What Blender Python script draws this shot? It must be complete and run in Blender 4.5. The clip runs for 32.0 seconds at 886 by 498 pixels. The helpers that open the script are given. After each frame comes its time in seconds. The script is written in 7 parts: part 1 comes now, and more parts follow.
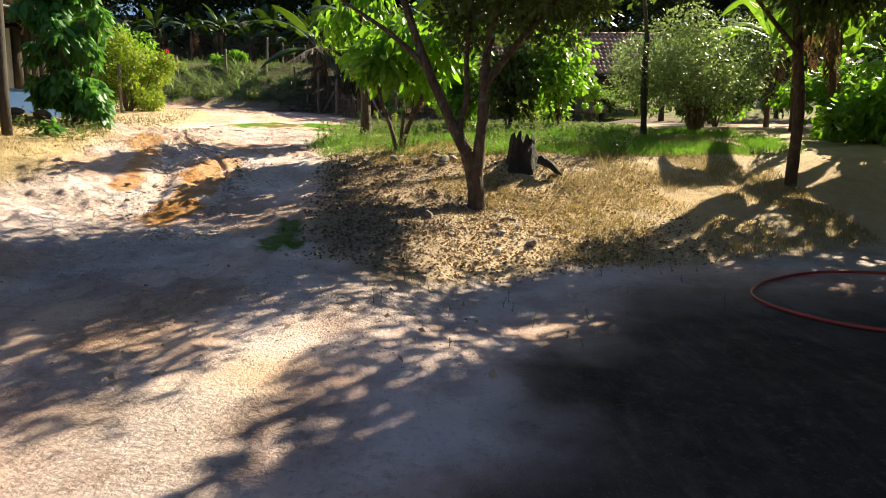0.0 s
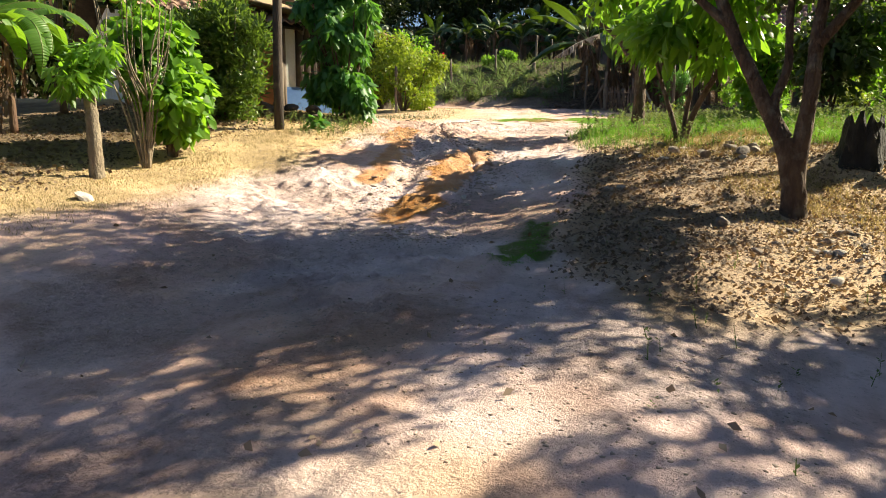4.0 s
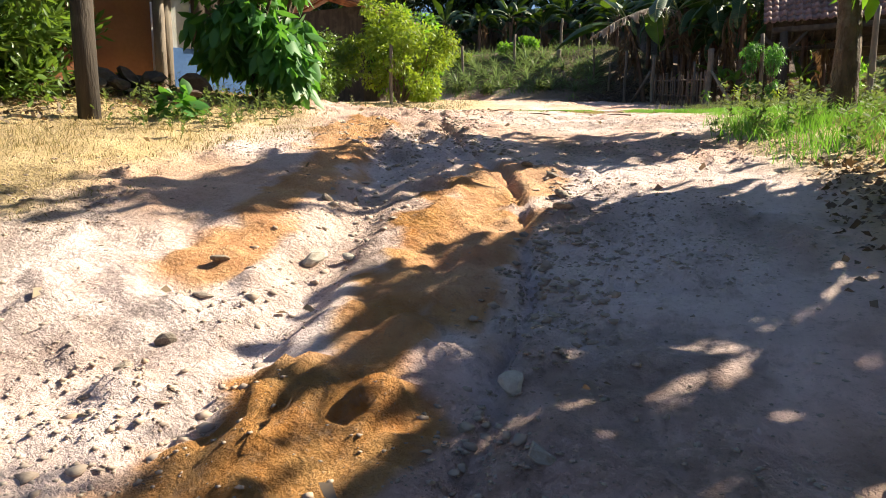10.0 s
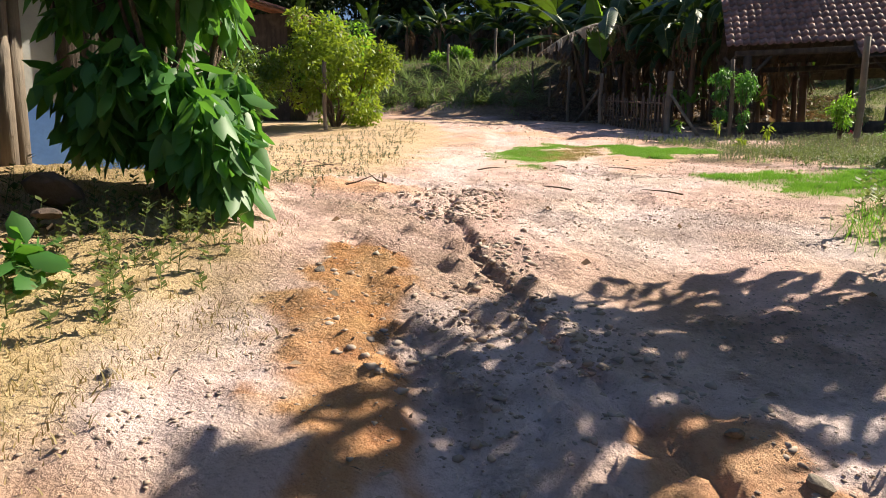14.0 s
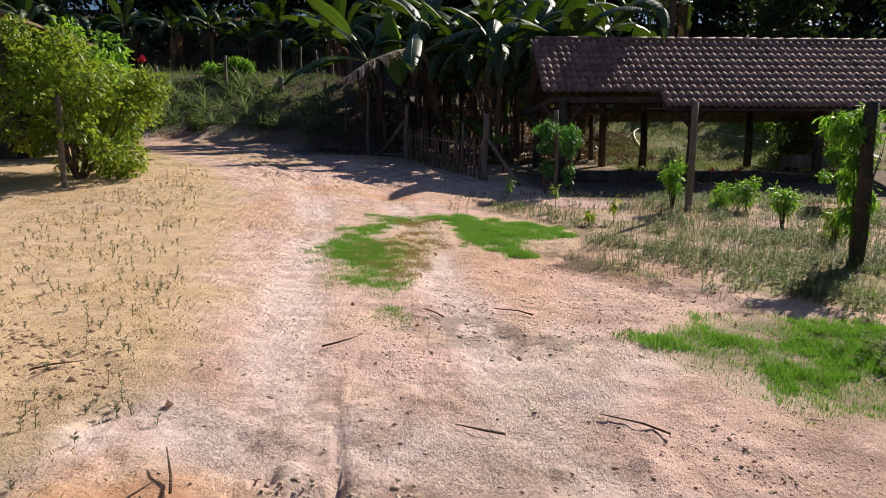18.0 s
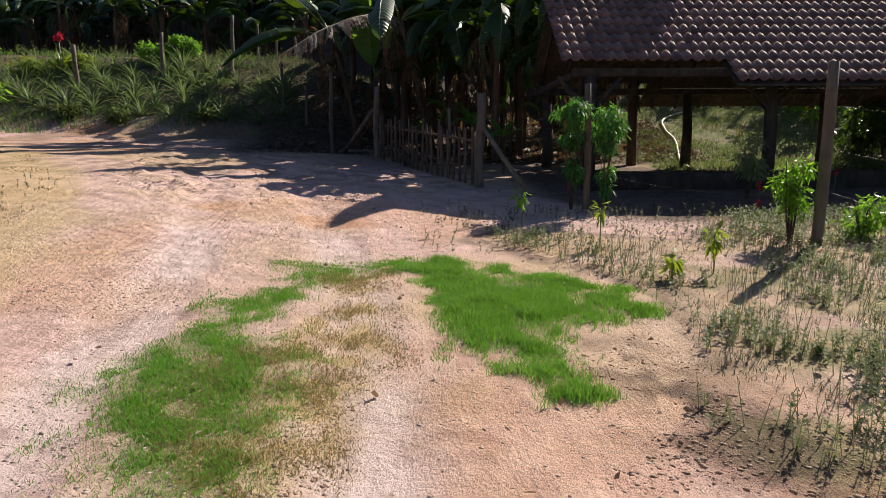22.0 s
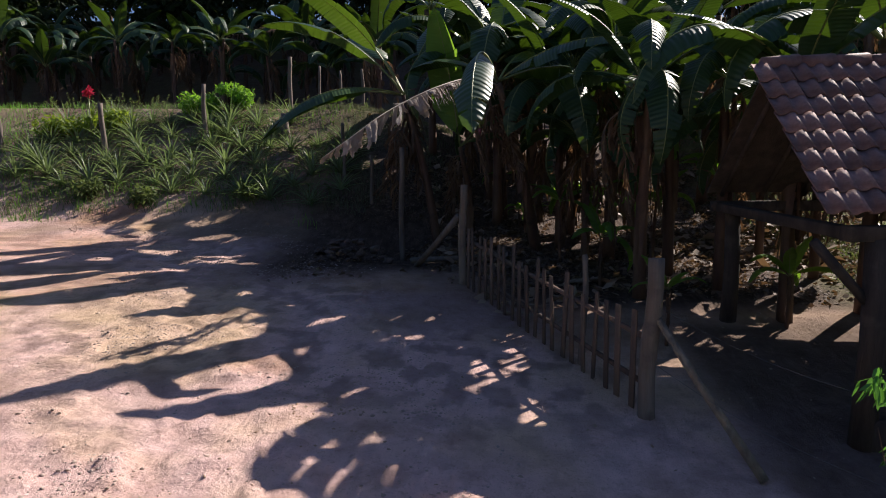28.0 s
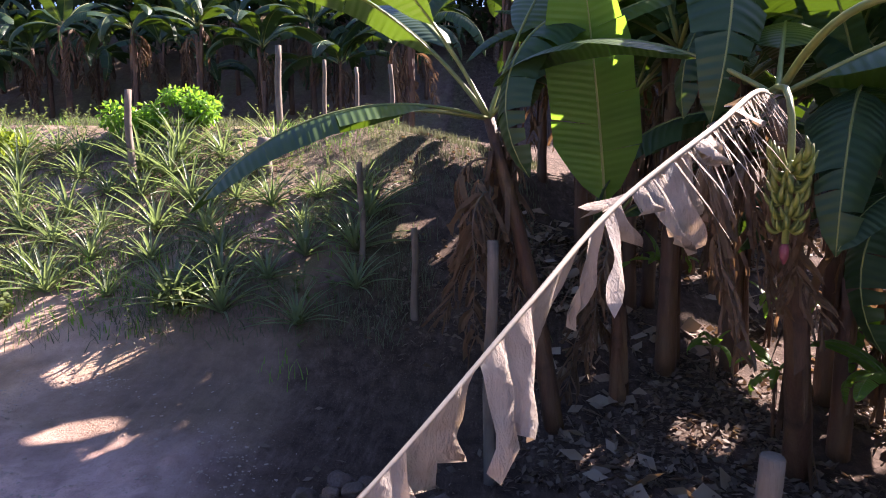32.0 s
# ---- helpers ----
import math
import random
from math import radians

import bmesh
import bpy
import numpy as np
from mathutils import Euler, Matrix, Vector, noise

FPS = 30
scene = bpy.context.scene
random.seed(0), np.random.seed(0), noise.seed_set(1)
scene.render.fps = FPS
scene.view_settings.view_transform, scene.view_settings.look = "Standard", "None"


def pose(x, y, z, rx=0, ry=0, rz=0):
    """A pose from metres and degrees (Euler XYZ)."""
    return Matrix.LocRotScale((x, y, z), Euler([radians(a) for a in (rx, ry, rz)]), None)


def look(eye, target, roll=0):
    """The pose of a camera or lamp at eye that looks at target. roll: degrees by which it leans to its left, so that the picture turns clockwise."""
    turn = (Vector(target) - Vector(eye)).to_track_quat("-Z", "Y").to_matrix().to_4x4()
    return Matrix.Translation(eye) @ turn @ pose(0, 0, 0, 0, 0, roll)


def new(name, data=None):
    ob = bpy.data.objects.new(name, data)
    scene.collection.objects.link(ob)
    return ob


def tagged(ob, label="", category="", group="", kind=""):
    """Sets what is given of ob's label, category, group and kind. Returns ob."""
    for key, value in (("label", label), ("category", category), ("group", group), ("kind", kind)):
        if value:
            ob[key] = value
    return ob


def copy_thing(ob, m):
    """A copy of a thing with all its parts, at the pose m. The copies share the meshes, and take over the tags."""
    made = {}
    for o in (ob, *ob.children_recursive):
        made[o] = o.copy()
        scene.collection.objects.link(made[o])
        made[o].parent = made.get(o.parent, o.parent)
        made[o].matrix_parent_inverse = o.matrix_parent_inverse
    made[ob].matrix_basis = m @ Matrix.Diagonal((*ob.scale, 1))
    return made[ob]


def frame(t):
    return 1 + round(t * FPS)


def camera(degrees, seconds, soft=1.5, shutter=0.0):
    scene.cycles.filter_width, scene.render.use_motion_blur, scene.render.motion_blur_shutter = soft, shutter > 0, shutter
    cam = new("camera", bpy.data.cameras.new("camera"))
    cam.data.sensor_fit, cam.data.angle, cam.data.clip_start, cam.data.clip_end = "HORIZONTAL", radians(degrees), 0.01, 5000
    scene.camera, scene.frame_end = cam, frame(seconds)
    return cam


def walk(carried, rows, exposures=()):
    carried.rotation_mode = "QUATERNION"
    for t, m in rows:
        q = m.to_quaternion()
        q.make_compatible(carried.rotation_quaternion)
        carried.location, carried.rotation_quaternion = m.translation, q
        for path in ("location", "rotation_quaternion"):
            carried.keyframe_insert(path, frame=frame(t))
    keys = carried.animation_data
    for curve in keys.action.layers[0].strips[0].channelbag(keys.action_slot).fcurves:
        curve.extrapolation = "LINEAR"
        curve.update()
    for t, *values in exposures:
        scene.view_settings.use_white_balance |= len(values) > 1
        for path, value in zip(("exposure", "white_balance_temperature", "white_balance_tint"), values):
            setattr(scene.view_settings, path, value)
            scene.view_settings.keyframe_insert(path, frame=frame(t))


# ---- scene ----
cam = camera(69.8, 32.0, 1.0)
METRES, EYE, TILT, LEAN, TURN = 32.0, 1.6, -8.0, 0.0, 0.0
ROWS = [
    (0.0, 0.0, 0.0, 0.0, 0.0, 0.0, -0.0),
    (0.5, 0.0017, 0.0149, 0.0012, -0.03, -0.04, -0.0),
    (1.0, 0.0034, 0.0263, 0.0027, -0.04, -0.09, -0.0),
    (1.5, 0.004, 0.0307, 0.0027, 0.5, -0.07, -0.1),
    (2.0, 0.004, 0.0311, 0.0017, 8.42, -0.13, -1.2),
    (2.5, 0.0038, 0.0298, 0.0009, 19.0, -0.5, -2.64),
    (3.0, 0.0028, 0.0292, 0.0007, 21.98, -0.62, -3.04),
    (3.5, -0.0011, 0.0347, 0.002, 22.6, -0.59, -3.15),
    (4.0, -0.0074, 0.0451, 0.003, 23.08, -0.59, -3.2),
    (4.5, -0.015, 0.0574, 0.0043, 23.22, -0.6, -3.25),
    (6.5, -0.0265, 0.0893, 0.0078, 23.89, -0.64, -3.31),
    (7.0, -0.0303, 0.1005, 0.0099, 23.95, -0.62, -3.32),
    (7.5, -0.0358, 0.1153, 0.0132, 23.98, -0.61, -3.32),
    (8.0, -0.0424, 0.1322, 0.017, 24.0, -0.64, -3.36),
    (8.5, -0.0493, 0.1496, 0.02, 24.01, -0.65, -3.3),
    (9.0, -0.0569, 0.1674, 0.0233, 24.06, -0.67, -3.35),
    (9.5, -0.0645, 0.1837, 0.0267, 24.09, -0.68, -3.36),
    (10.0, -0.0707, 0.1958, 0.0297, 24.08, -0.66, -3.34),
    (10.5, -0.0764, 0.2066, 0.036, 24.05, -0.67, -3.3),
    (11.0, -0.0812, 0.2142, 0.0443, 24.05, -0.68, -3.28),
    (11.5, -0.0853, 0.2188, 0.0504, 24.02, -0.68, -3.27),
    (12.0, -0.0866, 0.218, 0.0548, 23.99, -0.65, -3.29),
    (12.5, -0.0895, 0.2189, 0.0565, 24.0, -0.62, -3.28),
    (13.0, -0.0969, 0.2259, 0.0589, 23.98, -0.6, -3.26),
    (13.5, -0.1063, 0.2358, 0.0608, 23.21, -0.56, -3.2),
    (14.0, -0.1158, 0.2467, 0.0618, 16.88, -0.25, -2.32),
    (14.5, -0.1244, 0.2569, 0.0627, 13.34, -0.14, -1.85),
    (16.5, -0.1514, 0.3186, 0.0706, -0.75, 0.01, 0.04),
    (17.0, -0.1514, 0.3208, 0.0799, -1.53, -0.01, 0.21),
    (17.5, -0.1509, 0.3196, 0.0986, -1.95, -0.05, 0.3),
    (18.0, -0.1483, 0.3183, 0.1105, -2.35, 0.03, 0.33),
    (18.5, -0.145, 0.3206, 0.114, -2.57, 0.02, 0.42),
    (19.0, -0.1419, 0.331, 0.1167, -2.68, 0.03, 0.51),
    (19.5, -0.1391, 0.3505, 0.1196, -2.74, 0.01, 0.6),
    (20.0, -0.1373, 0.3756, 0.1225, -2.84, -0.11, 0.66),
    (20.5, -0.1352, 0.4047, 0.1257, -2.86, -0.19, 0.72),
    (21.0, -0.1339, 0.433, 0.1294, -2.89, -0.29, 0.77),
    (21.5, -0.1342, 0.4508, 0.1317, -3.02, -0.39, 0.85),
    (22.0, -0.1352, 0.4604, 0.1328, -3.1, -0.4, 0.88),
    (22.5, -0.1357, 0.467, 0.1338, -1.56, -0.35, 0.65),
    (23.0, -0.1349, 0.4719, 0.1349, 1.68, -0.26, 0.22),
    (23.5, -0.1329, 0.476, 0.1358, 1.88, -0.25, 0.22),
    (24.0, -0.1299, 0.4844, 0.138, 2.14, -0.2, 0.2),
    (24.5, -0.1281, 0.4979, 0.1409, 2.91, -0.19, 0.18),
    (25.0, -0.1272, 0.5129, 0.1486, 3.44, -0.23, 0.14),
    (25.5, -0.1275, 0.5288, 0.1627, 3.73, -0.22, 0.13),
    (26.0, -0.1287, 0.5454, 0.1777, 3.87, -0.19, 0.12),
    (26.5, -0.1314, 0.5624, 0.1906, 3.93, -0.19, 0.12),
    (28.5, -0.1528, 0.6317, 0.2252, 3.84, 0.04, 0.02),
    (29.0, -0.1602, 0.6603, 0.2307, 3.9, 0.06, 0.01),
    (29.5, -0.1686, 0.6966, 0.237, 3.95, 0.02, 0.03),
    (30.0, -0.178, 0.7371, 0.2442, 3.88, -0.04, 0.07),
    (30.5, -0.1866, 0.7769, 0.2508, 4.0, -0.09, 0.04),
    (31.0, -0.1942, 0.8132, 0.259, 4.88, -0.11, -0.08),
    (31.5, -0.1983, 0.8328, 0.271, 5.22, -0.19, -0.24),
    (32.0, -0.1987, 0.8395, 0.2838, 5.28, -0.3, -0.33),
]
# exposure over the walk
EXPO = [(0.0, 1.36, 7100, 6), (3.0, 1.4, 7100, 8), (4.5, 1.4, 7000, 9), (6.5, 1.52, 6500, 9), (8.0, 1.47, 6400, 9), (9.0, 1.3, 6450, 9), (10.0, 1.43, 6700, 9), (11.0, 1.28, 6700, 10), (14.5, 0.97, 6550, 13), (17.0, 0.6, 6350, 17), (18.0, 0.38, 6300, 14), (19.0, 0.3, 6250, 12), (22.5, 0.42, 6250, 16), (26.5, 0.5, 6200, 19), (29.0, 0.8, 5900, 27), (30.0, 1.45, 5900, 34), (30.5, 1.75, 6000, 36), (32.0, 2.4, 6200, 36)]
walk(cam, [(t, pose(0, 0, EYE, TILT, LEAN, TURN) @ pose(METRES * x, METRES * y, METRES * z, 90 + pitch, roll, yaw)) for t, x, y, z, yaw, pitch, roll in ROWS], EXPO)

# ---- light ----
SUN_AZ, SUN_EL = 45.0, 37.0          # degrees from +x towards +y, degrees above the horizon
sun_dir = Vector((math.cos(radians(SUN_EL)) * math.cos(radians(SUN_AZ)), math.cos(radians(SUN_EL)) * math.sin(radians(SUN_AZ)), math.sin(radians(SUN_EL))))
world = bpy.data.worlds.new("sky")
scene.world = world
world.use_nodes = True
wn = world.node_tree.nodes
sky = wn.new("ShaderNodeTexSky")
sky.sky_type, sky.sun_disc = "NISHITA", False
sky.ozone_density = 5.0
sky.sun_elevation, sky.sun_rotation = radians(SUN_EL), radians(90 - SUN_AZ)
world.node_tree.links.new(sky.outputs[0], wn["Background"].inputs[0])
wn["Background"].inputs[1].default_value = 0.05
sun = new("sun", bpy.data.lights.new("sun", "SUN"))
sun.data.energy, sun.data.angle, sun.data.color = 5.0, radians(0.53), (1.0, 0.93, 0.73)
sun.matrix_world = look(sun_dir * 60, (0, 0, 0))

# ---- small tools ----
rng = np.random.default_rng(7)


def S(a, b, x):
    u = np.clip((np.asarray(x, float) - a) / (b - a), 0, 1)
    return u * u * (3 - 2 * u)


_lat = np.random.default_rng(3).random((64, 64, 64))


def vnoise(x, y, z=0.0, scale=1.0):
    """Smooth value noise, 0 to 1."""
    x, y, z = (np.asarray(v, float) * scale for v in np.broadcast_arrays(x, y, z))
    xi, yi, zi = np.floor(x).astype(int), np.floor(y).astype(int), np.floor(z).astype(int)
    fx, fy, fz = (v * v * (3 - 2 * v) for v in (x - xi, y - yi, z - zi))
    out = 0
    for dx in (0, 1):
        for dy in (0, 1):
            for dz in (0, 1):
                w = (fx if dx else 1 - fx) * (fy if dy else 1 - fy) * (fz if dz else 1 - fz)
                out = out + w * _lat[(xi + dx) % 64, (yi + dy) % 64, (zi + dz) % 64]
    return out


def fbm(x, y, scale, octaves=3, z=0.0):
    out, amp, tot = 0, 1.0, 0
    for k in range(octaves):
        out = out + amp * vnoise(x, y, z + 7.3 * k, scale * 2 ** k)
        tot += amp
        amp *= 0.5
    return out / tot


def dline(x, y, pts):
    """Distance to a polyline, and how far along it (0 to 1)."""
    best, along = np.full(np.shape(x), 1e9), np.zeros(np.shape(x))
    for i in range(len(pts) - 1):
        (ax, ay), (bx, by) = pts[i], pts[i + 1]
        dx, dy = bx - ax, by - ay
        u = np.clip(((x - ax) * dx + (y - ay) * dy) / (dx * dx + dy * dy), 0, 1)
        d = np.hypot(x - ax - u * dx, y - ay - u * dy)
        along = np.where(d < best, (i + u) / (len(pts) - 1), along)
        best = np.minimum(best, d)
    return best, along


def inside(x, y, pts):
    """Signed distance to a polygon: positive inside."""
    d, _ = dline(x, y, pts + pts[:1])
    odd = np.zeros(np.shape(x), bool)
    for i in range(len(pts)):
        (ax, ay), (bx, by) = pts[i], pts[(i + 1) % len(pts)]
        if ay != by:
            odd ^= ((ay > y) != (by > y)) & (x < (bx - ax) * (y - ay) / (by - ay) + ax)
    return np.where(odd, d, -d)


def sline(x, y, pts):
    """Distance to a polyline that runs north to south, positive on its east, and how far along it."""
    best, along = np.full(np.shape(x), 1e9), np.zeros(np.shape(x))
    for i in range(len(pts) - 1):
        (ax, ay), (bx, by) = pts[i], pts[i + 1]
        dx, dy = bx - ax, by - ay
        u = np.clip(((x - ax) * dx + (y - ay) * dy) / (dx * dx + dy * dy), 0, 1)
        d = np.hypot(x - ax - u * dx, y - ay - u * dy)
        d = np.where(dx * (y - ay) - dy * (x - ax) >= 0, d, -d)
        near = np.abs(d) < np.abs(best)
        along = np.where(near, (i + u) / (len(pts) - 1), along)
        best = np.where(near, d, best)
    return best, along


def lumps(x, y, cell, k, fill):
    """Heights of rounded clods strewn in cells of that size: each with its own place and radius, some cells empty."""
    u, v = np.asarray(x, float) / cell, np.asarray(y, float) / cell
    iu, iv = np.floor(u).astype(int), np.floor(v).astype(int)
    out = np.zeros(np.shape(u))
    for du in (-1, 0, 1):
        for dv in (-1, 0, 1):
            a, b = (iu + du) % 64, (iv + dv) % 64
            cx, cy, q = iu + du + _lat[a, b, k], iv + dv + _lat[a, b, k + 20], _lat[a, b, k + 40]
            r_ = np.where(q < fill, 0.3 + 0.4 * _lat[b, a, k], 0.01)
            stretch = 0.7 + 0.6 * _lat[b, a, k + 20]
            d2 = ((u - cx) * stretch) ** 2 + ((v - cy) / stretch) ** 2
            out = np.maximum(out, r_ * np.sqrt(np.maximum(0, 1 - d2 / r_ ** 2)))
    return out * cell * (0.25 + 1.1 * fbm(x, y, 2.6 / cell, 2, 3.0))


def mesh_of(name, V, F, mat, smooth=True):
    """A mesh from vertices and faces (an array of equal faces, or a list)."""
    me = bpy.data.meshes.new(name)
    V = np.asarray(V, np.float32).reshape(-1, 3)
    if isinstance(F, np.ndarray):
        n, k = F.shape
        me.vertices.add(len(V))
        me.vertices.foreach_set("co", V.ravel())
        me.loops.add(n * k)
        me.loops.foreach_set("vertex_index", F.astype(np.int32).ravel())
        me.polygons.add(n)
        me.polygons.foreach_set("loop_start", np.arange(0, n * k, k, dtype=np.int32))
        me.polygons.foreach_set("loop_total", np.full(n, k, np.int32))
        me.update(calc_edges=True)
    else:
        me.from_pydata(V.tolist(), [], F)
    if smooth:
        me.polygons.foreach_set("use_smooth", np.ones(len(me.polygons), bool))
    for m in (mat if isinstance(mat, (list, tuple)) else [mat]):
        me.materials.append(m)
    return me


class Shape:
    """Gathers vertices and faces of one part."""

    def __init__(self):
        self.v, self.f = [], []

    def add(self, v, f):
        o = len(self.v)
        self.v += [tuple(map(float, p)) for p in v]
        self.f += [tuple(i + o for i in q) for q in f]
        return self

    def box(self, lo, hi, m=None, bevel=0.0):
        lo, hi = Vector(lo), Vector(hi)
        b = min(bevel, 0.45 * min(hi - lo)) if bevel else 0
        if not b:
            v = [Vector((x, y, z)) for z in (lo.z, hi.z) for x, y in ((lo.x, lo.y), (hi.x, lo.y), (hi.x, hi.y), (lo.x, hi.y))]
            f = [(3, 2, 1, 0), (4, 5, 6, 7), (0, 1, 5, 4), (1, 2, 6, 5), (2, 3, 7, 6), (3, 0, 4, 7)]
        else:
            bm = bmesh.new()
            bmesh.ops.create_cube(bm, size=1, matrix=Matrix.Translation((lo + hi) / 2) @ Matrix.Diagonal((*(hi - lo), 1)))
            bmesh.ops.bevel(bm, geom=bm.edges[:], offset=b, segments=1, affect="EDGES")
            bm.verts.index_update()
            v, f = [p.co.copy() for p in bm.verts], [[p.index for p in q.verts] for q in bm.faces]
            bm.free()
        return self.add([m @ p for p in v] if m else v, f)

    def tube(self, pts, radii, sides=8, wob=0.0, seed=0, cap=True):
        r = random.Random(seed)
        pts = [Vector(p) for p in pts]
        rings, x = [], None
        for i, p in enumerate(pts):
            d = (pts[min(i + 1, len(pts) - 1)] - pts[max(i - 1, 0)]).normalized()
            x = (x - d * x.dot(d)).normalized() if x else d.orthogonal().normalized()
            y = d.cross(x)
            rr = radii[i] if hasattr(radii, "__len__") else radii
            rings.append([p + (x * math.cos(a) + y * math.sin(a)) * rr * (1 + wob * (r.random() - 0.5)) for a in (2 * math.pi * k / sides for k in range(sides))])
        v = [q for ring in rings for q in ring]
        f = [(i * sides + k, i * sides + (k + 1) % sides, (i + 1) * sides + (k + 1) % sides, (i + 1) * sides + k) for i in range(len(pts) - 1) for k in range(sides)]
        if cap:
            f += [tuple(range(sides - 1, -1, -1)), tuple((len(pts) - 1) * sides + k for k in range(sides))]
        return self.add(v, f)

    def mesh(self, name, mat, smooth=True):
        return mesh_of(name, self.v, self.f, mat, smooth)


def part(name, me, parent, label="", m=None):
    ob = new(name, me)
    ob.parent = parent
    if m is not None:
        ob.matrix_basis = m
    if label:
        ob["label"] = label
    return ob


def thing(name, at, label, category, group="", kind="", rz=0.0, scale=1.0):
    ob = new(name)
    ob.matrix_basis = Matrix.LocRotScale(at, Euler((0, 0, radians(rz))), (scale,) * 3)
    return tagged(ob, label, category, group, kind)


def curve_pts(pts, n):
    """A smooth line through the points (Catmull-Rom)."""
    P = [Vector(pts[0]) * 2 - Vector(pts[1])] + [Vector(p) for p in pts] + [Vector(pts[-1]) * 2 - Vector(pts[-2])]
    out = []
    for k in range(n):
        u = k / (n - 1) * (len(pts) - 1)
        i = min(int(u), len(pts) - 2)
        t = u - i
        a, b, c, d = P[i:i + 4]
        out.append(0.5 * (2 * b + (c - a) * t + (2 * a - 5 * b + 4 * c - d) * t * t + (3 * b - a - 3 * c + d) * t ** 3))
    return out


# ---- materials ----
def nodes_of(name):
    m = bpy.data.materials.new(name)
    m.use_nodes = True
    nt = m.node_tree
    return m, nt, nt.nodes, nt.links, nt.nodes["Principled BSDF"]


def tex(nt, scale, detail=5, rough=0.55, coord="Object", stretch=(1, 1, 1)):
    c = nt.nodes.new("ShaderNodeTexCoord")
    mp = nt.nodes.new("ShaderNodeMapping")
    mp.inputs["Scale"].default_value = stretch
    n = nt.nodes.new("ShaderNodeTexNoise")
    n.inputs["Scale"].default_value, n.inputs["Detail"].default_value, n.inputs["Roughness"].default_value = scale, detail, rough
    nt.links.new(c.outputs[coord], mp.inputs[0])
    nt.links.new(mp.outputs[0], n.inputs["Vector"])
    return n.outputs["Fac"]


def mixc(nt, fac, a, b):
    n = nt.nodes.new("ShaderNodeMix")
    n.data_type = "RGBA"
    for sock, v in ((n.inputs[0], fac), (n.inputs[6], a), (n.inputs[7], b)):
        if isinstance(v, bpy.types.NodeSocket):
            nt.links.new(v, sock)
        elif isinstance(v, (int, float)):
            sock.default_value = v
        else:
            sock.default_value = (*v, 1)
    return n.outputs[2]


def ramp(nt, fac, a, b):
    n = nt.nodes.new("ShaderNodeMapRange")
    n.inputs["From Min"].default_value, n.inputs["From Max"].default_value = a, b
    nt.links.new(fac, n.inputs[0])
    return n.outputs[0]


def math_node(nt, op, a, b):
    n = nt.nodes.new("ShaderNodeMath")
    n.operation = op
    for sock, v in zip(n.inputs, (a, b)):
        if isinstance(v, bpy.types.NodeSocket):
            nt.links.new(v, sock)
        else:
            sock.default_value = v
    return n.outputs[0]


def bump(nt, bsdf, height, strength, dist):
    b = nt.nodes.new("ShaderNodeBump")
    b.inputs["Strength"].default_value, b.inputs["Distance"].default_value = strength, dist
    nt.links.new(height, b.inputs["Height"])
    nt.links.new(b.outputs[0], bsdf.inputs["Normal"])


def surface(name, c1, c2, scale=6.0, rough=0.8, c3=None, fine=40.0, bumps=0.4, dist=0.01, stretch=(1, 1, 1), vary=0.25, coord="Object"):
    """A rough everyday surface: two colours by noise, stains of a third, fine relief, and a shade of its own for each object."""
    m, nt, nodes, links, bsdf = nodes_of(name)
    big, small = tex(nt, scale, stretch=stretch, coord=coord), tex(nt, fine, stretch=stretch, coord=coord)
    col = mixc(nt, ramp(nt, big, 0.35, 0.65), c1, c2)
    if c3:
        col = mixc(nt, ramp(nt, tex(nt, scale * 0.45, coord=coord), 0.52, 0.7), col, c3)
    col = mixc(nt, math_node(nt, "MULTIPLY", small, 0.45), col, tuple(v * 0.45 for v in c1))
    info = nodes.new("ShaderNodeObjectInfo")
    hsv = nodes.new("ShaderNodeHueSaturation")
    links.new(col, hsv.inputs["Color"])
    links.new(math_node(nt, "ADD", math_node(nt, "MULTIPLY", info.outputs["Random"], vary), 1 - vary / 2), hsv.inputs["Value"])
    links.new(hsv.outputs[0], bsdf.inputs["Base Color"])
    bsdf.inputs["Roughness"].default_value = rough
    bump(nt, bsdf, small, bumps, dist)
    return m


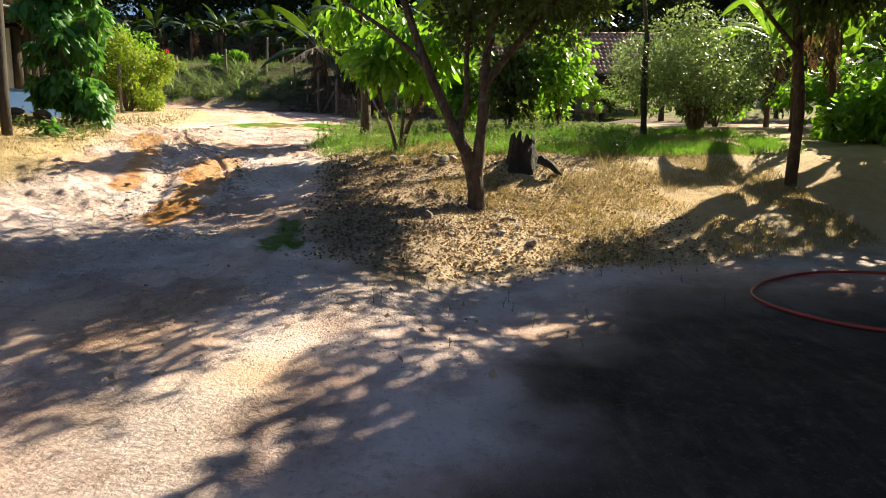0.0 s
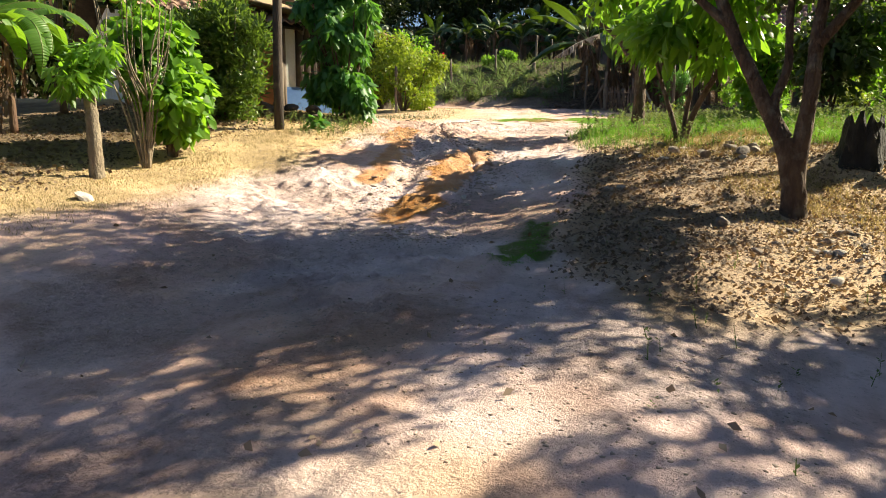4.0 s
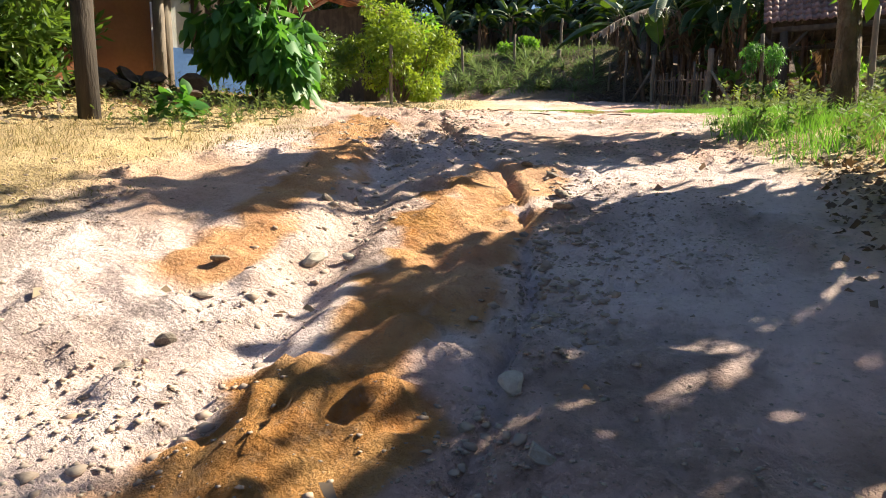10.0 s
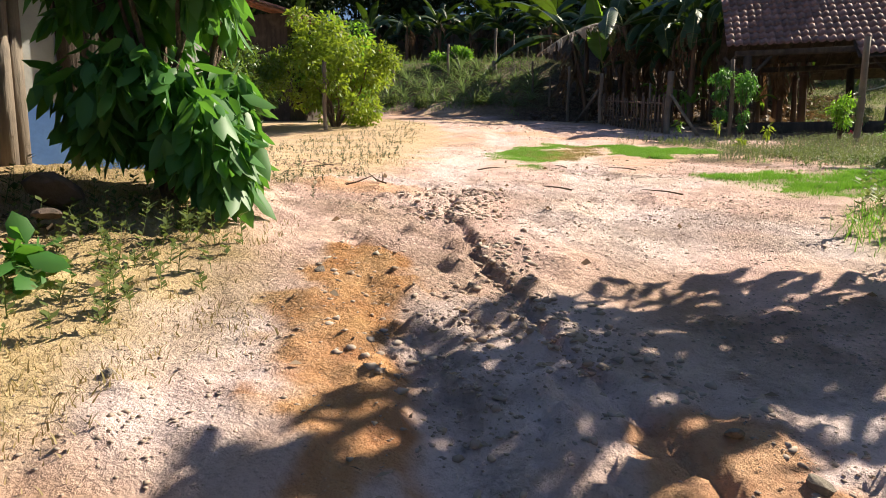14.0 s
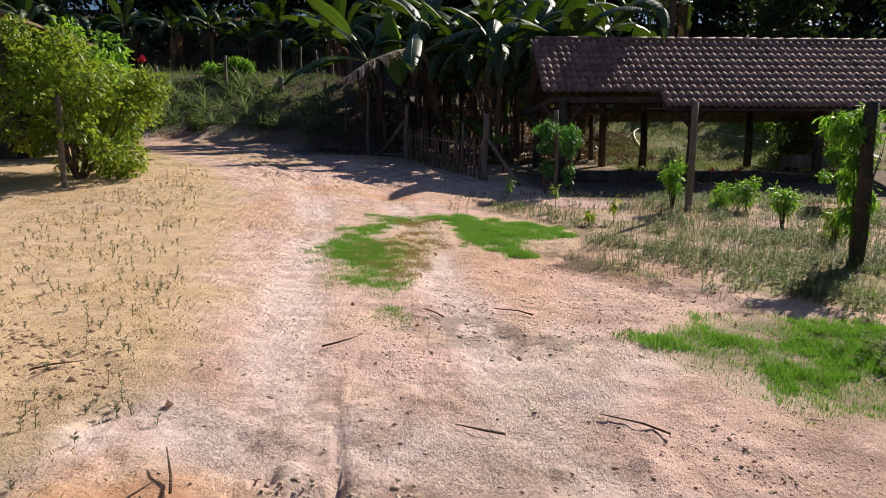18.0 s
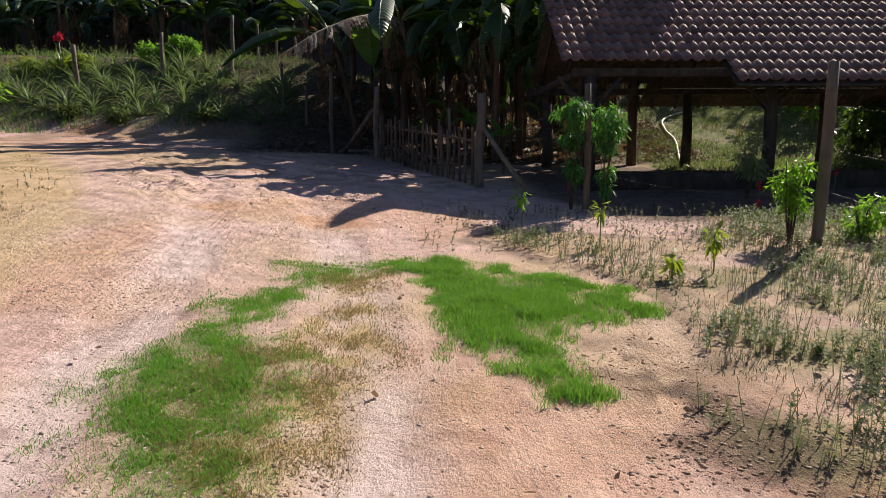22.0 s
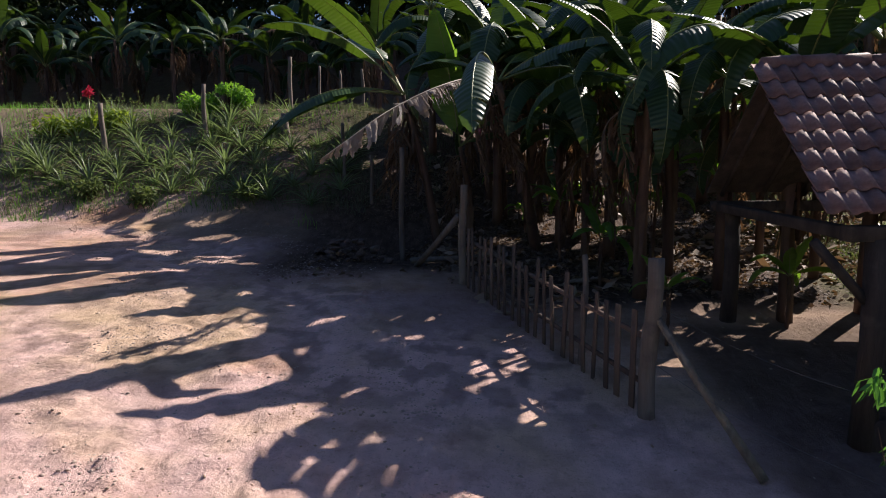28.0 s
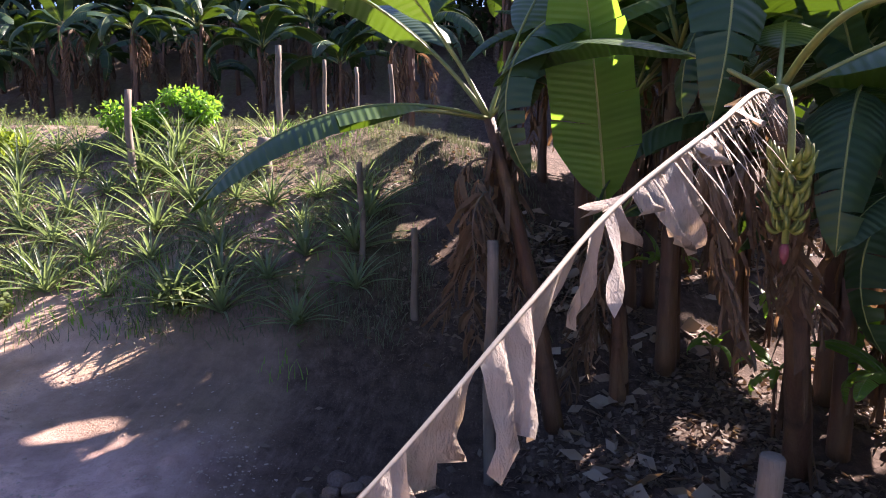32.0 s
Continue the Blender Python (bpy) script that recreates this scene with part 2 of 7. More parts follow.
def leafy(name, c1, c2, through_col, rough=0.4, mix=0.35, scale=3.0, spec=0.5, vein=0.0, wrinkle=0.0):
    """Leaves: gloss on top, light let through from behind; each leaf (island) with its own shade."""
    m, nt, nodes, links, bsdf = nodes_of(name)
    geo = nodes.new("ShaderNodeNewGeometry")
    info = nodes.new("ShaderNodeObjectInfo")
    f = math_node(nt, "ADD", math_node(nt, "MULTIPLY", geo.outputs["Random Per Island"], 0.4), math_node(nt, "MULTIPLY", ramp(nt, tex(nt, scale), 0.3, 0.7), 0.35))
    f = math_node(nt, "ADD", f, math_node(nt, "MULTIPLY", info.outputs["Random"], 0.25))
    col = mixc(nt, f, c1, c2)
    links.new(col, bsdf.inputs["Base Color"])
    bsdf.inputs["Roughness"].default_value = rough
    bsdf.inputs["Specular IOR Level"].default_value = spec
    tr = nodes.new("ShaderNodeBsdfTranslucent")
    links.new(mixc(nt, f, tuple(v * 0.7 for v in through_col), through_col), tr.inputs["Color"])
    mx = nodes.new("ShaderNodeMixShader")
    mx.inputs[0].default_value = mix
    links.new(bsdf.outputs[0], mx.inputs[1])
    links.new(tr.outputs[0], mx.inputs[2])
    links.new(mx.outputs[0], nodes["Material Output"].inputs["Surface"])
    if wrinkle:
        bump(nt, bsdf, tex(nt, 26, 6, 0.65, stretch=(1, 1, 0.3)), wrinkle, 0.03)
    if vein:
        uv = nodes.new("ShaderNodeUVMap")
        sep = nodes.new("ShaderNodeSeparateXYZ")
        links.new(uv.outputs[0], sep.inputs[0])
        w = math_node(nt, "SINE", math_node(nt, "MULTIPLY", sep.outputs["Y"], vein), 0)
        bump(nt, bsdf, w, 0.35, 0.01)
    return m


BARK = surface("bark", (0.09, 0.052, 0.036), (0.19, 0.125, 0.085), 14, 0.9, (0.27, 0.22, 0.17), 38, 1.0, 0.06, (1, 1, 0.35))
BARK_PALE = surface("pale bark", (0.24, 0.185, 0.13), (0.37, 0.31, 0.23), 12, 0.9, (0.13, 0.10, 0.075), 50, 1.0, 0.03, (1, 1, 0.45))
WOOD = surface("weathered wood", (0.17, 0.13, 0.10), (0.27, 0.22, 0.18), 8, 0.85, (0.11, 0.09, 0.08), 60, 0.7, 0.01, (1, 1, 0.12))
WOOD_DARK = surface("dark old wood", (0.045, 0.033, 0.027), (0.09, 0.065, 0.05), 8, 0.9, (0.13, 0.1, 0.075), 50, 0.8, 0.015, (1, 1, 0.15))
WOOD_FENCE = surface("fence wood", (0.125, 0.078, 0.056), (0.21, 0.145, 0.105), 8, 0.88, (0.075, 0.058, 0.046), 60, 0.7, 0.01, (1, 1, 0.12), vary=0.5)
CHAR = surface("charred wood", (0.012, 0.011, 0.011), (0.03, 0.027, 0.024), 12, 0.75, (0.06, 0.05, 0.04), 45, 1.0, 0.03, (1, 1, 0.25))
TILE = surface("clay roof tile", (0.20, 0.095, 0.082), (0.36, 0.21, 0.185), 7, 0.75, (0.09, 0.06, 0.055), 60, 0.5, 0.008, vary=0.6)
# Lighter copy of the roof tile: sunlight is put into its colour.
TILE_LIT = surface("sunlit clay roof tile", (0.30, 0.17, 0.11), (0.42, 0.27, 0.19), 7, 0.8, (0.16, 0.12, 0.1), 60, 0.5, 0.008, vary=0.5)
BRICK = surface("red brick", (0.30, 0.11, 0.06), (0.38, 0.17, 0.10), 9, 0.9, (0.22, 0.09, 0.06), 50, 0.5, 0.01, vary=0.4)
PLASTER_ORANGE = surface("terracotta plaster", (0.42, 0.17, 0.075), (0.5, 0.22, 0.10), 2.5, 0.9, (0.33, 0.14, 0.08), 30, 0.25, 0.006)
PLASTER_WHITE = surface("white limewash", (0.72, 0.72, 0.72), (0.8, 0.8, 0.79), 2.5, 0.9, (0.6, 0.58, 0.55), 30, 0.2, 0.006)
PLASTER_BLUE = surface("blue wainscot paint", (0.10, 0.22, 0.55), (0.14, 0.28, 0.62), 2.5, 0.85, (0.2, 0.3, 0.5), 30, 0.2, 0.006)
STONE = surface("field stone", (0.30, 0.24, 0.20), (0.44, 0.37, 0.31), 7, 0.9, (0.2, 0.15, 0.12), 40, 0.6, 0.015, vary=0.6)
STONE_PALE = surface("pale stone", (0.5, 0.44, 0.38), (0.62, 0.56, 0.5), 7, 0.9, (0.36, 0.28, 0.22), 40, 0.5, 0.012, vary=0.4)
CLOD = surface("pinkish soil clod", (0.48, 0.36, 0.29), (0.62, 0.50, 0.43), 5, 0.95, (0.5, 0.32, 0.2), 60, 0.6, 0.01, vary=0.3, coord="Generated")
STONE_DARK = surface("dark stone", (0.12, 0.08, 0.066), (0.19, 0.135, 0.112), 7, 0.9, (0.06, 0.045, 0.035), 40, 0.6, 0.015, vary=0.5)
CRUMB = surface("brown soil crumb", (0.36, 0.23, 0.165), (0.50, 0.36, 0.27), 5, 0.95, coord="Generated")
LITTER = leafy("dry leaf litter", (0.22, 0.14, 0.085), (0.56, 0.46, 0.36), (0.35, 0.2, 0.08), 0.7, 0.2, 3)
WIRE = surface("rusty wire", (0.09, 0.08, 0.075), (0.15, 0.135, 0.125), 20, 0.6, None, 60, 0.1, 0.001)
HOSE_RED = surface("red plastic hose", (0.5, 0.035, 0.03), (0.6, 0.06, 0.05), 6, 0.35, (0.35, 0.05, 0.04), 60, 0.05, 0.001)
HOSE_PALE = surface("pale plastic hose", (0.62, 0.52, 0.30), (0.7, 0.6, 0.36), 6, 0.4, None, 60, 0.05, 0.001)
PINK = leafy("red petal", (0.55, 0.02, 0.06), (0.75, 0.05, 0.12), (0.8, 0.05, 0.1), 0.5, 0.3)
YELLOW = leafy("yellow blossom", (0.75, 0.38, 0.02), (0.85, 0.5, 0.03), (0.9, 0.5, 0.02), 0.5, 0.4)
LEAF_TREE = leafy("small dark leaf", (0.030, 0.052, 0.016), (0.065, 0.098, 0.028), (0.16, 0.26, 0.03), 0.35, 0.3)
LEAF_BROAD = leafy("broad green leaf", (0.06, 0.15, 0.022), (0.11, 0.23, 0.035), (0.34, 0.66, 0.04), 0.38, 0.46)
LEAF_BIG = leafy("large drooping leaf", (0.045, 0.145, 0.035), (0.085, 0.225, 0.055), (0.2, 0.5, 0.05), 0.48, 0.34)
LEAF_CITRUS = leafy("yellow-green leaf", (0.055, 0.11, 0.014), (0.17, 0.24, 0.025), (0.46, 0.6, 0.04), 0.45, 0.42)
LEAF_DENSE = leafy("narrow dark leaf", (0.028, 0.065, 0.014), (0.12, 0.19, 0.035), (0.3, 0.48, 0.05), 0.35, 0.3)
LEAF_GREY = leafy("grey-green leaf", (0.12, 0.165, 0.075), (0.22, 0.27, 0.13), (0.32, 0.44, 0.12), 0.45, 0.35)
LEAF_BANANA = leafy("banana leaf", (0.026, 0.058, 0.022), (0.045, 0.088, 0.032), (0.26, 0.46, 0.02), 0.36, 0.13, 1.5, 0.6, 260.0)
# Darker copy of the banana leaf, with the grove's shade put into its colour.
LEAF_SHADED = leafy("shaded banana leaf", (0.018, 0.045, 0.022), (0.032, 0.072, 0.03), (0.24, 0.44, 0.02), 0.45, 0.09, 1.5, 0.35, 260.0)
LITTER_BROWN = leafy("brown leaf litter", (0.07, 0.045, 0.03), (0.28, 0.21, 0.155), (0.3, 0.17, 0.07), 0.75, 0.2, 5)
# Bright leaf of young plants, and of older ones with sunlight put into colour.
LEAF_YOUNG_LIT = leafy("young and sunlit banana leaf", (0.05, 0.13, 0.02), (0.095, 0.2, 0.035), (0.34, 0.62, 0.04), 0.42, 0.38, 1.5, 0.35, 260.0)
LEAF_DEAD = leafy("dead banana leaf", (0.24, 0.165, 0.11), (0.60, 0.53, 0.48), (0.42, 0.28, 0.16), 0.75, 0.25, 9, 0.2, 0.0, 1.0)
LEAF_BROWN = leafy("brown hanging leaf", (0.075, 0.045, 0.026), (0.26, 0.18, 0.125), (0.3, 0.16, 0.07), 0.75, 0.25, 6, 0.2, 0.0, 0.8)
STEM_BANANA = surface("banana pseudostem", (0.10, 0.042, 0.025), (0.17, 0.10, 0.05), 7, 0.6, (0.035, 0.018, 0.012), 45, 0.7, 0.02, (1, 1, 0.15))
RIB = surface("banana midrib", (0.17, 0.21, 0.06), (0.26, 0.28, 0.09), 5, 0.4, None, 40, 0.1, 0.003)
RIB_BROWN = surface("brown midrib", (0.13, 0.09, 0.06), (0.2, 0.145, 0.1), 5, 0.8, None, 40, 0.3, 0.004)
RIB_DEAD = surface("dead midrib", (0.40, 0.34, 0.26), (0.5, 0.44, 0.36), 5, 0.7, None, 40, 0.2, 0.003)
LEAF_PINE = leafy("pineapple leaf", (0.10, 0.14, 0.08), (0.23, 0.27, 0.17), (0.30, 0.42, 0.12), 0.42, 0.35, 3)
GRASS = leafy("grass blade", (0.06, 0.185, 0.024), (0.20, 0.36, 0.06), (0.26, 0.54, 0.05), 0.55, 0.4)
GRASS_DRY = leafy("dry grass", (0.30, 0.23, 0.10), (0.44, 0.35, 0.17), (0.45, 0.34, 0.12), 0.7, 0.35)
WEED = leafy("weed leaf", (0.075, 0.115, 0.04), (0.15, 0.18, 0.065), (0.26, 0.34, 0.08), 0.6, 0.35, 3, 0.25)
WEED_GREY = leafy("grey weed", (0.085, 0.10, 0.06), (0.18, 0.185, 0.12), (0.2, 0.22, 0.1), 0.7, 0.3, 3, 0.2)
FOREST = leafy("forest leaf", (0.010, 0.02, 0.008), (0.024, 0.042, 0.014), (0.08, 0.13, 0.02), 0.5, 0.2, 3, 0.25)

# ---- ground ----
_ky = [-40, -6, 0, 4, 7, 8.5, 10, 12, 15, 18, 21, 24, 27, 30, 33, 36, 40, 44, 50, 70, 300]
_kz = [-1.6, -0.3, 0.15, 0.62, 0.87, 1.2, 1.56, 1.93, 2.27, 2.46, 2.68, 2.94, 3.22, 3.52, 3.78, 4.28, 5.3, 6.4, 8.2, 16, 60]
_ty = np.arange(-60, 320, 0.1)
_tz = np.convolve(np.pad(np.interp(_ty, _ky, _kz), 6, "edge"), np.ones(13) / 13, "valid")
GULLY = [(-5.3, 15.2), (-5.2, 14.2), (-5.05, 12.9), (-4.9, 12.1), (-4.55, 11.4), (-4.0, 10.55), (-3.4, 9.85), (-3.15, 9.3), (-2.85, 8.5), (-2.75, 7.7), (-2.7, 6.6)]
GULLY_WEST = [(-5.0, 10.9), (-4.25, 9.9), (-3.95, 9.2), (-3.75, 8.4), (-3.5, 7.7), (-3.3, 7.0)]
CLAY = [(-3.5, 9.95), (-3.38, 9.2), (-3.3, 8.5), (-3.2, 7.9), (-3.12, 7.4), (-3.15, 7.05)]
CLAY_WEST = [(-4.95, 10.95), (-4.68, 10.2), (-4.55, 9.7), (-4.45, 9.2), (-4.3, 8.7), (-4.2, 8.2)]
ROAD = [(-1.2, -8), (-1.4, 0), (-2.2, 5), (-3.6, 9), (-4.6, 13), (-5.2, 17), (-5.6, 21), (-6.6, 25), (-8.4, 30), (-11.5, 33.5), (-17, 36.2), (-26, 37.5), (-60, 38)]
GRASS_EAST = [(-4.25, 21.3), (-3.8, 21.32), (-3.5, 21.0), (-3.05, 20.6), (-2.68, 20.34), (-2.55, 19.8), (-2.75, 19.55), (-3.05, 19.3), (-3.3, 19.1), (-3.28, 18.7), (-3.2, 18.3), (-3.45, 18.3), (-3.7, 18.75), (-3.98, 18.95), (-4.08, 19.2), (-3.98, 19.5), (-4.2, 19.8), (-4.27, 20.4)]
GRASS_WEST = [(-5.6, 21.05), (-5.0, 21.35), (-4.3, 21.2), (-4.35, 20.9), (-4.95, 20.8), (-5.0, 20.1), (-5.1, 19.6), (-5.0, 18.9), (-4.8, 17.8), (-4.85, 16.3), (-4.86, 15.75), (-5.12, 15.8), (-5.38, 16.6), (-5.65, 16.95), (-5.85, 18.2), (-6.15, 18.6), (-6.0, 19.3), (-5.9, 19.75), (-5.55, 20.0), (-5.3, 20.45)]
GRASS_LOW = [(-3.3, 15.5), (-3.15, 15.1), (-2.95, 14.55), (-2.2, 14.05), (-1.2, 13.5), (0.6, 13.5), (0.6, 15.5), (-0.9, 15.85), (-1.8, 15.75), (-2.4, 15.95), (-2.85, 15.65)]
GRASS_SHADE = [(-1.8, 7.12), (-1.6, 7.0), (-1.48, 6.4), (-1.38, 6.05), (-1.45, 5.88), (-1.58, 5.7), (-1.68, 5.65), (-1.75, 5.9), (-1.62, 5.98), (-1.8, 6.28), (-1.7, 6.55)]
BROWN_SOIL = [(-3.3, 19.3), (-2.75, 19.3), (-2.5, 18.4), (-2.1, 17.5), (-1.5, 16.5), (-2.0, 16.0), (-2.75, 17.1), (-3.2, 17.7), (-3.35, 18.5)]
BETWEEN = [(-5.0, 20.8), (-4.45, 20.9), (-4.25, 20.0), (-4.3, 19.3), (-4.5, 18.6), (-4.5, 17.6), (-4.8, 17.0), (-5.3, 17.4), (-5.55, 18.3), (-5.3, 19.0)]
MOUND = [(-2.6, 12.6), (-2.45, 11.3), (-2.0, 9.8), (-1.85, 8.5), (-1.65, 6.8), (-1.2, 5.4), (-0.5, 4.7), (0.8, 5.6), (3, 6.2), (8, 8), (9, 14), (2, 14.5), (-2.2, 14)]
BROKEN = [(-4.9, 15.8), (-4.6, 16.4), (-4.2, 16.0), (-3.5, 15.8), (-2.6, 16.7), (-2.3, 16.4), (-3.0, 15.2), (-3.9, 14.9), (-4.6, 15.2)]
VERGE = [(-3.2, 17.9), (-2.2, 16.6), (-1.6, 13.8), (9, 13.5), (9, 24), (0, 24), (-1.2, 22.4), (-3.3, 23.2), (-3.8, 22.2), (-2.4, 20.2), (-2.6, 19.0)]
WEST_EDGE = [(-6.3, -8), (-5.4, 2), (-5.3, 4.6), (-5.75, 6.6), (-5.9, 8.4), (-5.75, 10.0), (-5.4, 11.5), (-5.7, 13.0), (-6.2, 15), (-6.9, 17), (-7.7, 19.5), (-8.3, 22), (-9.5, 25.5), (-11.5, 29), (-14.5, 32.2), (-20, 34.5), (-60, 36)]
DRY_EDGE = [(-6.3, -8), (-5.4, 2), (-5.1, 5.0), (-5.2, 7.0), (-4.95, 9.2), (-5.05, 10.0), (-5.6, 11.2), (-6.5, 12.6), (-6.3, 14.0), (-6.1, 15), (-6.5, 17), (-7.0, 19.0), (-7.6, 22), (-9.3, 25.5), (-11.5, 29), (-14.5, 32.2), (-20, 34.5), (-60, 36)]


def west_of(x, y, edge=None):
    """Metres beyond the west edge of the road."""
    xs, ys = zip(*(edge or WEST_EDGE))
    return np.interp(y, ys, xs) - x


def gbase(x, y):
    x, y = np.asarray(x, float), np.asarray(y, float)
    z = np.interp(y, _ty, _tz)
    left = np.maximum(0, -x - 3.3)
    left = np.where(left < 6, left, 6 + (left - 6) * 0.3)
    z = z + left * np.interp(y, [9, 11.5, 14, 20, 24, 32], [0.175, 0.13, 0.045, 0.04, 0.075, 0.06])
    z = z - 0.22 * S(-0.8, 0.6, x) * (1 - S(8.5, 10.5, y)) * S(2, 5, y)
    z = z + S(-1.5, -9.0, x) * 0.28 * np.clip(y - 34.6, 0, 5.9) * (1 - S(44, 54, y))
    z = z - np.clip(y - 40.5, 0, 7) * 0.24 * S(-2, -8, x) * (1 - S(50, 60, y))
    z = z - 0.46 * np.exp(-((x + 6.6) / 1.5) ** 2 - ((y - 34.2) / 1.5) ** 2)
    z = z + 0.17 * S(0.5, 2.5, x) * np.clip(y - 30.2, 0, 9) * (1 - S(44, 60, y))
    return z


def gfine(x, y):
    """Ruts, gullies, clods and the small swells of the ground."""
    road = 1 - S(1.6, 2.6, dline(x, y, ROAD)[0])
    z = 0.05 * (fbm(x, y, 0.9, 3) - 0.5) + 0.02 * (fbm(x, y, 4.0, 2) - 0.5) * (0.4 + 0.6 * road)
    wob = 0.12 * (fbm(x, y, 2.5, 2) - 0.5)
    rough = fbm(x, y, 7.0, 3)
    # the crack: a crusted lip on its east, a narrow trench, rubble on its west
    g, u = sline(x + 0.7 * wob, y + 0.7 * wob, GULLY)
    win = S(0.02, 0.2, u) * (1 - S(0.86, 1.0, u))
    z = z + 0.026 * win * S(-0.02, 0.025, g) * (1 - S(0.15, 0.9, g)) * (0.4 + 1.2 * rough)
    z = z - 0.038 * win * (1 - S(0.0, 0.05, np.abs(g + 0.025))) * (0.2 + 1.6 * rough)
    rub = win * S(-0.85, -0.45, g + 1.2 * wob) * (1 - S(-0.06, 0.02, g))
    z = z + rub * (lumps(x, y, 0.15, 1, 0.4) * 0.5 + lumps(x, y, 0.08, 2, 0.55) * 0.7)
    crumbs = road * S(5.5, 8.0, y) * (1 - S(12.5, 16.5, y)) * S(0.42, 0.6, fbm(x, y, 1.1, 3, 3.0))
    z = z + crumbs * (lumps(x, y, 0.11, 3, 0.35) * 0.4 + lumps(x, y, 0.07, 4, 0.4) * 0.45)
    mud = road * S(3.6, 4.6, y) * (1 - S(7.5, 9.0, y)) * S(0.4, 0.6, fbm(x, y, 0.9, 3, 8.0))
    z = z + mud * (0.12 * (fbm(x, y, 2.8, 4, 4.0) - 0.5) + 0.7 * lumps(x, y, 0.12, 5, 0.35))
    bend = road * S(23.0, 25.0, y) * (1 - S(33, 35, y)) * S(0.42, 0.58, fbm(x, y, 0.8, 3, 5.0))
    z = z + bend * (0.5 * lumps(x, y, 0.18, 6, 0.5))
    br = S(-0.25, 0.25, inside(x, y, BROKEN) + 1.6 * wob) * S(0.4, 0.6, fbm(x, y, 1.8, 3, 7.0))
    z = z + br * (lumps(x, y, 0.12, 7, 0.3) * 0.4 + lumps(x, y, 0.07, 8, 0.4) * 0.6)
    g, u = dline(x + wob, y - wob, GULLY_WEST)
    z = z - 0.05 * (1 - S(0.03, 0.18, g)) * S(0, 0.15, u) * (1 - S(0.85, 1, u)) * (0.5 + rough)
    g, u = dline(x, y, CLAY)
    z = z + 0.035 * (1 - S(0.15, 0.40, g)) * S(0, 0.1, u) * (1 - S(0.8, 1, u))
    g, u = dline(x, y, CLAY_WEST)
    z = z + 0.03 * (1 - S(0.1, 0.42, g)) * S(0, 0.15, u) * (1 - S(0.8, 1, u))
    # wheel tracks
    for off in (-0.75, 0.75):
        pts = [(px + off, py) for px, py in ROAD]
        g, _ = dline(x + wob, y, pts)
        z = z - 0.03 * (1 - S(0.1, 0.4, g)) * S(11, 13, y)
    z = z + 0.016 * (fbm(x, y, 9.0, 2, 5.0) - 0.5) * S(2, 4, y) * (1 - S(33, 36, y))
    # broken soil in the road
    z = z + road * 0.05 * (rough - 0.5) * S(6.0, 8.0, y) * (1 - S(13.5, 17, y))
    z = z + road * 0.045 * (rough - 0.5) * S(22.5, 25.0, y) * (1 - S(34, 36, y))
    # the mound under the tree, and loose verges
    m = inside(x, y, MOUND)
    z = z + 0.10 * S(0, 1.0, m) * fbm(x, y, 1.3, 2) + 0.022 * S(0, 0.4, m) * (rough - 0.4)
    v = inside(x, y, VERGE)
    z = z + 0.04 * S(0, 0.4, v) * (rough - 0.3) + 0.03 * S(-0.15, 0.4, v + 0.3 * (fbm(x, y, 2.0, 2) - 0.5)) * S(14.5, 15.5, y) * (1 - S(18.6, 20, y))
    w = west_of(x, y)
    z = z + 0.05 * S(0, 0.8, w) * (rough - 0.3) + 0.10 * S(0.4, 2.0, w) * (fbm(x, y, 0.8, 2) - 0.4) * (1 - S(9, 14, y))
    return z


def gz(x, y):
    return gbase(x, y) + gfine(x, y)


def gzf(x, y):
    return float(gz(np.array([x]), np.array([y]))[0])


def spaced(runs, far_lo, far_hi, grow):
    """Grid lines: runs of (from, to, step) in the middle, growing apart towards both ends."""
    core = [v for lo, hi, step in runs for v in np.arange(lo, hi - 1e-6, step)]
    a, d = [core[0]], runs[0][2]
    while a[-1] > far_lo:
        d *= grow
        a.append(a[-1] - d)
    b, d = [core[-1]], runs[-1][2]
    while b[-1] < far_hi:
        d *= grow
        b.append(b[-1] + d)
    return np.array(a[:0:-1] + core + b[1:])


gx = spaced([(-10.0, -7.0, 0.06), (-7.0, -1.4, 0.03), (-1.4, 4.0, 0.05)], -400, 400, 1.13)
gy = spaced([(1.2, 5.0, 0.05), (5.0, 17.0, 0.032), (17.0, 33.0, 0.055)], -300, 500, 1.09)
GX, GY = np.meshgrid(gx, gy)
X, Y = GX.ravel(), GY.ravel()
Z = gz(X, Y)
nx, ny = len(gx), len(gy)
idx = np.arange(nx * ny).reshape(ny, nx)
quads = np.stack([idx[:-1, :-1], idx[:-1, 1:], idx[1:, 1:], idx[1:, :-1]], -1).reshape(-1, 4)


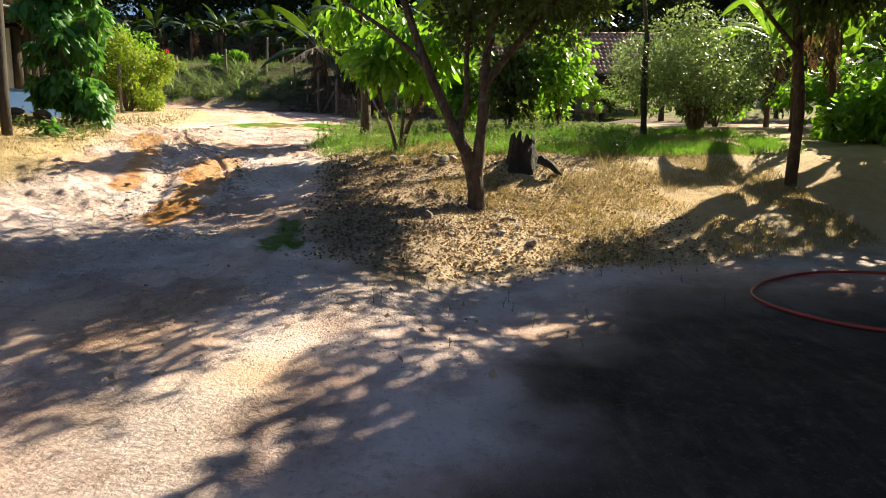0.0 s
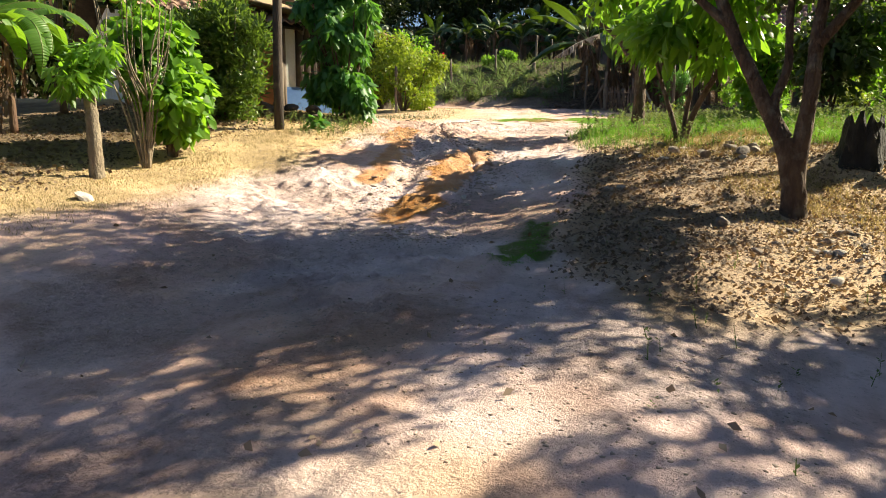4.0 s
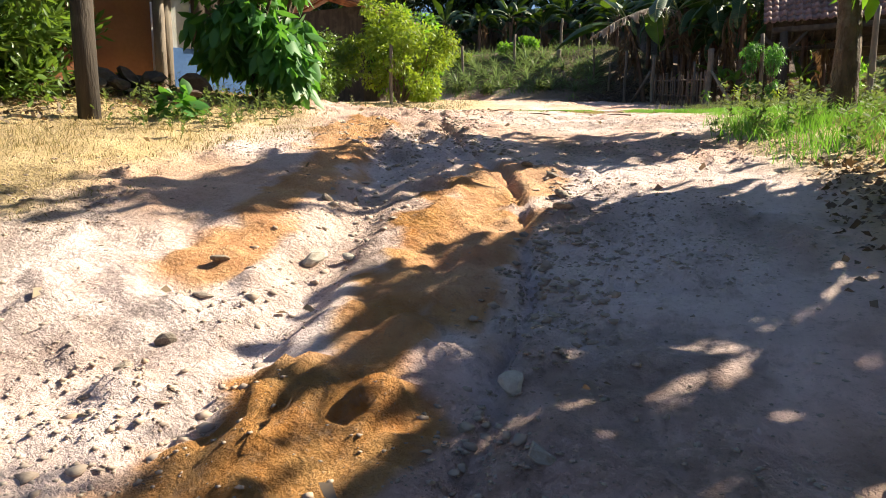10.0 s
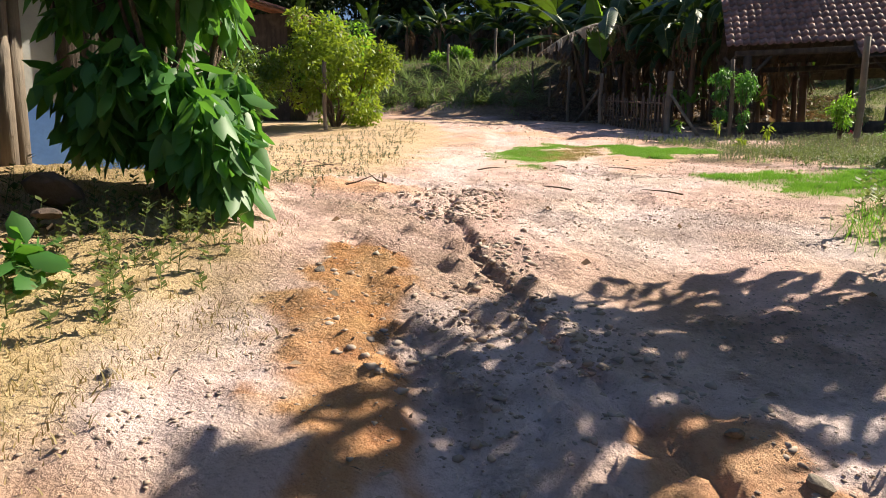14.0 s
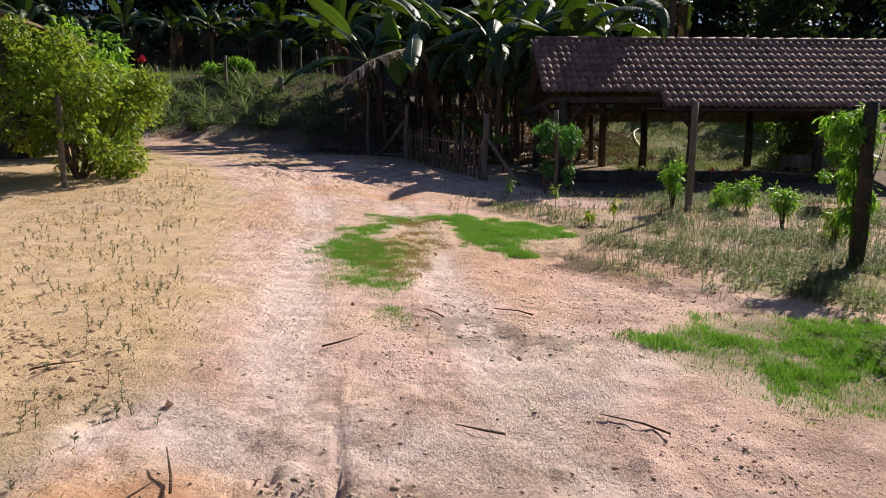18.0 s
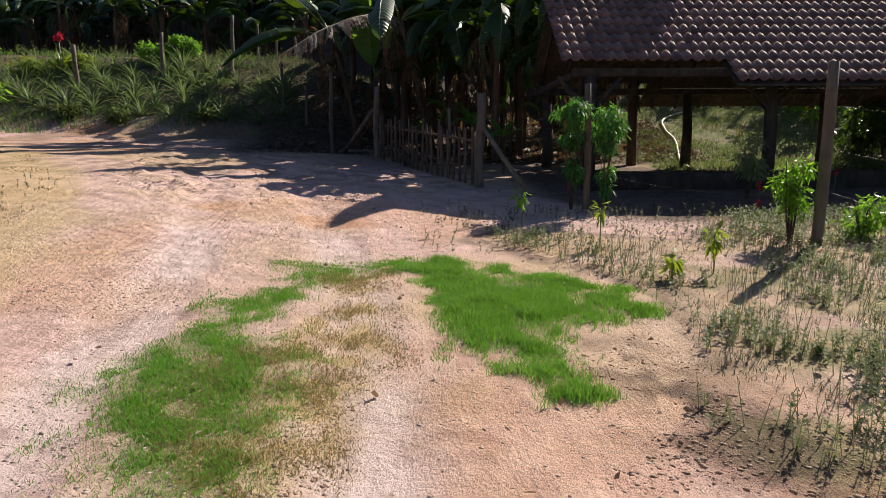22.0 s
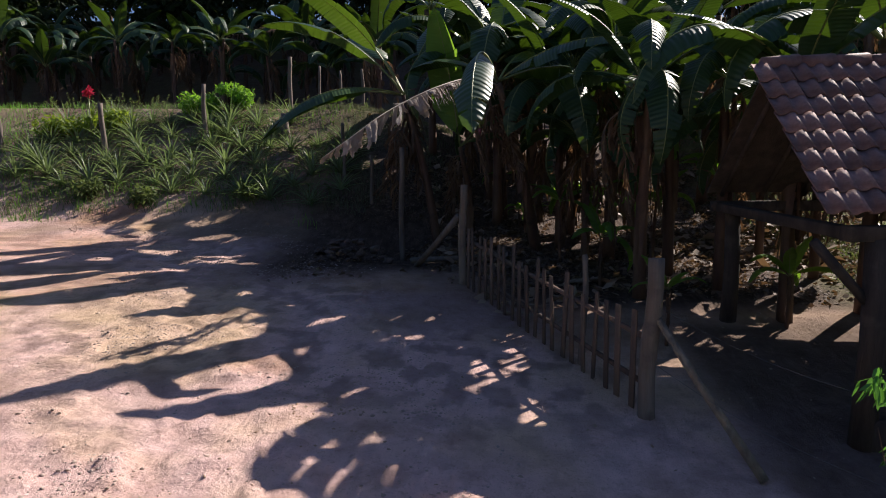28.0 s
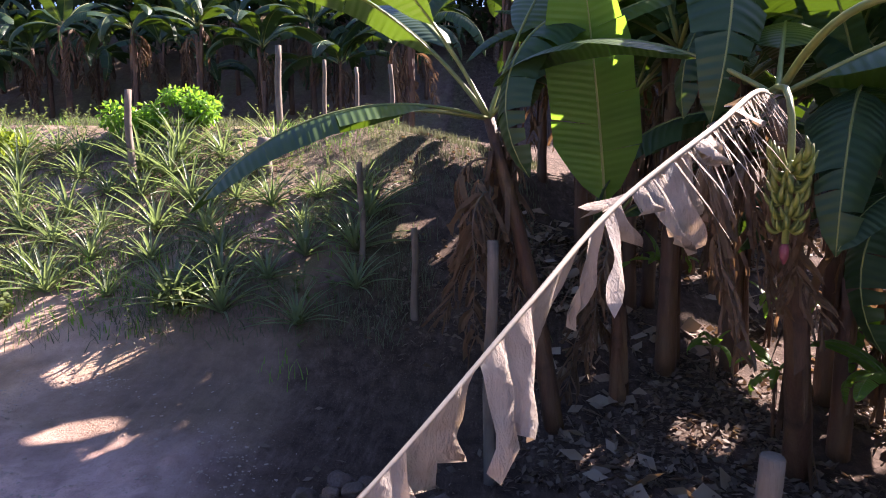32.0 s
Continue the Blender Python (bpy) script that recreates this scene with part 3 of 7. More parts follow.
def masks(x, y):
    n1, n2 = fbm(x, y, 1.6, 3), fbm(x, y, 6.0, 3)
    jit = (n1 - 0.5) * 0.7 + (n2 - 0.5) * 0.25
    clay, u = dline(x + jit * 0.6 + (n2 - 0.5) * 0.35, y + jit * 0.5, CLAY)
    clay = (1 - S(0.2, 0.30, clay)) * (0.75 + 0.25 * S(0.35, 0.6, n1))
    c2, u = dline(x + jit * 0.7 + (n2 - 0.5) * 0.35, y + jit * 0.5, CLAY_WEST)
    clay = np.maximum(clay, 0.85 * (1 - S(0.16, 0.30, c2)))
    clay = np.maximum(clay, 0.28 * S(0.56, 0.72, fbm(x, y, 0.55, 3, 9.0)))
    for cx, cy, r in ((-5.9, 12.9, 0.8), (-13.6, 34.8, 1.0), (-12.2, 34.3, 0.6), (-6.8, 23.6, 0.5), (-5.2, 22.9, 0.7), (2.0, 26.2, 0.9), (4.5, 26.0, 0.9)):
        clay = np.maximum(clay, 0.55 * (1 - S(r * 0.4, r, np.hypot(x - cx, (y - cy)) + jit * 0.5)))
    pale = S(0.42, 0.62, fbm(x, y, 0.8, 3, 4.0)) * (1 - S(13, 18, y)) * 0.8
    for off in (-0.8, 0.7):
        g, _ = dline(x + jit * 0.35, y, [(a + off, b) for a, b in ROAD])
        pale = np.maximum(pale, 0.6 * (1 - S(0.12, 0.42, g)) * S(11.5, 13.5, y) * (1 - S(21, 24, y)))
    w = west_of(x, y) + jit * 0.8
    wd = west_of(x, y, DRY_EDGE) + jit * 1.1
    m = inside(x, y, MOUND) + jit * 0.6
    v = inside(x, y, VERGE) + jit * 0.6
    dry = np.maximum(S(-0.15, 0.5, wd) * (1 - 0.3 * S(11, 14, y)) * (1 - S(37, 40, y) * 0.3), 0.75 * S(0.0, 0.35, m))
    dry = np.maximum(dry, (0.1 + 0.4 * S(0.4, 0.6, n1)) * S(0, 0.5, v))
    dry = np.maximum(dry, 0.5 * S(0.5, 0.66, fbm(x, y, 0.35, 2, 2.0)) * S(13, 16, y))
    between = S(-0.1, 0.3, inside(x, y, BETWEEN) + jit * 0.5)
    dry = np.maximum(dry, between * (0.45 + 0.55 * S(0.35, 0.6, n2)))
    soil = S(-0.1, 0.35, inside(x, y, BROWN_SOIL) + jit * 0.5)
    clay = np.maximum(clay, 0.4 * soil * S(0.35, 0.6, n1))
    dry = np.maximum(dry, 0.95 * S(0.5, 2.0, x) * S(28.5, 30.0, y + jit))
    grass = 0
    for poly, k in ((GRASS_EAST, 0.9), (GRASS_WEST, 0.8), (GRASS_LOW, 0.85)):
        grass = np.maximum(grass, k * S(-0.1, 0.45, inside(x, y, poly) + jit * 0.9))
    moss = S(-0.07, 0.03, inside(x, y, GRASS_SHADE) + (n2 - 0.5) * 0.12)
    grass = np.maximum(grass, 1.6 * moss)
    grass = np.maximum(grass, 0.55 * S(10.4, 11.4, y) * S(0.2, 0.7, m) * S(0.4, 0.6, n1))
    grass = np.maximum(grass, 0.6 * S(0.1, 0.7, v) * S(0.34, 0.58, n1) * (1 - 0.8 * S(20.3, 21.6, y)))
    grass = np.maximum(grass, 0.95 * S(0.5, 2.0, x) * S(28.5, 30, y + jit) * S(0.25, 0.5, n1))
    grass = np.maximum(grass, 0.4 * S(35.0, 36.5, y) * S(-7, -9, x) * S(0.4, 0.6, n1))
    # dark: brown soil and litter, plus shade painted into the ground colour
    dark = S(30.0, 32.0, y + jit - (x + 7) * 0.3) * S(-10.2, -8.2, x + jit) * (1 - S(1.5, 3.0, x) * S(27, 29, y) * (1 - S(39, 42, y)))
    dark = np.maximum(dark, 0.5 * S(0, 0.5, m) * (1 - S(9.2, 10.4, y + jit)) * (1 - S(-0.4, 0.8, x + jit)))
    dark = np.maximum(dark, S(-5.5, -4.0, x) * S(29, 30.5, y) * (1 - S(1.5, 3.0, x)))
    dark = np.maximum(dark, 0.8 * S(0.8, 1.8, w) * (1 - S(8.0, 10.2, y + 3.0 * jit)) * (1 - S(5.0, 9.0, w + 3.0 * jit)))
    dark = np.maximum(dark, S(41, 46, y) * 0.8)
    # painted shade on the track at the foot of the bank
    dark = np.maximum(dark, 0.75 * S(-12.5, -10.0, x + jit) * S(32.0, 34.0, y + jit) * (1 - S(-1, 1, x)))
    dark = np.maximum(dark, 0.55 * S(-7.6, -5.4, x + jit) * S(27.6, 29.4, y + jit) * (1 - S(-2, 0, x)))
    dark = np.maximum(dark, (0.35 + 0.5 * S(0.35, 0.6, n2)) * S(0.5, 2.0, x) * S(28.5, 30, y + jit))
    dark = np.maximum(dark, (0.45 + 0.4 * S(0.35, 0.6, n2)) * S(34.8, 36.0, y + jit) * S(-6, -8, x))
    # shadow of the shed, painted into the ground colour
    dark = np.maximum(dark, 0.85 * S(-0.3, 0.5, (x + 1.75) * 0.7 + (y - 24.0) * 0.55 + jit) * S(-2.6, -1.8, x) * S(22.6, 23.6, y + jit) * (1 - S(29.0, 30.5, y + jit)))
    dark = np.maximum(dark, 0.85 * soil * S(0.3, 0.55, fbm(x, y, 5.0, 3, 3.0)))
    dark = np.maximum(dark, 0.5 * S(-0.2, 0.3, inside(x, y, BROKEN) + jit * 1.2) * S(0.45, 0.6, n2))
    dark = np.maximum(dark, 0.45 * S(0.47, 0.6, fbm(x, y, 4.0, 4, 6.0)) * S(24.5, 27.5, y))
    dark = np.maximum(dark, (0.22 * S(0.4, 0.62, n2) + 0.45 * (1 - S(0.0, 0.35, np.abs(v - 0.1)))) * S(0.0, 0.25, v) * S(14.5, 16, y))
    # deep tree shade at the yard's east, painted as darker ground
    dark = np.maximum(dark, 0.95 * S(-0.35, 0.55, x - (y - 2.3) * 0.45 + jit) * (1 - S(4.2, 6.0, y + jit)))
    crumb = 0.08 + 0.92 * (0.12 + 0.8 * S(0.46, 0.62, n1)) * (1 - S(12, 16, y)) * (1 - 0.6 * S(0.0, 0.5, m))
    return clay, pale, dry, grass, dark, crumb


def ground_material():
    m, nt, nodes, links, bsdf = nodes_of("dirt ground")

    def attr(name):
        a = nodes.new("ShaderNodeAttribute")
        a.attribute_name = name
        return a.outputs["Fac"]
    n_big, n_mid, n_fine = tex(nt, 0.9, 4), tex(nt, 4.0, 8, 0.68), tex(nt, 42.0, 5, 0.75)
    grit = nodes.new("ShaderNodeTexVoronoi")
    grit.inputs["Scale"].default_value = 38.0
    c = nodes.new("ShaderNodeTexCoord")
    links.new(c.outputs["Object"], grit.inputs["Vector"])
    n_soft, n_spot = tex(nt, 2.1, 8, 0.62), tex(nt, 11.0, 7, 0.7)
    sand = mixc(nt, ramp(nt, n_mid, 0.3, 0.7), (0.66, 0.425, 0.375), (0.86, 0.60, 0.55))
    sand = mixc(nt, ramp(nt, n_big, 0.45, 0.7), sand, (0.72, 0.50, 0.37))
    col = mixc(nt, attr("pale"), sand, mixc(nt, n_mid, (0.72, 0.56, 0.56), (0.88, 0.745, 0.74)))
    col = mixc(nt, math_node(nt, "MULTIPLY", ramp(nt, n_soft, 0.5, 0.66), 0.55), col, (0.40, 0.25, 0.20))
    col = mixc(nt, math_node(nt, "MULTIPLY", ramp(nt, n_spot, 0.55, 0.68), 0.42), col, (0.34, 0.21, 0.16))
    clay = mixc(nt, ramp(nt, n_mid, 0.3, 0.66), (0.47, 0.165, 0.03), (0.66, 0.36, 0.14))
    col = mixc(nt, attr("clay"), col, clay)
    dry = mixc(nt, ramp(nt, n_mid, 0.3, 0.72), (0.52, 0.365, 0.185), (0.69, 0.51, 0.30))
    dry = mixc(nt, ramp(nt, n_fine, 0.58, 0.72), dry, (0.22, 0.16, 0.085))
    col = mixc(nt, attr("dry"), col, dry)
    # dark soil and litter tone, which also carries the painted shade
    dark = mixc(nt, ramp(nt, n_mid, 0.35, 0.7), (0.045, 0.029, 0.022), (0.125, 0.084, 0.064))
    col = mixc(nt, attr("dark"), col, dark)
    grass = mixc(nt, ramp(nt, n_fine, 0.3, 0.7), (0.09, 0.15, 0.03), (0.24, 0.25, 0.09))
    col = mixc(nt, math_node(nt, "MULTIPLY", attr("grass"), ramp(nt, n_mid, 0.25, 0.55)), col, grass)
    col = mixc(nt, math_node(nt, "MULTIPLY", ramp(nt, tex(nt, 15.0, 5, 0.7), 0.54, 0.68), math_node(nt, "MULTIPLY", attr("crumb"), 0.5)), col, (0.30, 0.21, 0.165))
    # grit: darker pits and pale grains
    col = mixc(nt, math_node(nt, "MULTIPLY", ramp(nt, n_fine, 0.55, 0.7), 0.5), col, (0.27, 0.17, 0.12))
    col = mixc(nt, math_node(nt, "MULTIPLY", ramp(nt, grit.outputs["Distance"], 0.16, 0.02), 0.35), col, (0.66, 0.58, 0.5))
    links.new(col, bsdf.inputs["Base Color"])
    bsdf.inputs["Roughness"].default_value = 0.95
    bsdf.inputs["Specular IOR Level"].default_value = 0.2
    streak = tex(nt, 9.0, 6, 0.7, stretch=(1.0, 0.16, 1.0))
    col = mixc(nt, math_node(nt, "MULTIPLY", ramp(nt, streak, 0.50, 0.72), 0.25), col, (0.44, 0.31, 0.25))
    links.new(col, bsdf.inputs["Base Color"])
    h = math_node(nt, "ADD", math_node(nt, "ADD", math_node(nt, "MULTIPLY", n_mid, 0.8), math_node(nt, "MULTIPLY", streak, 0.35)), math_node(nt, "MULTIPLY", n_fine, math_node(nt, "ADD", 0.2, math_node(nt, "MULTIPLY", attr("crumb"), 0.55))))
    h = math_node(nt, "ADD", h, math_node(nt, "MULTIPLY", ramp(nt, grit.outputs["Distance"], 0.3, 0.0), 0.05))
    crumb = ramp(nt, tex(nt, 27.0, 7, 0.7), 0.5, 0.72)
    h = math_node(nt, "ADD", h, math_node(nt, "MULTIPLY", math_node(nt, "MULTIPLY", crumb, attr("crumb")), 0.45))
    h = math_node(nt, "ADD", h, math_node(nt, "MULTIPLY", n_spot, 0.2))
    bump(nt, bsdf, h, 1.0, 0.06)
    return m


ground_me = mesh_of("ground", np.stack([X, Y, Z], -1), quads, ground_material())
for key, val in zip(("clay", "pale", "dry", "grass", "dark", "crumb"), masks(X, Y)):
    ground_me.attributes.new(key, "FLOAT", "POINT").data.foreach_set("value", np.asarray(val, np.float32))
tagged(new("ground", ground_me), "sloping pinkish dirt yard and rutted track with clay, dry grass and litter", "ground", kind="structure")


# ---- plants: shared makers ----
def leaf_cloud(name, centres, radii, n, size, mat, seed, shell=0.55, droop=0.3, wide=0.5, flat=0.85, up=0.25, pts=6, hang=0.0):
    """Leaves scattered in clumps: each a folded blade of its own, thicker towards the clump's outside."""
    r = np.random.default_rng(seed)
    C, R = np.asarray(centres, float), np.asarray(radii, float)
    pick = r.choice(len(C), n, p=R ** 2 / (R ** 2).sum())
    d = r.normal(size=(n, 3))
    d /= np.linalg.norm(d, axis=1)[:, None]
    rad = R[pick] * (shell + (1 - shell) * r.random(n) ** 0.7) * (0.75 + 0.5 * vnoise(d[:, 0] * 2 + pick, d[:, 1] * 2, d[:, 2] * 2, 1.5))
    P = C[pick] + d * rad[:, None] * np.array([1, 1, flat])
    a = d * 0.7 + r.normal(size=(n, 3)) * 0.6
    a[:, 2] += up - droop * 2 - hang * (0.6 + 1.4 * r.random(n))
    a /= np.linalg.norm(a, axis=1)[:, None]
    nrm = d * 0.4 + r.normal(size=(n, 3)) * 0.5 + np.array([0, 0, 0.7])
    s = np.cross(a, nrm)
    s /= np.linalg.norm(s, axis=1)[:, None] + 1e-9
    u = np.cross(s, a)
    L = size * (0.6 + 0.8 * r.random(n))[:, None]
    W = L * wide / 2
    if pts == 4:
        V = np.stack([P, P + a * L * 0.5 + s * W, P + a * L, P + a * L * 0.5 - s * W], 1)
        F = np.arange(n * 4).reshape(n, 4)
        return mesh_of(name, V.reshape(-1, 3), F, mat, False)
    sag = np.array([0, 0, -1.0]) * L * droop * 0.35
    V = np.stack([P, P + a * L * 0.3 + s * W * 0.9 - u * W * 0.25, P + a * L * 0.68 + s * W * 0.75 - u * W * 0.25 + sag * 0.5,
                  P + a * L + sag, P + a * L * 0.68 - s * W * 0.75 - u * W * 0.25 + sag * 0.5, P + a * L * 0.3 - s * W * 0.9 - u * W * 0.25], 1)
    o = np.arange(n)[:, None] * 6
    F = np.concatenate([o + np.array([0, 1, 2, 3]), o + np.array([0, 3, 4, 5])], 0)
    return mesh_of(name, V.reshape(-1, 3), F, mat, False)


def trunk_mesh(name, limbs, mat, sides=9, wob=0.18, seed=1):
    s = Shape()
    for k, (pts, r0, r1) in enumerate(limbs):
        n = 6 + 3 * len(pts)
        P = curve_pts(pts, n)
        s.tube(P, [r0 + (r1 - r0) * i / (n - 1) for i in range(n)], sides, wob, seed + k)
    return s.mesh(name, mat)


def spray(n, cx, cy, cz, rx, ry, rz, r0, r1, seed):
    """Clump centres and radii within an ellipsoid."""
    r = np.random.default_rng(seed)
    d = r.normal(size=(n, 3))
    d /= np.linalg.norm(d, axis=1)[:, None]
    q = r.random(n) ** 0.45
    return np.stack([cx + d[:, 0] * rx * q, cy + d[:, 1] * ry * q, cz + d[:, 2] * rz * q], -1), r0 + (r1 - r0) * r.random(n)


def tree(name, at, limbs, clumps, n, size, mat, label, category, seed, bark=BARK, group="", **kw):
    t = thing(name, at, label, category, group)
    part("trunk", trunk_mesh("trunk", limbs, bark, seed=seed), t)
    part("crown", leaf_cloud("crown", *clumps, n, size, mat, seed, **kw), t)
    return t


def branchy(n, h0, z, reach, r0, seed, spread=0.6):
    """Stems that fan out from the ground."""
    r = random.Random(seed)
    out = []
    for k in range(n):
        a = 2 * math.pi * (k + r.random() * 0.6) / n
        q = reach * (0.4 + 0.6 * r.random())
        x, y = math.cos(a) * q, math.sin(a) * q
        j = lambda: r.uniform(-0.16, 0.16) * reach
        out.append(([(x * 0.06, y * 0.06, -0.05), (x * 0.3 + j(), y * 0.3 + j(), h0 + z * 0.3), (x * 0.65 + j(), y * 0.65 + j(), h0 + z * r.uniform(0.55, 0.72)), (x, y, (h0 + z) * r.uniform(0.8, 1.08))], r0 * r.uniform(0.7, 1.2), r0 * 0.35))
        if z > 1.1:
            q = r.uniform(0.3, 0.6)
            b = a + r.uniform(-1.2, 1.2)
            out.append(([(x * q, y * q, h0 + z * q), (x * q + 0.14 * math.cos(b), y * q + 0.14 * math.sin(b), h0 + z * (q + 0.14)), (x * q + 0.22 * math.cos(b), y * q + 0.22 * math.sin(b), h0 + z * (q + 0.34))], r0 * 0.5, r0 * 0.2))
    return out


# banana leaves
def banana_leaf_mesh(name, length, width, droop, seed, mat, rib, torn=0.3, hang=False, lift=0.9, bare=2):
    """One blade along +x that rises, arches over and hangs; split into strips along the side veins."""
    r = random.Random(seed)
    n = 22
    P, ang = [Vector((0, 0, 0))], lift
    for i in range(n):
        P.append(P[-1] + Vector((math.cos(ang), 0, math.sin(ang))) * length / n)
        ang -= droop / n * ((2.4 if i < n * 0.35 else 0.25) if hang else (0.5 + 1.0 * i / n))
    V, F, UV = [], [], []
    for side in (-1, 1):
        strip_end, fold, tipx = 0, 0.25, 0.0
        for i in range(bare, n):
            u0, u1 = i / n, (i + 1) / n
            if i >= strip_end:
                strip_end = i + (r.randint(1, 3) if r.random() < torn else r.randint(4, 8))
                fold = 0.15 + (1.0 if hang else 0.45) * r.random() * (1 if torn > 0.2 else 0.4) + (0.25 if hang else 0)
                cut = 1 - torn * 0.5 * r.random()
                gap = 0.82 if torn > 0.2 else 0.97
            def w(u):
                q = (u - bare / n) / (1 - bare / n)
                return width / 2 * min(1, (q * 5) ** 0.6 if q > 0 else 0) * max(0.0, 1 - max(0, q - 0.55) / 0.45) ** 0.55 + 0.004
            d = (P[i + 1] - P[i]).normalized()
            nrm = Vector((-d.z, 0, d.x))
            o = len(V)
            for j in range(4):
                q = j / 3
                fo = fold * (0.4 + 0.9 * q)
                for uu, pp, e in ((u0, P[i], 0.0), (u1 if i + 1 < strip_end else u0 + (u1 - u0) * (1 - (1 - gap) * q * 2), P[i + 1], 1.0)):
                    ww = w(uu) * cut * q
                    base = P[i].lerp(P[i + 1], e if i + 1 < strip_end else e * (1 - (1 - gap) * q * 2))
                    V.append(base + Vector((0, side, 0)) * ww * math.cos(fo) + nrm * (-ww * math.sin(fo)) + d * ww * 0.25)
                    UV.append((0.5 + side * q / 2, uu))
            for j in range(3):
                a, b = o + 2 * j, o + 2 * j + 2
                F.append((a, a + 1, b + 1, b) if side < 0 else (a, b, b + 1, a + 1))
    s = Shape().add(V, F)
    nb = len(F)
    s.tube(P, [0.017 * length / 2.2 * (1 - 0.85 * i / n) for i in range(n + 1)], 5)
    me = s.mesh(name, [mat, rib])
    for i, p in enumerate(me.polygons):
        p.material_index = 0 if i < nb else 1
    uv = me.uv_layers.new(name="UVMap")
    co = UV + [(0.5, 0.0)] * (len(s.v) - len(UV))
    for lp in me.loops:
        uv.data[lp.index].uv = co[lp.vertex_index]
    return me


LIVE = [banana_leaf_mesh("leaf", 2.3, 0.55, 2.0, 1, LEAF_SHADED, RIB, 0.08, lift=1.05), banana_leaf_mesh("leaf", 2.5, 0.6, 2.6, 2, LEAF_SHADED, RIB, 0.45, lift=1.0),
        banana_leaf_mesh("leaf", 2.0, 0.5, 1.0, 3, LEAF_SHADED, RIB, 0.15, lift=1.3), banana_leaf_mesh("leaf", 2.6, 0.58, 2.9, 4, LEAF_SHADED, RIB, 0.55, lift=0.8)]


def dead_leaf_mesh(seed, length, out):
    """A dried leaf: the rib bends over and hangs, the blade is torn into crumpled strips that droop from it."""
    r = random.Random(seed)
    n = 26
    P, ang = [Vector((0, 0, 0))], r.uniform(0.2, 0.7)
    for i in range(n):
        P.append(P[-1] + Vector((math.cos(ang), 0.12 * math.sin(i * 0.5 + seed), math.sin(ang))) * length / n)
        ang = max(-1.5 + 0.1 * math.sin(i), ang - (0.9 / out) / n * 4.5)
    s = Shape()
    i = 4
    while i < n:
        for side in (-1, 1):
            if r.random() < 0.12:
                continue
            t = (P[i] - P[i - 1]).normalized()
            L, w = length * r.uniform(0.12, 0.32) * (1.15 - 0.5 * i / n), r.uniform(0.035, 0.11)
            d = (Vector((0, side, 0)) * r.uniform(0.25, 0.9) + t * 0.5 + Vector((r.uniform(-0.2, 0.2), 0, -0.4))).normalized()
            q, V = P[i].copy(), []
            wide = (t * 0.8 + Vector((r.uniform(-0.5, 0.5), r.uniform(-0.5, 0.5), 0))).normalized()
            for a in range(5):
                u = a / 4
                ww = wide * w * (1 - 0.45 * u * r.random()) * (0.9 if a else 0.5)
                bend = d.cross(wide) * w * 0.35
                V += [q - ww * 0.5 + bend, q - bend * r.uniform(0.2, 0.8), q + ww * 0.5 + bend * r.uniform(0.3, 1.0)]
                q = q + d * L / 4
                d = (d + Vector((0, 0, -0.45)) + Vector((r.uniform(-0.2, 0.2), r.uniform(-0.2, 0.2), 0))).normalized()
                wide = (wide + Vector((r.uniform(-0.4, 0.4), r.uniform(-0.4, 0.4), 0))).normalized()
            V[-3] = V[-3] + Vector((0, 0, -L * 0.2 * r.random()))
            V[-1] = V[-1] + Vector((0, 0, L * 0.25 * r.random()))
            s.add(V, [(3 * a + b, 3 * a + b + 1, 3 * a + b + 4, 3 * a + b + 3) for a in range(4) for b in range(2)])
        i += r.choice((1, 1, 2))
    nb = len(s.f)
    s.tube(P, [0.013 * (1 - 0.8 * i / n) for i in range(n + 1)], 5)
    me = s.mesh("dead_leaf", [LEAF_BROWN, RIB_BROWN], False)
    for i, p in enumerate(me.polygons):
        p.material_index = 0 if i < nb else 1
    return me


DEAD = [dead_leaf_mesh(k, 1.3 + 0.25 * (k % 3), 0.55 + 0.15 * (k % 4)) for k in range(6)]


def stem_mesh(h, r, seed):
    s = Shape()
    n = 9
    rr = random.Random(seed)
    lx, ly = rr.uniform(-0.12, 0.12), rr.uniform(-0.12, 0.12)
    s.tube([(lx * (i / n) ** 2, ly * (i / n) ** 2, h * i / n - 0.1) for i in range(n + 1)], [r * (1.15 - 0.55 * i / n) for i in range(n + 1)], 10, 0.12, seed)
    for k in range(16):  # peeling sheaths
        z0, a = h * rr.uniform(0.15, 0.8), rr.uniform(0, 6.28)
        w, l = rr.uniform(0.02, 0.06), h * rr.uniform(0.08, 0.3)
        c, sn = math.cos(a), math.sin(a)
        q = r * 1.02
        s.add([(c * q - sn * w, sn * q + c * w, z0 + l), (c * q + sn * w, sn * q - c * w, z0 + l), (c * q * 1.5 + sn * w * 0.4, sn * q * 1.5 - c * w * 0.4, z0), (c * q * 1.5 - sn * w * 0.4, sn * q * 1.5 + c * w * 0.4, z0)], [(0, 1, 2, 3)])
    return s.mesh("pseudostem", STEM_BANANA)


LIVE_YOUNG_LIT = []
for _me in LIVE:
    _me = _me.copy()
    _me.materials[0] = LEAF_YOUNG_LIT
    LIVE_YOUNG_LIT.append(_me)
STEMS = [(2.6, stem_mesh(2.6, 0.075, 1)), (3.2, stem_mesh(3.2, 0.085, 2)), (2.1, stem_mesh(2.1, 0.065, 3))]


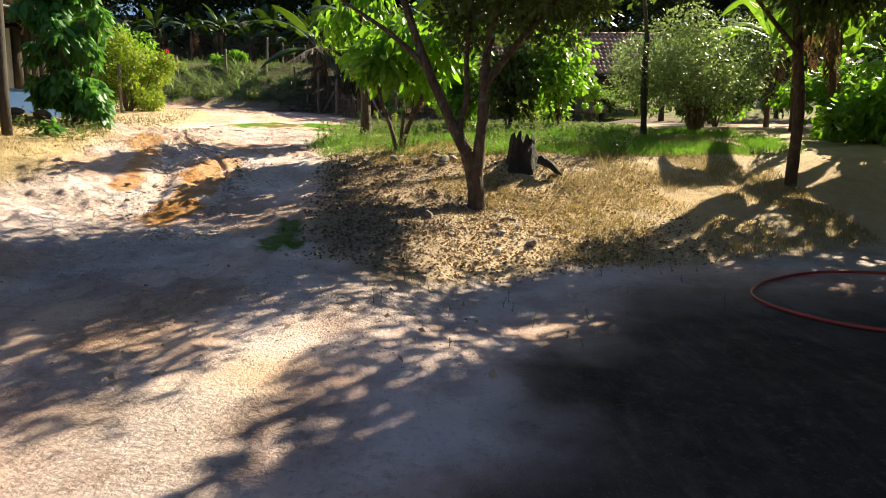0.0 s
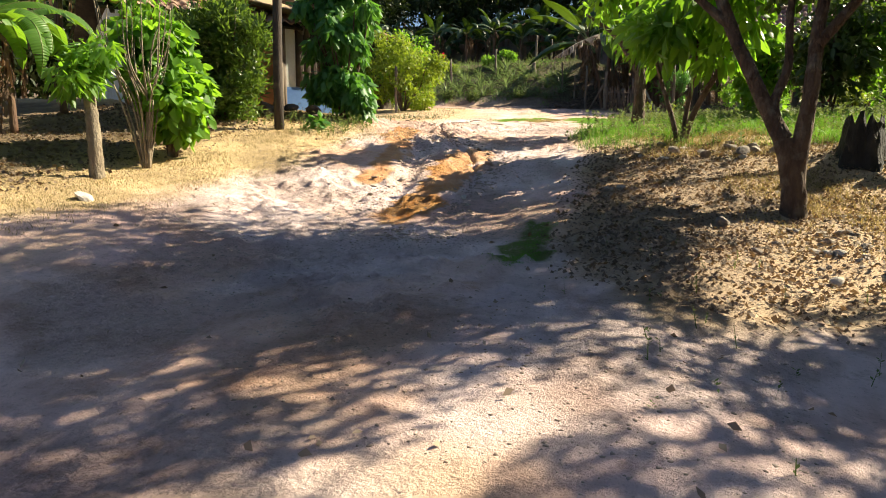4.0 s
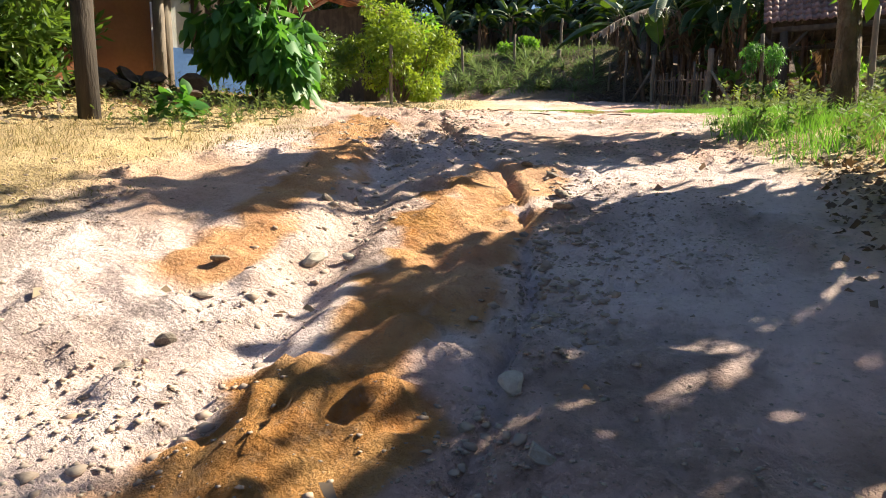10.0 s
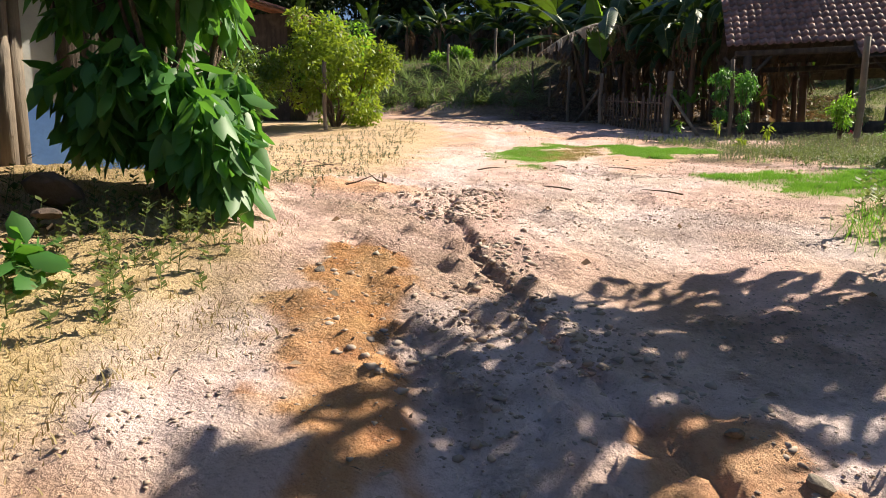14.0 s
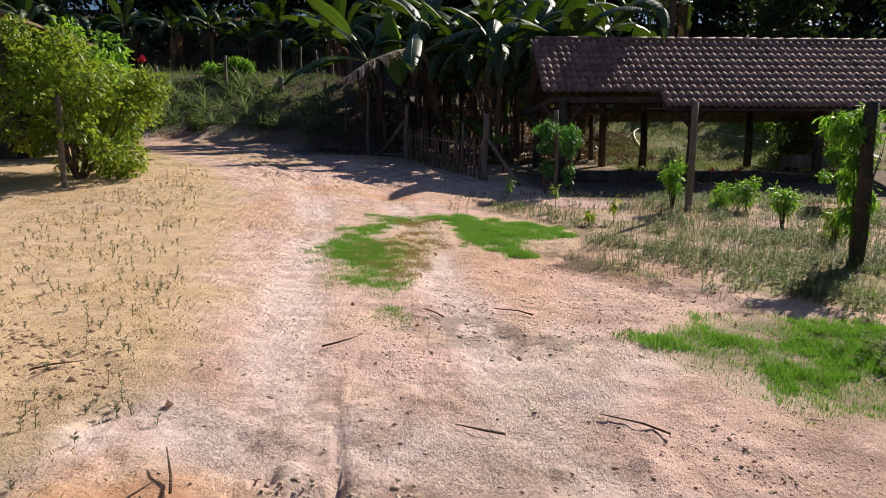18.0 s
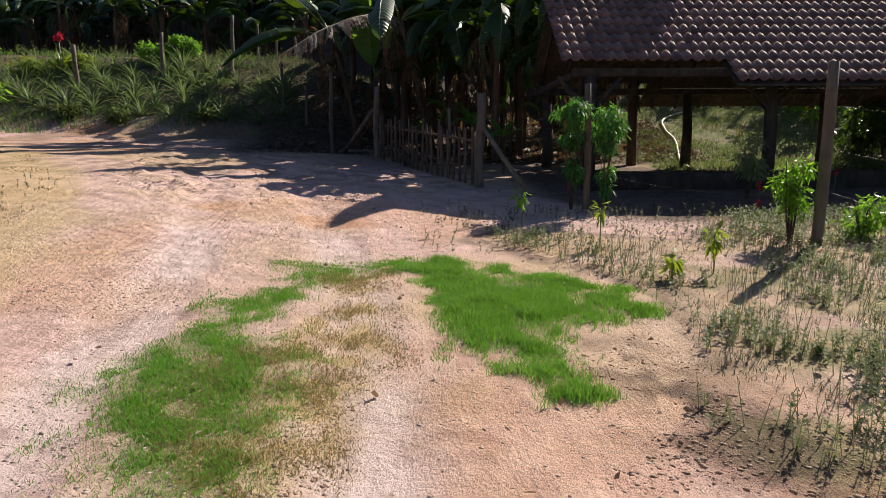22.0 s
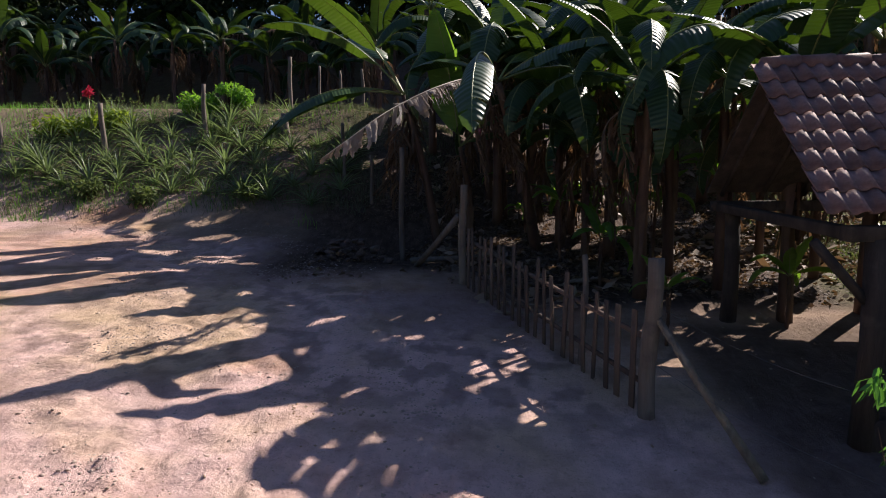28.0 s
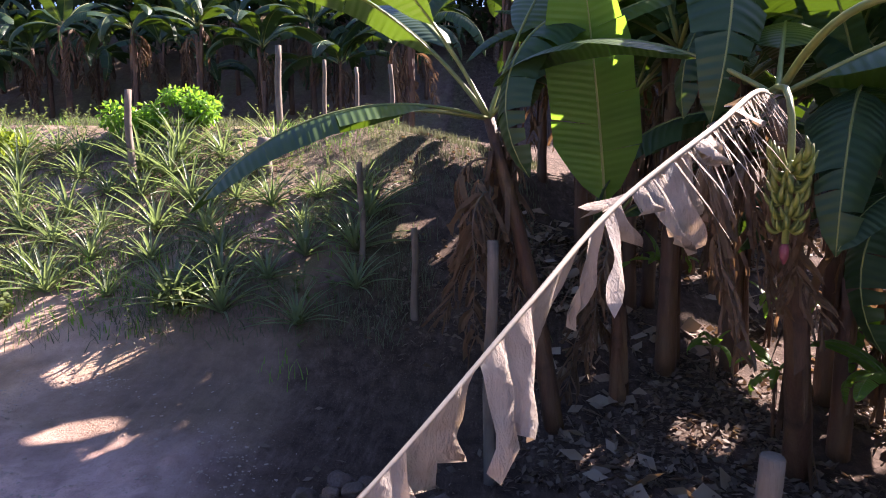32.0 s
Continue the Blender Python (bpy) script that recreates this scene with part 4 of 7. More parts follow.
def banana(x, y, seed, scale=1.0, leaves=8, dead=4, clear=None, group="banana grove", label="tall banana plant with arching green and hanging dead leaves", blades_of=LIVE):
    r = random.Random(seed)
    h, sm = STEMS[seed % 3]
    t = thing("banana_plant", (x, y, gzf(x, y)), label, "banana plant", group, rz=r.uniform(0, 360), scale=scale)
    part("pseudostem", sm, t)
    if 35 < y < 38:
        for _ in range(r.randint(0, 1)):
            a = r.uniform(0, 6.28)
            part("sucker_stem", STEMS[r.randint(0, 2)][1], t, m=Matrix.LocRotScale((0.24 * math.cos(a), 0.24 * math.sin(a), 0), Euler((r.uniform(-0.12, 0.12), r.uniform(-0.12, 0.12), a)), (0.75, 0.75, r.uniform(0.6, 0.95))))
    for k in range(leaves):
        a = k * 2.4 + r.uniform(-0.4, 0.4)
        el = -0.75 + 0.95 * k / leaves
        part("leaf", r.choice(blades_of), t, m=Matrix.LocRotScale((0, 0, h - 0.12), Euler((r.uniform(-0.3, 0.3), -el * 0.55, a)), (r.uniform(0.8, 1.1),) * 3))
    for k in range(dead):
        part("dead_leaf", r.choice(DEAD), t, m=Matrix.LocRotScale((0, 0, h - 0.25 - 0.12 * k), Euler((r.uniform(-0.3, 0.3), 0.2, r.uniform(0, 6.28))), (r.uniform(0.8, 1.15),) * 3))
    return t

# ---- the tiled shed ----
RIDGE_Y, RIDGE_Z = 27.85, 6.8
SLOPE = 1.5 / 1.75
PITCH = math.atan(SLOPE)
shed = thing("shed", (0, 0, 0), "open wooden shed with a dark clay-tile roof beside the yard", "shed")


def roof_at(s, x, side=-1):
    """A point s metres down the roof from the ridge."""
    return Vector((x, RIDGE_Y + side * s * math.cos(PITCH), RIDGE_Z - s * math.sin(PITCH)))


def tile_mesh():
    """A pressed clay tile with raised ribs, along +y down the roof."""
    V, F = [], []
    w, l = 0.19, 0.36
    rise = (0.012, 0.036, 0.046, 0.036, 0.012, 0.0, 0.0, 0.002, 0.012)
    run_ = (0.0, 0.12, 0.27, 0.42, 0.54, 0.62, 0.8, 0.92, 1.0)
    nx_ = 9
    for y in (0.0, l):
        for lay in (0, 1):
            for i in range(nx_):
                u, hump = run_[i], rise[i]
                V.append(((u - 0.5) * w * 1.06, y, hump + (0.018 if lay else 0.0) + (0.024 if y else 0.0)))
    a, b = 0, 2 * nx_
    for i in range(nx_ - 1):
        F.append((a + nx_ + i, a + nx_ + i + 1, b + nx_ + i + 1, b + nx_ + i))
        F.append((a + i, b + i, b + i + 1, a + i + 1))
        F.append((b + i, b + nx_ + i, b + nx_ + i + 1, b + i + 1))
        F.append((a + i, a + i + 1, a + nx_ + i + 1, a + nx_ + i))
    F += [(a, a + nx_, b + nx_, b), (a + nx_ - 1, b + nx_ - 1, b + 2 * nx_ - 1, a + 2 * nx_ - 1)]
    return V, F


rf = Shape()
for side in (-1, 1):
    for x0, x1, s1 in ((-1.55, 1.1, 2.28), (1.1, 9.5, 3.0)):
        a, b, c, d = roof_at(0, x0, side), roof_at(0, x1, side), roof_at(s1 - 0.05, x1, side), roof_at(s1 - 0.05, x0, side)
        dn = Vector((0, 0, -0.03))
        rf.add([a, b, c, d, a + dn, b + dn, c + dn, d + dn], [(0, 1, 2, 3), (7, 6, 5, 4), (0, 4, 5, 1), (1, 5, 6, 2), (2, 6, 7, 3), (3, 7, 4, 0)])
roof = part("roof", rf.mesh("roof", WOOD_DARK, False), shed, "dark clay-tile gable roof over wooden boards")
# Under-roof shade is put into the dark wood of beams, braces and posts.
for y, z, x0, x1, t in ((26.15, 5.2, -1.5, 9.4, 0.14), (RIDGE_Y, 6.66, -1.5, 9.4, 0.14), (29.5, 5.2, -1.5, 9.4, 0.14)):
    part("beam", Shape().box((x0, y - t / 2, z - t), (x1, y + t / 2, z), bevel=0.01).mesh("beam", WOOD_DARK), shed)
for i, x in enumerate(np.arange(-1.35, 9.4, 0.55)):
    for side in (-1, 1):
        s1 = 2.2 if x < 1.1 else 2.9
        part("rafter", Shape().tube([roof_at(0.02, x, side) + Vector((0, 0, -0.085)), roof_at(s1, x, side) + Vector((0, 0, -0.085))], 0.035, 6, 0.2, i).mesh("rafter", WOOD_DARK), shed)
for x in (-1.2, 2.0, 5.2, 8.8):
    for y in (26.15, 29.5):
        z = gzf(x, y)
        part("post", Shape().tube([(x, y, z - 0.2), (x + 0.03, y, (z + 5) / 2), (x, y, 5.08)], [0.12, 0.11, 0.1], 9, 0.15, int(x * 10)).mesh("post", WOOD_DARK), shed)
        if y < 27:
            for dx in (-0.55, 0.55):
                part("brace", Shape().tube([(x, y, 4.45), (x + dx, y, 5.06)], 0.045, 6).mesh("brace", WOOD_DARK), shed)
part("gable_beam", Shape().box((-1.45, 26.15, 5.06), (-1.33, 29.5, 5.18), bevel=0.01).mesh("gable_beam", WOOD_DARK), shed)
# low sill wall under the front
part("sill", Shape().box((-1.2, 26.05, 3.0), (5.6, 26.3, 3.42), bevel=0.03).mesh("sill", WOOD_DARK), shed, "low dark plank sill")
planter = thing("planter_box", (5.75, 26.75, gzf(5.75, 26.75)), "long weathered grey planter box on legs", "planter")
for lo, hi in (((-0.9, -0.28, 0.3), (0.9, -0.24, 0.62)), ((-0.9, 0.24, 0.3), (0.9, 0.28, 0.62)), ((-0.94, -0.28, 0.3), (-0.9, 0.28, 0.62)), ((0.9, -0.28, 0.3), (0.94, 0.28, 0.62)), ((-0.9, -0.24, 0.3), (0.9, 0.24, 0.34))):
    part("board", Shape().box(lo, hi, bevel=0.006).mesh("board", WOOD), planter)
part("soil", Shape().box((-0.9, -0.24, 0.34), (0.9, 0.24, 0.56)).mesh("soil", WOOD_DARK), planter)
for lx in (-0.8, 0.8):
    for ly in (-0.2, 0.2):
        part("leg", Shape().box((lx - 0.04, ly - 0.04, -0.1), (lx + 0.04, ly + 0.04, 0.3)).mesh("leg", WOOD_DARK), planter)

# ---- picket fence with its gate post ----
fence = thing("picket_fence", (0, 0, 0), "weathered wooden picket fence between round posts", "fence")
FA, FB = Vector((-5.02, 30.83, 0)), Vector((-3.1, 26.74, 0))
fdir = (FB - FA).normalized()
frot = math.atan2(fdir.y, fdir.x)
picket_me = []
for k, h in enumerate((1.02, 1.08, 0.97, 1.1)):
    s = Shape().box((-0.038, -0.011, 0.0), (0.038, 0.011, h), bevel=0.004)
    picket_me.append(s.mesh("picket", WOOD_FENCE))
npk = 20
for k in range(npk):
    p = FA + fdir * (0.12 + (k + 0.1 * math.sin(k * 3.1)) * ((FB - FA).length - 0.24) / (npk - 1))
    z = gzf(p.x, p.y)
    part("picket", picket_me[(k * 7 + k // 3) % 4], fence, m=Matrix.LocRotScale((p.x, p.y, z - 0.02 - 0.03 * math.sin(k * 1.7)), Euler((0.03 * math.sin(k * 2.3), 0.03 * math.cos(k * 1.9), frot)), (1 + 0.2 * math.sin(k * 5.0), 1, 1)))
nrm_f = Vector((-fdir.y, fdir.x, 0)) * 0.035
for h in (0.32, 0.8):
    pts = [(FA + fdir * u * (FB - FA).length) for u in (0.0, 0.33, 0.66, 1.0)]
    part("rail", Shape().tube([Vector((p.x, p.y, gzf(p.x, p.y) + h)) + nrm_f for p in pts], 0.03, 6, 0.1).mesh("rail", WOOD_FENCE), fence)


def post(name, x, y, h, r, label, category="post", lean=(0, 0), mat=WOOD, group="", seed=0, under=0.25, split=True):
    t = thing(name, (x, y, gzf(x, y)), label, category, group)
    n = 7
    s = Shape().tube([(lean[0] * i / n + 0.015 * math.sin(seed + i), lean[1] * i / n + 0.015 * math.cos(seed * 2 + i), -under + (h + under) * i / n) for i in range(n + 1)],
                     [r * (1.08 - 0.16 * i / n) for i in range(n + 1)], 9, 0.16, seed)
    part("pole", s.mesh("pole", mat), t)
    return t


FENCEG = "posts of the wire fence"
post("fence_post", -5.08, 30.93, 1.68, 0.065, "stout weathered post at the end of the picket fence", lean=(0.03, 0), group=FENCEG, seed=1)
post("fence_post", -3.05, 26.64, 1.64, 0.085, "stout weathered gate post with a split top", lean=(0.05, -0.02), group=FENCEG, seed=2)
post("fence_post", -3.52, 27.85, 1.35, 0.035, "thin weathered stake behind the pickets", lean=(0.03, 0), group=FENCEG, seed=3)
post("fence_post", -1.75, 24.25, 1.76, 0.05, "weathered post half hidden by a leafy climber", group=FENCEG, seed=4)
post("fence_post", 0.15, 21.86, 1.95, 0.06, "slim weathered post of the wire fence", lean=(0.06, 0.02), group=FENCEG, seed=5)
post("fence_post", 0.3, 17.6, 1.85, 0.075, "dark post grown over by a climber", lean=(0.04, 0), mat=WOOD_DARK, group=FENCEG, seed=6)
post("fence_post", 3.96, 12.8, 2.0, 0.06, "slim post at the edge of the grass mound", mat=WOOD_DARK, group=FENCEG, seed=7)
post("fence_post", -6.47, 33.72, 2.4, 0.06, "weathered post at the grove's edge", lean=(0.02, 0.03), group=FENCEG, seed=8)
post("fence_post", -7.48, 35.9, 1.2, 0.05, "short weathered post at the foot of the bank", group=FENCEG, seed=9)
post("fence_post", -8.36, 36.8, 1.4, 0.045, "thin weathered post on the foot of the bank", group=FENCEG, seed=11)
tele = post("utility_post", -6.38, 9.45, 6.0, 0.068, "tall dark weathered wooden post beside the track", lean=(0.05, 0.1), mat=WOOD_DARK, seed=10)
prop = thing("leaning_pole", (-2.38, 25.6, gzf(-2.38, 25.6)), "smooth bleached pole leaning on the gate post", "pole")
part("pole", Shape().tube([(0.05, -0.1, 0.02), (-0.3, 0.5, 0.62), (-0.62, 1.02, 1.2)], [0.045, 0.042, 0.038], 8, 0.06, 3).mesh("pole", BARK_PALE), prop)
log = thing("log", (-5.45, 32.7, gzf(-5.45, 32.7) + 0.06), "fallen pole lying beside the fence post", "log")
part("pole", Shape().tube([(-0.7, -0.2, 0.02), (0, 0.0, 0.03), (0.7, 0.18, 0.03)], [0.06, 0.055, 0.05], 8, 0.15, 5).mesh("pole", WOOD), log)
brace = thing("brace_pole", (-6.0, 32.15, gzf(-6.0, 32.15)), "slanting prop against the fence post", "pole")
part("pole", Shape().tube([(0, 0, 0), (0.42, -0.58, 0.5), (0.86, -1.16, 1.06)], 0.055, 8, 0.12, 6).mesh("pole", WOOD), brace)
for a, b, hs in (((-1.75, 24.25), (0.17, 21.87), (0.55, 1.0, 1.45)), ((0.17, 21.87), (0.32, 17.62), (0.6, 1.05, 1.5)), ((-3.03, 26.62), (-1.75, 24.25), (0.6, 1.2))):
    for h in hs:
        w = thing("fence_wire", (0, 0, 0), "thin rusty wire strung between fence posts", "wire", "wires of the fence")
        p = [Vector((a[0] + (b[0] - a[0]) * u, a[1] + (b[1] - a[1]) * u, gzf(a[0], a[1]) * (1 - u) + gzf(b[0], b[1]) * u + h - 0.12 * math.sin(math.pi * u))) for u in np.linspace(0, 1, 9)]
        part("strand", Shape().tube(p, 0.002, 4).mesh("strand", WIRE), w)

# ---- trees and bushes ----
z0 = gzf(0.43, 8.25)


def both(a, b):
    return np.concatenate([a[0], b[0]]), np.concatenate([a[1], b[1]])


tree("mound_tree", (0.43, 8.25, z0),
     [([(0.02, 0, -0.2), (0.0, 0.0, 0.05), (-0.02, 0.0, 0.35), (-0.07, 0.0, 0.72)], 0.15, 0.07),
      ([(0.0, 0, 0.15), (-0.1, 0.0, 0.6), (-0.3, 0.05, 1.05), (-0.62, 0.1, 1.75), (-0.95, 0.2, 2.7), (-1.2, 0.3, 3.6)], 0.095, 0.035),
      ([(0.0, 0, 0.15), (0.02, 0, 0.6), (0.07, 0, 1.1), (0.12, 0.05, 1.9), (0.3, 0.1, 2.8), (0.4, 0.1, 3.8)], 0.09, 0.035),
      ([(-0.1, 0, 0.72), (-0.22, 0.06, 1.02), (-0.12, 0.12, 1.4), (-0.12, 0.2, 2.0), (0.0, 0.3, 3.2)], 0.055, 0.025),
      ([(0.1, 0, 1.55), (0.45, 0.05, 2.0), (1.0, 0.1, 2.6), (1.5, 0.2, 3.0)], 0.055, 0.02),
      ([(-0.6, 0.1, 1.75), (-1.1, 0.1, 2.2), (-1.7, 0.1, 2.6)], 0.045, 0.018), ([(0.2, 0.1, 2.3), (0.3, -0.6, 2.8), (0.4, -1.2, 3.2)], 0.045, 0.018)],
     # Two outlying clump groups, out of view, are added to dapple the ground.
     both(both(spray(80, 0.65, 0.15, 4.3, 2.1, 2.15, 2.0, 0.4, 0.75, 5), both(spray(5, 3.45, -0.75, 4.0, 0.55, 0.55, 0.6, 0.2, 0.36, 59), spray(20, 1.3, 1.55, 3.9, 1.2, 0.9, 0.9, 0.36, 0.6, 60))), spray(24, 0.5, 0.1, 2.5, 1.25, 1.0, 0.4, 0.22, 0.4, 55)), 60000, 0.095, LEAF_TREE, "small forked tree with a dense crown of small dark leaves", "tree", 5, shell=0.3, pts=4)
z0 = gzf(-1.5, 12.4)
tree("broadleaf_tree", (-1.5, 12.4, z0),
     [([(0, 0, -0.1), (0.02, 0, 0.5), (0.0, 0.02, 1.1), (-0.05, 0, 1.8), (0, 0, 3.0)], 0.115, 0.03), ([(0, 0, 1.0), (0.4, 0, 1.6), (0.8, 0.1, 2.1)], 0.06, 0.02), ([(0, 0, 0.9), (-0.4, 0.1, 1.5), (-0.9, 0.1, 1.9)], 0.06, 0.02)],
     both(both(spray(18, -0.27, 0.05, 1.9, 0.5, 0.5, 0.6, 0.18, 0.34, 6), spray(16, 0.11, -0.33, 2.95, 0.4, 0.4, 0.75, 0.18, 0.34, 57)), spray(16, 0.1, 0.05, 1.45, 0.85, 0.5, 0.4, 0.16, 0.3, 56)), 1050, 0.2, LEAF_BROAD, "young tree with broad hanging bright green leaves", "tree", 6, bark=BARK, shell=0.2, droop=0.55, wide=0.42)
z0 = gzf(-0.77, 10.85)
tree("multi_stem_tree", (-0.77, 10.85, z0), [([(0.02, 0, -0.1), (-0.1, 0.02, 0.35), (-0.28, 0.0, 0.9), (-0.4, 0.0, 1.5)], 0.04, 0.02), ([(0.05, 0, -0.1), (0.2, -0.1, 0.4), (0.5, -0.3, 0.95), (0.8, -0.5, 1.6)], 0.05, 0.022), ([(0.04, 0.03, -0.1), (0.1, -0.05, 0.45), (0.2, -0.25, 1.0), (0.2, -0.4, 1.8)], 0.04, 0.018)], spray(34, 0.37, -0.45, 1.65, 1.0, 0.85, 0.6, 0.2, 0.36, 7), 1400, 0.22, LEAF_BROAD,
     "slender multi-stemmed tree with broad green leaves on the mound", "tree", 7, shell=0.2, droop=0.55, wide=0.42)
z0 = gzf(4.02, 13.0)
tree("slender_tree", (4.02, 13.0, z0), [([(0, 0, -0.1), (0.03, 0, 1.2), (-0.1, -0.1, 2.6), (-0.5, -0.4, 3.6)], 0.05, 0.03), ([(-0.1, -0.1, 2.6), (-0.8, -0.6, 3.2), (-1.7, -1.2, 3.6)], 0.03, 0.015), ([(-0.1, -0.1, 2.7), (0.5, -0.3, 3.3), (1.0, -0.5, 3.7)], 0.03, 0.015)], spray(30, -0.9, -0.8, 3.7, 1.7, 1.5, 0.55, 0.2, 0.4, 58), 420, 0.19, LEAF_BROAD,
     "tall slender tree with an open crown of broad leaves", "tree", 58, shell=0.2, droop=0.5, wide=0.45)
z0 = gzf(5.3, 13.6)
tree("round_tree", (5.3, 13.6, z0), [([(0, 0, -0.1), (0.05, 0, 0.5), (-0.1, 0, 0.9)], 0.12, 0.09)] + branchy(6, 0.7, 1.0, 1.2, 0.05, 9), spray(40, -0.4, 0.1, 1.35, 1.75, 1.5, 0.95, 0.35, 0.6, 8), 17000, 0.075, LEAF_GREY,
     "low round tree with small grey-green leaves", "tree", 8, shell=0.35, pts=4)
# Beyond the first trunks, trees are added out of view to shade the yard.
for k, (x, y, h, nn) in enumerate(((4.95, 9.1, 3.3, 6500), (7.0, 9.6, 3.2, 6000), (6.5, 7.6, 4.4, 11000), (4.9, 5.6, 4.2, 12000), (6.3, 4.2, 4.4, 11000), (4.6, 3.0, 4.0, 12000), (6.6, 1.0, 4.4, 10000), (4.4, 0.2, 4.2, 9000), (8.2, 5.5, 4.6, 9000), (7.5, -2.0, 4.2, 8000), (5.9, 6.5, 4.6, 12000), (5.7, 2.2, 4.5, 12000), (7.4, 3.2, 4.8, 10000), (8.0, 8.2, 4.9, 11000))):
    tree("shade_tree", (x, y, gzf(x, y)), [([(0, 0, -0.1), (0.05, 0.02, h * 0.35), (-0.05, 0.05, h * 0.75), (0, 0, h)], 0.085, 0.05), ([(0, 0, h * 0.6), (0.7, 0.2, h * 0.9)], 0.04, 0.02), ([(0, 0, h * 0.55), (-0.8, 0.1, h * 0.85)], 0.04, 0.02)],
         spray(26, 0.2 if k == 0 else -0.2, -0.4 if k == 0 else -0.1, h, 1.3 if k == 0 else 1.7, 1.2 if k == 0 else 1.7, 0.95, 0.35, 0.65, 20 + k), nn, 0.13, LEAF_TREE, "slender shade tree with dark foliage at the yard's edge", "tree", 20 + k, group="shade trees", shell=0.3, droop=0.4)

# west side
z0 = gzf(-6.2, 6.15)
tree("young_tree", (-6.2, 6.15, z0), [([(0, 0, -0.1), (0.0, 0, 0.4), (-0.03, 0, 0.85)], 0.075, 0.06)], spray(9, -0.02, 0, 1.15, 0.28, 0.28, 0.25, 0.12, 0.22, 31), 900, 0.12, LEAF_BROAD,
     "young tree with a thick pale trunk and leafy tuft", "tree", 31, bark=BARK_PALE, droop=0.5, wide=0.35)
z0 = gzf(-6.25, 6.85)
tree("twiggy_shrub", (-6.25, 6.85, z0), branchy(15, 0.2, 1.7, 0.6, 0.013, 32), spray(6, 0, 0, 1.9, 0.4, 0.4, 0.3, 0.1, 0.2, 32), 160, 0.1, LEAF_BROAD, "bare twiggy grey-stemmed shrub", "shrub", 32, bark=BARK_PALE)
z0 = gzf(-6.5, 7.45)
tree("mulberry_bush", (-6.5, 7.45, z0), branchy(5, 0.15, 1.0, 0.5, 0.045, 33), both(spray(22, -0.15, 0.1, 1.15, 0.5, 0.55, 0.55, 0.16, 0.3, 33), spray(18, 0.2, -0.1, 0.72, 0.34, 0.34, 0.4, 0.15, 0.26, 133)), 3400, 0.15, LEAF_BROAD,
     "leafy bush with broad toothed bright green leaves", "bush", 33, shell=0.45, droop=0.3, wide=0.85, hang=0.5)
z0 = gzf(-7.4, 9.4)
tree("dense_bush", (-7.4, 9.4, z0), branchy(9, 0.1, 1.4, 0.75, 0.025, 34), both(spray(70, -0.05, 0, 1.05, 0.8, 0.75, 0.85, 0.16, 0.32, 34), spray(24, -0.05, 0.0, 0.4, 0.7, 0.7, 0.3, 0.16, 0.28, 134)), 21000, 0.10, LEAF_DENSE, "dense dark green bush of narrow leaves beside the house", "bush", 34, shell=0.3, up=0.7, droop=0.1, wide=0.32)
z0 = gzf(-6.4, 11.3)
tree("large_leaf_bush", (-6.4, 11.3, z0), branchy(8, 0.1, 1.6, 0.6, 0.03, 35), both(both(spray(44, -0.1, 0.0, 1.65, 0.78, 0.65, 1.15, 0.1, 0.24, 35), spray(9, 0.5, -0.2, 0.3, 0.16, 0.18, 0.28, 0.1, 0.18, 36)), spray(26, -0.15, 0.0, 0.55, 0.65, 0.5, 0.35, 0.12, 0.22, 136)), 5000, 0.17, LEAF_BIG,
     "tall bush with large drooping dark green leaves", "bush", 35, shell=0.3, droop=0.35, wide=0.5, hang=0.7)
z0 = gzf(-11.3, 23.3)
tree("citrus_bush", (-11.3, 23.3, z0), branchy(7, 0.1, 1.5, 0.9, 0.045, 36), spray(62, 0.15, 0, 1.55, 1.75, 1.5, 1.55, 0.16, 0.42, 36), 13500, 0.10, LEAF_CITRUS, "round yellow-green bush at the bend of the track", "bush", 36, shell=0.5)
post("stake", -11.0, 22.2, 1.6, 0.05, "weathered stake in front of the round bush", group="stakes by the track", seed=21)
z0 = gzf(-13.2, 27.2)
tree("round_bush", (-13.2, 27.2, z0), branchy(7, 0.1, 1.6, 0.9, 0.045, 37), spray(50, 0, 0, 1.7, 1.6, 1.5, 1.5, 0.3, 0.55, 37), 9000, 0.14, LEAF_BROAD, "round green bush behind the bend of the track", "bush", 37, shell=0.5, group="")
for k, (x, y, rad, h) in enumerate(((-12.9, 21.4, 0.8, 1.7), (-13.6, 22.6, 0.9, 2.3), (-12.3, 20.4, 0.5, 0.9))):
    tree("shrub", (x, y, gzf(x, y)), branchy(6, 0.05, h * 0.7, rad * 0.6, 0.025, 160 + k), spray(26, 0, 0, h * 0.55, rad, rad, h * 0.5, 0.2, 0.4, 160 + k), 3200, 0.11, LEAF_DENSE, "dark leafy shrub beside the round yellow-green bush", "shrub", 160 + k, group="shrubs by the bend")

# ---- banana grove ----
r = random.Random(77)
spots = []
for _ in range(4000):
    x, y = r.uniform(-9.5, 9.5), r.uniform(31.5, 47)
    if x < -4.6 and y < 41.5 or (x > 1.2 and y < 43) or (y < 36.4 and x < -3.0):
        continue
    if math.hypot(x + 6.4, y - 28) < 5.2 or -54 < x - y < -46.5 or (abs(x - y + 38.8) < 2.3 and y > 36.0):
        continue
    if all(math.hypot(x - a, y - b) > (1.5 if y < 34 else 2.05) for a, b in spots):
        spots.append((x, y))
